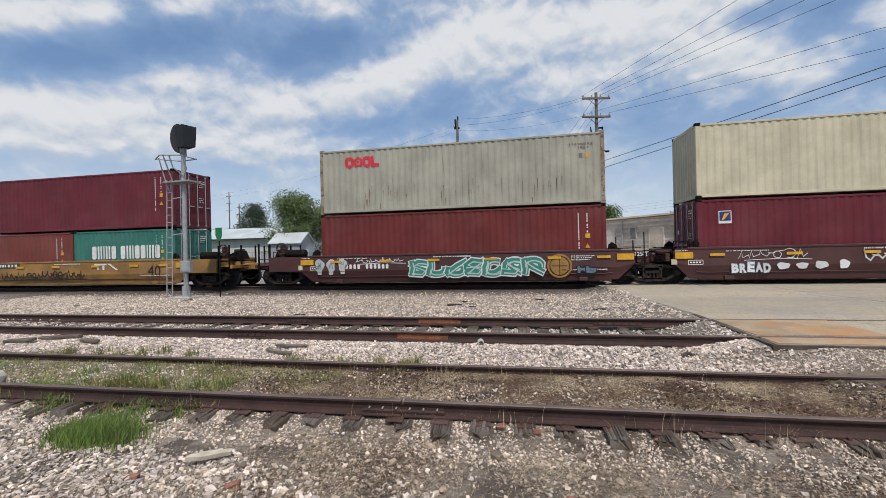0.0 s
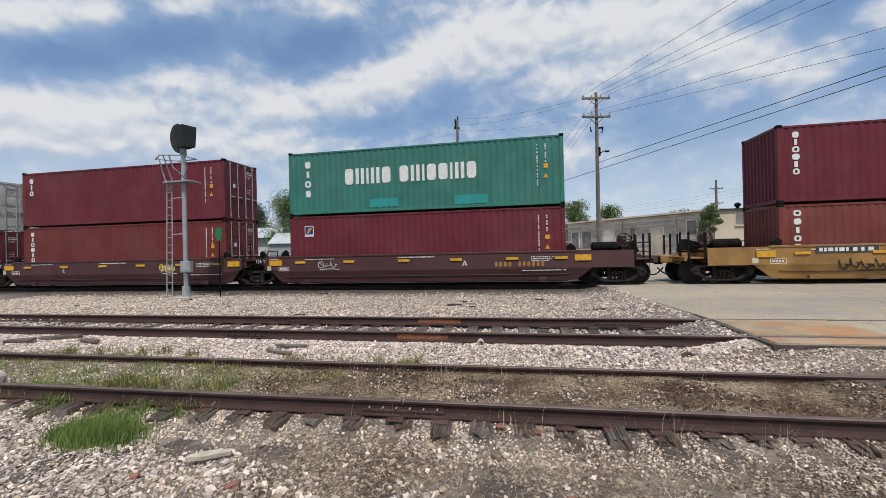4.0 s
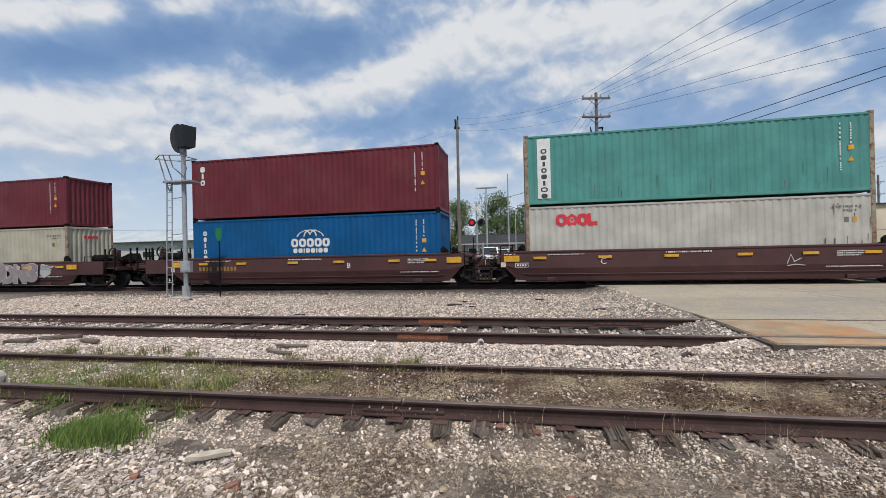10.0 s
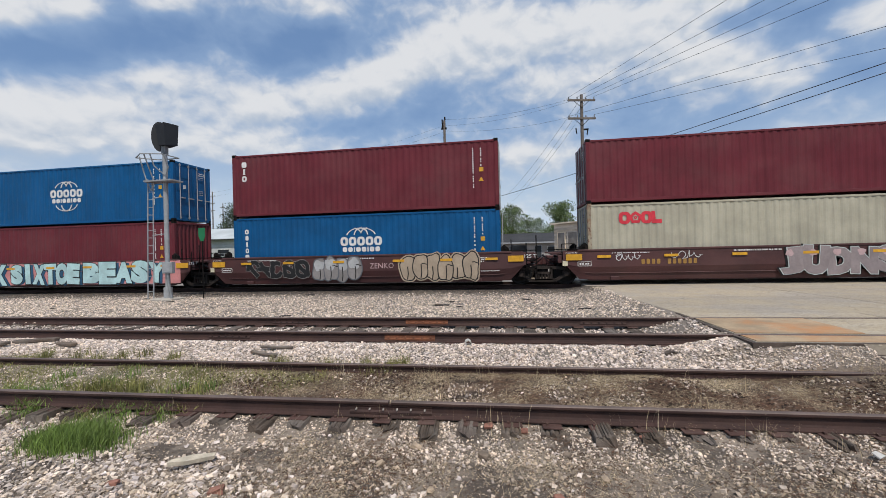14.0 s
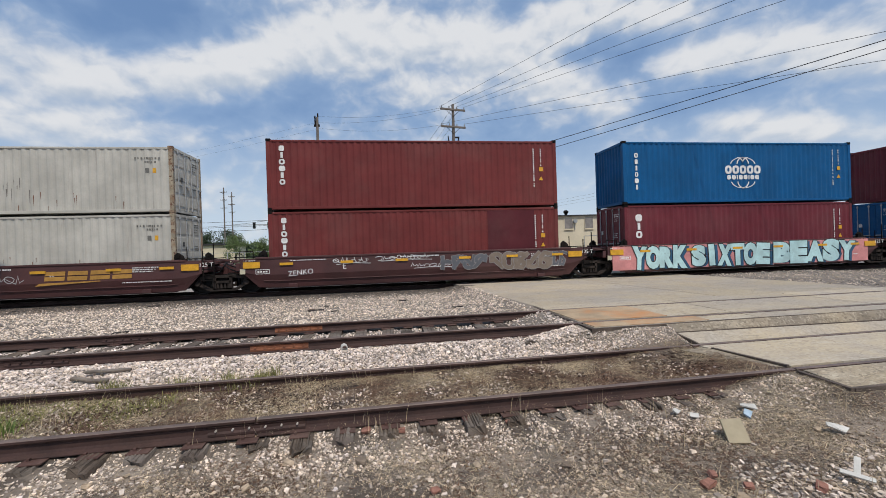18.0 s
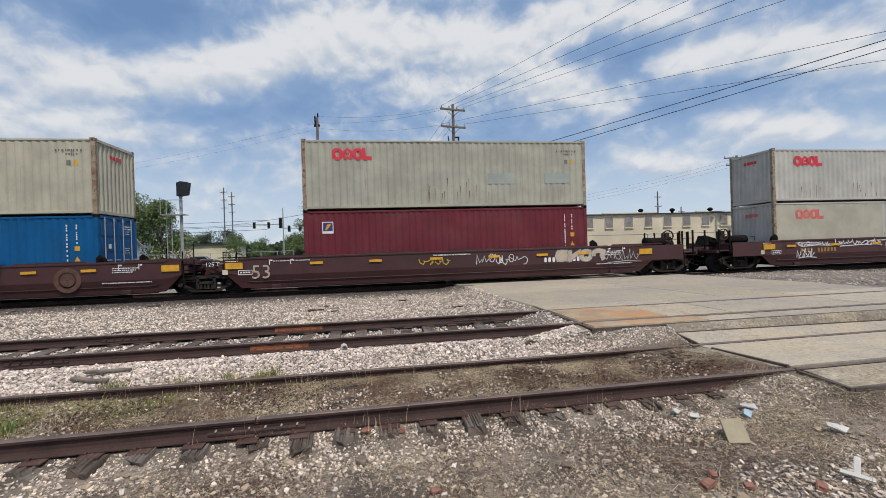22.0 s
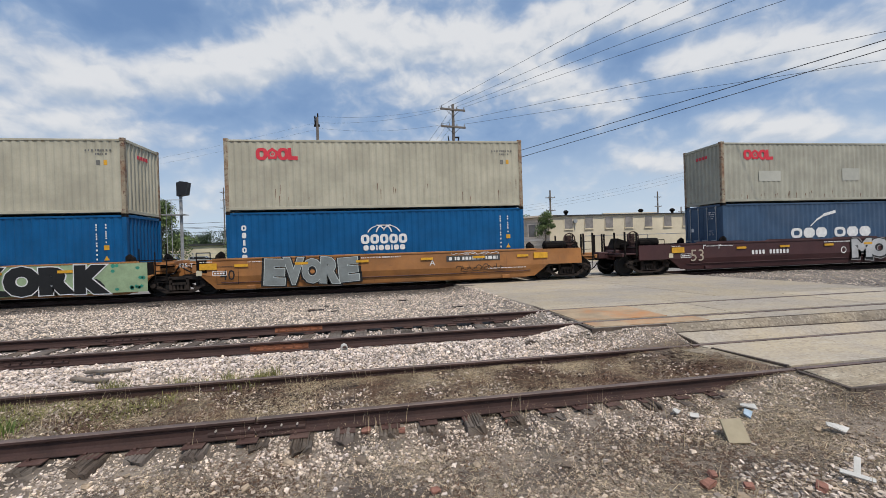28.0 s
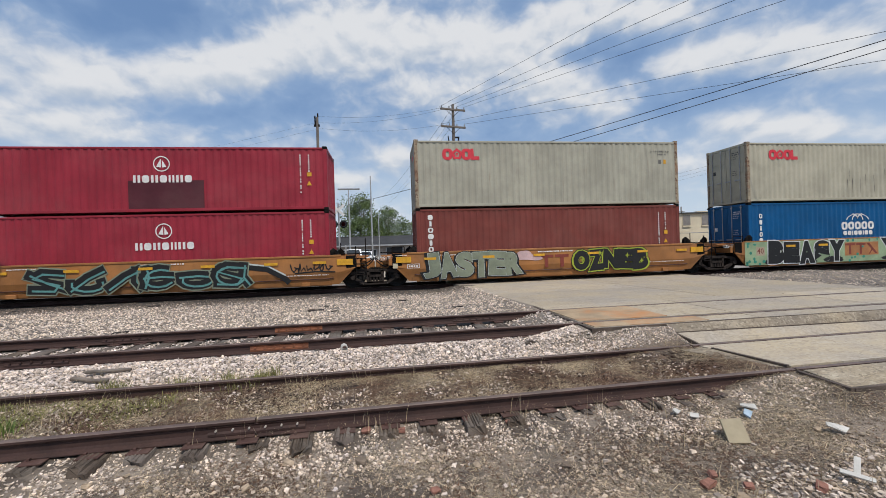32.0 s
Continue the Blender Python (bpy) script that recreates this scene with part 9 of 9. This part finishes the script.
def clear_of_slabs(x, y, r):
    return ~((x > 3.45) & (y > 6.68)) & ~((x > 4.8) & (y > 4.95) & (y < 6.6))


def near_rail(line, x, y, d):
    return np.abs(y - line[0] - line[1] * x) < d


def patchy(x, y):
    return np.sin(x * 1.7 + 0.6 * y) + np.sin(x * 0.8 - y * 2.1 + 1.3) + np.sin(x * 3.1 + y * 1.1)


def coarse(x, y):
    """How much coarse pale stone lies at a place of the foreground: all over the west, then only along the southern edge."""
    edge = np.interp(x, [-5, -3.6, -2.6, -1.9, -1.0, -0.4, 0.5, 1.9, 2.7, 6], [4.3, 3.7, 3.3, 3.17, 3.25, 2.85, 2.45, 2.45, 3.1, 3.1]) + 0.12 * patchy(x * 2, y * 2)
    return np.clip((edge - y) / 0.25 + 0.5, 0.05, 1)


def on_tie(x, y, r, leave=0.12):
    """Where a tie shows through the stones of the near track, but for a few that lie on it."""
    near = np.array([a for a, b in TIES_AT if b < 6.0])
    gap = np.abs(x[:, None] - near[None] + 0.0347 * (y[:, None] - 5.2)).min(1)
    return (gap < 0.105) & (r.random(len(x)) > leave)


chance = lambda r, x, p: r.random(len(x)) < p
open_dirt = lambda x, y: ~((x > 5.15) & (y > 3.9 + 0.0347 * (x - 5)))
strew("gravel", "coarse pale broken stone in the foreground", STONE_WHITE, 11000, -8.0, 1.0, 1.9, 4.25, 0.02, 0.07, 1, 12, keep=lambda x, y, r: chance(r, x, coarse(x, y) * np.clip((y - 1.8) / 0.5, 0, 1)))
strew("gravel", "coarse mixed broken stone in the foreground", STONE, 30000, -8.0, 7.0, 1.6, 4.25, 0.016, 0.065, 21, 12, keep=lambda x, y, r: chance(r, x, coarse(x, y) * np.clip((y - 1.3) / 0.8, 0, 1)) & open_dirt(x, y))
strew("gravel", "scattered stone over the bare dirt behind", STONE, 8000, -12, 12, -6, 2.1, 0.02, 0.07, 22, 8, keep=lambda x, y, r: chance(r, x, np.clip(0.45 + 0.3 * patchy(x, y), 0.05, 1)))
strew("gravel", "small grit among the coarse stone", STONE_SOILED, 42000, -4.0, 5.6, 2.2, 4.1, 0.009, 0.028, 2, 12, keep=lambda x, y, r: chance(r, x, np.clip(0.46 + 0.36 * patchy(x * 1.6, y * 2.2), 0.03, 1)) & open_dirt(x, y))
strew("gravel", "dark fine grit over the trodden dirt", STONE_GRIMY, 15000, -2.6, 5.3, 2.3, 4.0, 0.006, 0.02, 23, 8, keep=lambda x, y, r: open_dirt(x, y) & chance(r, x, np.clip(0.7 - 0.25 * patchy(x * 1.6, y * 2.2), 0.1, 1)))
strew("gravel", "pale pea gravel along the near rail and its tie ends", STONE_TAN, 32000, -9, 5.2, 3.75, 4.6, 0.012, 0.038, 3, 12, keep=lambda x, y, r: chance(r, x, np.clip(0.9 + 0.2 * patchy(x, y) - np.clip(3.96 + 0.05 * patchy(x * 2, 1) + 0.0347 * x - y, 0, 1) * 4, 0.04, 1)) & ~near_rail(NEAR_A, x, y, 0.07) & (y < 4.5 + 0.0347 * x) & open_dirt(x, y) & ~((y > 4.02 + 0.0347 * x) & on_tie(x, y, r)), up=0.5)
strew("gravel", "scattered stone in soil between the near rails", STONE_DIRTY, 5000, -11, 5.2, 4.6, 6.05, 0.012, 0.045, 4, 12, keep=lambda x, y, r: clear_of_slabs(x, y, r) & chance(r, x, np.clip(0.4 + 0.25 * patchy(x, y), 0.1, 1)) & ~near_rail(NEAR_A, x, y, 0.07) & ~near_rail(NEAR_B, x, y, 0.07))
strew("gravel", "pale stones fallen between the near rails", STONE_WHITE, 9000, -8, 5.0, 4.7, 6.1, 0.008, 0.045, 14, 12, keep=lambda x, y, r: clear_of_slabs(x, y, r) & (patchy(x * 1.3, y * 1.7) + 1.6 * r.random(len(x)) > 0.75) & ~near_rail(NEAR_A, x, y, 0.08) & ~near_rail(NEAR_B, x, y, 0.08))
strew("gravel", "dark brown clods of soil between the near rails", CLOD, 9000, -4.5, 5.2, 4.66, 6.0, 0.012, 0.05, 61, 12, keep=lambda x, y, r: clear_of_slabs(x, y, r) & (patchy(x * 1.1 + 3, y * 1.6) + 1.2 * r.random(len(x)) > 0.6) & ~near_rail(NEAR_A, x, y, 0.08) & ~near_rail(NEAR_B, x, y, 0.08))
strew("ballast", "clean pale crushed-stone ballast beside the middle track", STONE_WHITE, 28000, -13.5, 4.6, 6.02, 7.24, 0.028, 0.066, 5, 12, keep=lambda x, y, r: clear_of_slabs(x, y, r) & ~near_rail(NEAR_B, x, y, 0.09) & (y > 6.05 + 0.0347 * x) & chance(r, x, np.clip(1.2 - np.clip(x - 2.2, 0, 9) * 0.45, 0.12, 1)))
strew("gravel", "finer tan gravel packed towards the crossing", STONE_TAN, 12000, 1.8, 5.1, 6.05, 7.2, 0.012, 0.035, 15, 12, keep=lambda x, y, r: ((x < 3.45) | (y < 6.64)) & (y > 6.1 + 0.0347 * x) & chance(r, x, np.clip((x - 1.8) * 0.6, 0, 1)))
strew("ballast", "pale ballast between the ties of the middle track", STONE_WHITE, 11500, -16, 3.5, 7.33, 8.8, 0.03, 0.065, 6, 12, keep=lambda x, y, r: (patchy(x, y) > -1.2) | chance(r, x, 0.4), lift=lambda x, y: ground_z(x, y) + 0.015)
strew("ballast", "tan ballast between the middle track and the main line", STONE_TAN, 48000, -22, 3.7, 8.95, 15.9, 0.031, 0.078, 7, 8, keep=lambda x, y, r: clear_of_slabs(x, y, r) & chance(r, x, np.clip((15.6 - y) / 1.6, 0.1, 1)))
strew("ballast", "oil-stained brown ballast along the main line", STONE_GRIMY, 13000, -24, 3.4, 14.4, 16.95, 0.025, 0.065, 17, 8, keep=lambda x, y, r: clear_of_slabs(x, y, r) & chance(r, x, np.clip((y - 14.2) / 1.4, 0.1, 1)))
strew("ballast", "grey ballast beyond the road crossing", STONE, 9000, 13.7, 28, 6.5, 16.9, 0.03, 0.08, 8, 8)
strew("gravel", "mixed pebbles trodden into the dirt before the near track", STONE_DIRTY, 17000, -2.8, 2.4, 2.3, 4.0, 0.010, 0.042, 24, 12, keep=lambda x, y, r: chance(r, x, np.clip(0.46 + 0.36 * patchy(x * 1.8 + 1, y * 2.4), 0.04, 1)))
strew("gravel", "pale stones among the weeds between the near rails", STONE_TAN, 9000, -11, -2.0, 4.7, 6.0, 0.01, 0.045, 18, 12, keep=lambda x, y, r: chance(r, x, np.clip(-0.25 * (x + 2.0), 0.1, 0.9)) & ~near_rail(NEAR_A, x, y, 0.08) & ~near_rail(NEAR_B, x, y, 0.08))
strew("gravel", "lumps of broken stone and clods on the dirt by the road", STONE_DIRTY, 7000, 1.6, 6.0, 2.2, 4.0, 0.014, 0.055, 19, 12, keep=lambda x, y, r: open_dirt(x, y) & chance(r, x, np.clip(0.42 + 0.36 * patchy(x * 1.4, y * 1.9), 0.04, 1)))
strew("gravel", "fine gravel shoulder beside the road slab", STONE_DIRTY, 6000, 5.2, 12, 3.2, 4.4, 0.01, 0.035, 10, 12, keep=lambda x, y, r: y < 3.9 + 0.0347 * (x - 5))
strew("gravel", "grit scattered on the asphalt edge", STONE_DIRTY, 700, 5.4, 9, 4.02, 4.8, 0.006, 0.016, 11, 8, keep=lambda x, y, r: (y > 4.05 + 0.0347 * (x - 5)) & (y < 4.55 + 0.0347 * (x - 5)), lift=lambda x, y: -0.161 - 0.0072 * x)


def blades(name, label, material, n, place, h_lo, h_hi, width, seed, lean=0.35, flat=False, category="grass"):
    """Thin tapered blades; flat ones lie on the ground as straw."""
    r = np.random.default_rng(seed)
    x, y = place(r, n)
    n = len(x)
    z = ground_z(x, y) - 0.01
    h = r.uniform(h_lo, h_hi, n)
    a = r.uniform(0, 6.283, n)
    tip = np.stack([np.cos(a), np.sin(a), np.zeros(n)], 1)
    k = r.uniform(0, lean, n)[:, None] if not flat else np.ones((n, 1))
    rise = np.array([0, 0, 1.0]) * (0.12 * r.random((n, 1)) if flat else 1.0)
    p0 = np.stack([x, y, z + (0.02 if flat else 0)], 1)
    mid = p0 + (tip * k * 0.35 + rise * 0.6) * h[:, None]
    top = p0 + (tip * k + rise) * h[:, None]
    side = np.stack([-np.sin(a + 0.8), np.cos(a + 0.8), np.zeros(n)], 1) * width * r.uniform(0.6, 1.3, (n, 1))
    v = np.stack([p0 - side, p0 + side, mid + side * 0.7, mid - side * 0.7, top], 1).reshape(-1, 3)
    o = (np.arange(n) * 5)[:, None]
    quad, tri = o + np.array([0, 1, 2, 3]), o + np.array([3, 2, 4])
    f = np.concatenate([quad[:, [0, 1, 2]], quad[:, [0, 2, 3]], tri])
    tagged(new(name, quick_mesh(name, v, f, material)), label, category, kind="stuff")


def cluster(cx, cy, rx, ry):
    return lambda r, n: (cx + r.normal(size=n) * rx * 0.5, cy + r.normal(size=n) * ry * 0.5)


def strip(x0, x1, y0, y1, spots=None, tight=0.12, seed=1):
    def at(r, n):
        if not spots:
            return r.uniform(x0, x1, n), r.uniform(y0, y1, n)
        q = np.random.default_rng(seed)
        sx, sy = q.uniform(x0, x1, spots), q.uniform(y0, y1, spots)
        i = r.integers(0, spots, n)
        return sx[i] + r.normal(size=n) * tight, sy[i] + r.normal(size=n) * tight
    return at


blades("grass_tuft", "dense fresh green grass tuft in the gravel", GRASS, 7500, cluster(-4.60, 3.66, 0.42, 0.25), 0.05, 0.22, 0.004, 1, 0.6)
blades("grass_tuft", "green grass growing by the near rail", GRASS, 1500, strip(-7.0, -3.5, 4.1, 4.6, 10, 0.13, 2), 0.05, 0.2, 0.004, 2, 0.9)
blades("weeds", "yellow-green weeds between the near rails", WEED, 10000, strip(-11, -2.6, 4.75, 5.9, 48, 0.17, 3), 0.02, 0.09, 0.0045, 3, 1.3)
blades("weeds", "taller green weeds beside the near rail", GRASS, 420, strip(-9, -4.0, 4.8, 5.3, 9, 0.07, 31), 0.08, 0.22, 0.006, 31, 0.9)
blades("weeds", "bushy green weeds leaning over the near rail", WEED, 700, strip(-6.6, -3.9, 4.7, 4.95, 8, 0.09, 33), 0.06, 0.22, 0.006, 33, 0.9)
blades("weeds", "broad-leaved green weeds beside the near rail", WEED, 700, strip(-6.8, -3.6, 4.15, 4.5, 9, 0.10, 34), 0.04, 0.16, 0.009, 34, 1.1)
blades("dry_grass", "tangled bleached straw heaped against the near rail", STRAW, 3000, strip(-2.2, 5.0, 4.62, 4.95, 30, 0.1, 58), 0.06, 0.26, 0.0022, 58, flat=True)
blades("dry_grass", "matted straw on the trodden dirt", STRAW, 3600, strip(-0.5, 2.8, 2.2, 2.9, 20, 0.2, 59), 0.06, 0.26, 0.0022, 59, flat=True)
blades("weeds", "low weeds along the rail", WEED, 1500, strip(-12, -1.5, 5.85, 6.2, 18, 0.07, 4), 0.06, 0.22, 0.004, 4, 0.7)
blades("leaf_litter", "brown dead leaves and litter between the near rails", LITTER, 20000, strip(-4.5, 5.2, 4.7, 6.05, 90, 0.16, 66), 0.02, 0.08, 0.011, 15, flat=True)
blades("leaf_litter", "brown dead litter in the foreground dirt", LITTER, 12000, strip(-2.5, 5.6, 2.4, 4.5, 70, 0.25, 16), 0.02, 0.08, 0.006, 16, flat=True)
blades("dry_grass", "dead grass and straw lying between the near rails", STRAW, 13000, strip(-4.5, 5.1, 4.7, 6.1, 80, 0.15, 55), 0.04, 0.22, 0.003, 5, flat=True)
blades("dry_grass", "dry straw strewn over the dirt", STRAW, 4200, strip(-2.5, 5.2, 2.3, 4.1, 46, 0.2, 6), 0.06, 0.26, 0.0022, 6, flat=True)
blades("dry_grass", "matted dry straw along the crossing's edge", STRAW, 2600, strip(3.4, 5.4, 3.55, 4.55, 26, 0.17, 7), 0.06, 0.3, 0.0025, 7, flat=True)
blades("dry_grass", "tangled bleached straw caught on the far side of the rail", STRAW, 3500, strip(-2.5, 5.1, 5.8, 6.1, 26, 0.1, 57), 0.06, 0.26, 0.0022, 57, flat=True)
blades("dead_stalks", "bleached dead stalks standing by the rails", STRAW, 620, strip(-5, 5.0, 4.25, 6.3, 90, 0.1, 8), 0.12, 0.34, 0.002, 8, 0.8)
blades("dead_stalks", "bleached dead stalks in the foreground", STRAW, 260, strip(-3, 5, 2.6, 4.2, 30, 0.08, 9), 0.1, 0.25, 0.002, 9, 1.0)

# litter
FOAM = surface("dirty_board", (0.34, 0.285, 0.19), 0.85, vary=0.15, grain=0.2, scale=5, fine=40, bump=0.15)
PALE = surface("dirty_white_plastic", (0.50, 0.48, 0.44), 0.5, vary=0.15, scale=8, fine=40, bump=0.1)
CLOTH = surface("pale_blue_scrap", (0.33, 0.42, 0.5), 0.7, vary=0.2, scale=10, fine=40, bump=0.2)
CHIP = surface("split_pale_wood", (0.56, 0.49, 0.38), 0.85, vary=0.25, grain=0.4, scale=8, fine=60, bump=0.4)


def rough_block(a, b, c, seed):
    """A stone with broken faces: a block whose corners are knocked about."""
    r = random.Random(seed)
    s = Shape().box(-a / 2, a / 2, -b / 2, b / 2, -c * 0.3, c * 0.7, min(a, b, c) * 0.22)
    s.v = [(x + r.uniform(-0.14, 0.14) * a, y + r.uniform(-0.14, 0.14) * b, z + r.uniform(-0.14, 0.14) * c) for x, y, z in s.v]
    return s


def drop(name, s, mat, label, category, x, y, rx=0, ry=0, rz=0, up=0.0):
    if category == "litter":
        s.v = [(a * 0.82, b * 0.82, c * 0.6 + 1.6 * a * a) for a, b, c in s.v]
    return solid(name, s, mat, label, category, pose(x, y, float(ground_z(x, y)) + up, rx, ry, rz))


drop("board_slab", Shape().box(-0.095, 0.095, -0.125, 0.125, -0.018, 0.018, 0.004), FOAM, "thin tan board lying tilted on the dirt", "board", 3.40, 3.6, 40, -6, -24, 0.085)
drop("plastic_scrap", Shape().prism([(-0.06, -0.03), (0.08, -0.04), (0.05, 0.04), (-0.04, 0.05)], "z", 0, 0.02), PALE, "crumpled scrap of dirty white plastic", "litter", 3.22, 4.2, 30, 0, 40, 0.04)
drop("plastic_scrap", Shape().prism([(-0.05, -0.04), (0.06, -0.03), (0.07, 0.04), (-0.06, 0.03)], "z", 0, 0.02), PALE, "crumpled scrap of dirty white plastic", "litter", 3.34, 4.08, 28, 10, -20, 0.04)
drop("plastic_scrap", Shape().prism([(-0.12, -0.03), (0.1, -0.06), (0.13, 0.05), (-0.06, 0.05)], "z", 0, 0.025), PALE, "scrap of dirty white plastic", "litter", 4.05, 4.12, 14, 10, -10, 0.03)
drop("cloth_scrap", Shape().prism([(-0.07, -0.05), (0.08, -0.03), (0.06, 0.06), (-0.05, 0.04)], "z", 0, 0.03), CLOTH, "pale blue scrap on the dirt", "litter", 3.92, 3.98, 24, -12, 30, 0.04)
drop("plastic_tray", Shape().prism([(-0.12, -0.03), (0.07, -0.06), (0.13, 0.01), (0.02, 0.06), (-0.1, 0.04)], "z", 0, 0.02).prism([(-0.09, -0.02), (0.06, -0.045), (0.1, 0.01), (0.0, 0.045), (-0.08, 0.03)], "z", 0.02, 0.03), PALE, "crushed white plastic tray", "litter", 4.4, 3.46, 30, 12, -20, 0.06)
drop("angle_scrap", Shape().box(-0.026, 0.026, -0.02, 0.22, 0, 0.022, 0.003).box(-0.125, 0.125, -0.045, 0.0, 0, 0.026, 0.003), PALE, "white T-shaped plastic offcut on dirt", "litter", 3.70, 2.76, 30, 4, -52, 0.06)
drop("wood_chip", Shape().prism([(-0.2, -0.03), (-0.05, -0.05), (0.18, -0.02), (0.19, 0.03), (0.0, 0.045), (-0.17, 0.01)], "z", 0, 0.04), CHIP, "pale split piece of wood on the stones", "wood", -2.98, 3.4, 8, 6, 38, 0.05)
for x, y, a, b in ((-4.05, 6.6, 0.55, 12), (-4.25, 6.35, 0.3, -14), (-4.0, 6.28, 0.26, 8)):
    drop("wood_plank", Shape().box(-a / 2, a / 2, -0.035, 0.035, 0, 0.035, 0.008), TIE_WOOD, "rotten dark plank lying on pale ballast", "wood", x, y, 6, 3, b, 0.04)
for x, y, a, b in ((-9.3, 6.7, 0.9, 6), (-8.4, 6.55, 0.7, -20), (-9.9, 6.4, 0.6, 10)):
    drop("wood_plank", Shape().box(-a / 2, a / 2, -0.06, 0.06, 0, 0.06, 0.012), TIE_WOOD, "broken dark tie piece on the ballast", "wood", x, y, 4, -3, b, 0.03)
drop("concrete_block", rough_block(0.34, 0.26, 0.3, 5), CONCRETE_PLAIN, "worn concrete block beside the rail", "block", -7.3, 4.35, 0, 0, 8, 0.05)
for x, y, sx, mat, rz in ((2.55, 2.98, 0.13, BRICK, 20), (2.85, 2.9, 0.1, BRICK, -30), (2.7, 3.1, 0.1, BRICK, 70), (0.35, 3.28, 0.09, BRICK, 10), (0.12, 4.35, 0.1, BRICK, -12), (-0.25, 4.38, 0.12, BRICK, 5), (-2.4, 2.98, 0.14, BRICK, 30), (3.35, 2.75, 0.12, BRICK, 45), (-3.4, 3.0, 0.1, BRICK, 12), (1.3, 4.35, 0.09, BRICK, 33)):
    sx = sx * 0.8
    drop("brick_piece", rough_block(sx, sx * 0.75, sx * 0.5, int(x * 100)), mat, "broken red brick piece among the gravel", "brick", x, y, 8, -6, rz, 0.02)
t = solid("pipe_end", Shape().ring(0, 0, 0.055, 0.042, -0.08, 0.08, 18), PALE, "short white pipe end beside the rail", "pipe", pose(-0.72, 7.02, -0.06, 0, 0, 10))
for i, (x, y, sc) in enumerate(((1.05, 7.75, 0.16), (1.2, 7.9, 0.13), (1.35, 7.7, 0.12))):
    drop("rubble_lump", blob(Shape(), 0, 0.06, sc, sc * 0.55, sc * 0.6, i, 10, 2.2, 0.15, sc * 1.2), STEEL_DARK, "dark lump of rubble between the rails", "rubble", x, y, 0, 0, 20 * i, 0.0)
rs = random.Random(77)


for i in range(13):
    x, y, a = rs.uniform(-17, 2.5), rs.uniform(9.4, 16.2), rs.uniform(0.12, 0.5)
    drop("wood_scrap", Shape().box(-a / 2, a / 2, -0.04, 0.04, 0, 0.035, 0.012), rs.choice((TIE_DARK, TIE_WOOD)), "dark splintered wood scrap on the ballast", "wood", x, y, rs.uniform(-6, 6), rs.uniform(-5, 5), rs.uniform(-35, 35), 0.01)
for i in range(30):
    x, y, a = rs.uniform(-5.0, 5.0), rs.uniform(2.5, 4.0), rs.uniform(0.045, 0.1)
    drop("loose_rock", rough_block(a, a * rs.uniform(0.6, 0.9), a * rs.uniform(0.4, 0.7), i), rs.choice((STONE_DIRTY, STONE_DIRTY, STONE, STONE_GRIMY)), "large loose broken rock lying on the gravel", "rock", x, y, rs.uniform(-20, 20), rs.uniform(-20, 20), rs.uniform(0, 180), 0.012)


# ---- movement ----
def motions():
    times = [i * 2.0 for i in range(17)]
    for ob in MOVING:
        m = ob.matrix_basis.copy()
        walk(ob, [(t, Matrix.Translation((travel(t), 0, 0)) @ m) for t in times])
    turns = [i / 15 for i in range(481)]
    spin = [(t, travel(t) / 0.462) for t in turns]
    for w in WHEELS:
        at = Matrix.Translation(w.location)
        walk(w, [(t, at @ Matrix.Rotation(a, 4, "Y")) for t, a in spin])


motions()
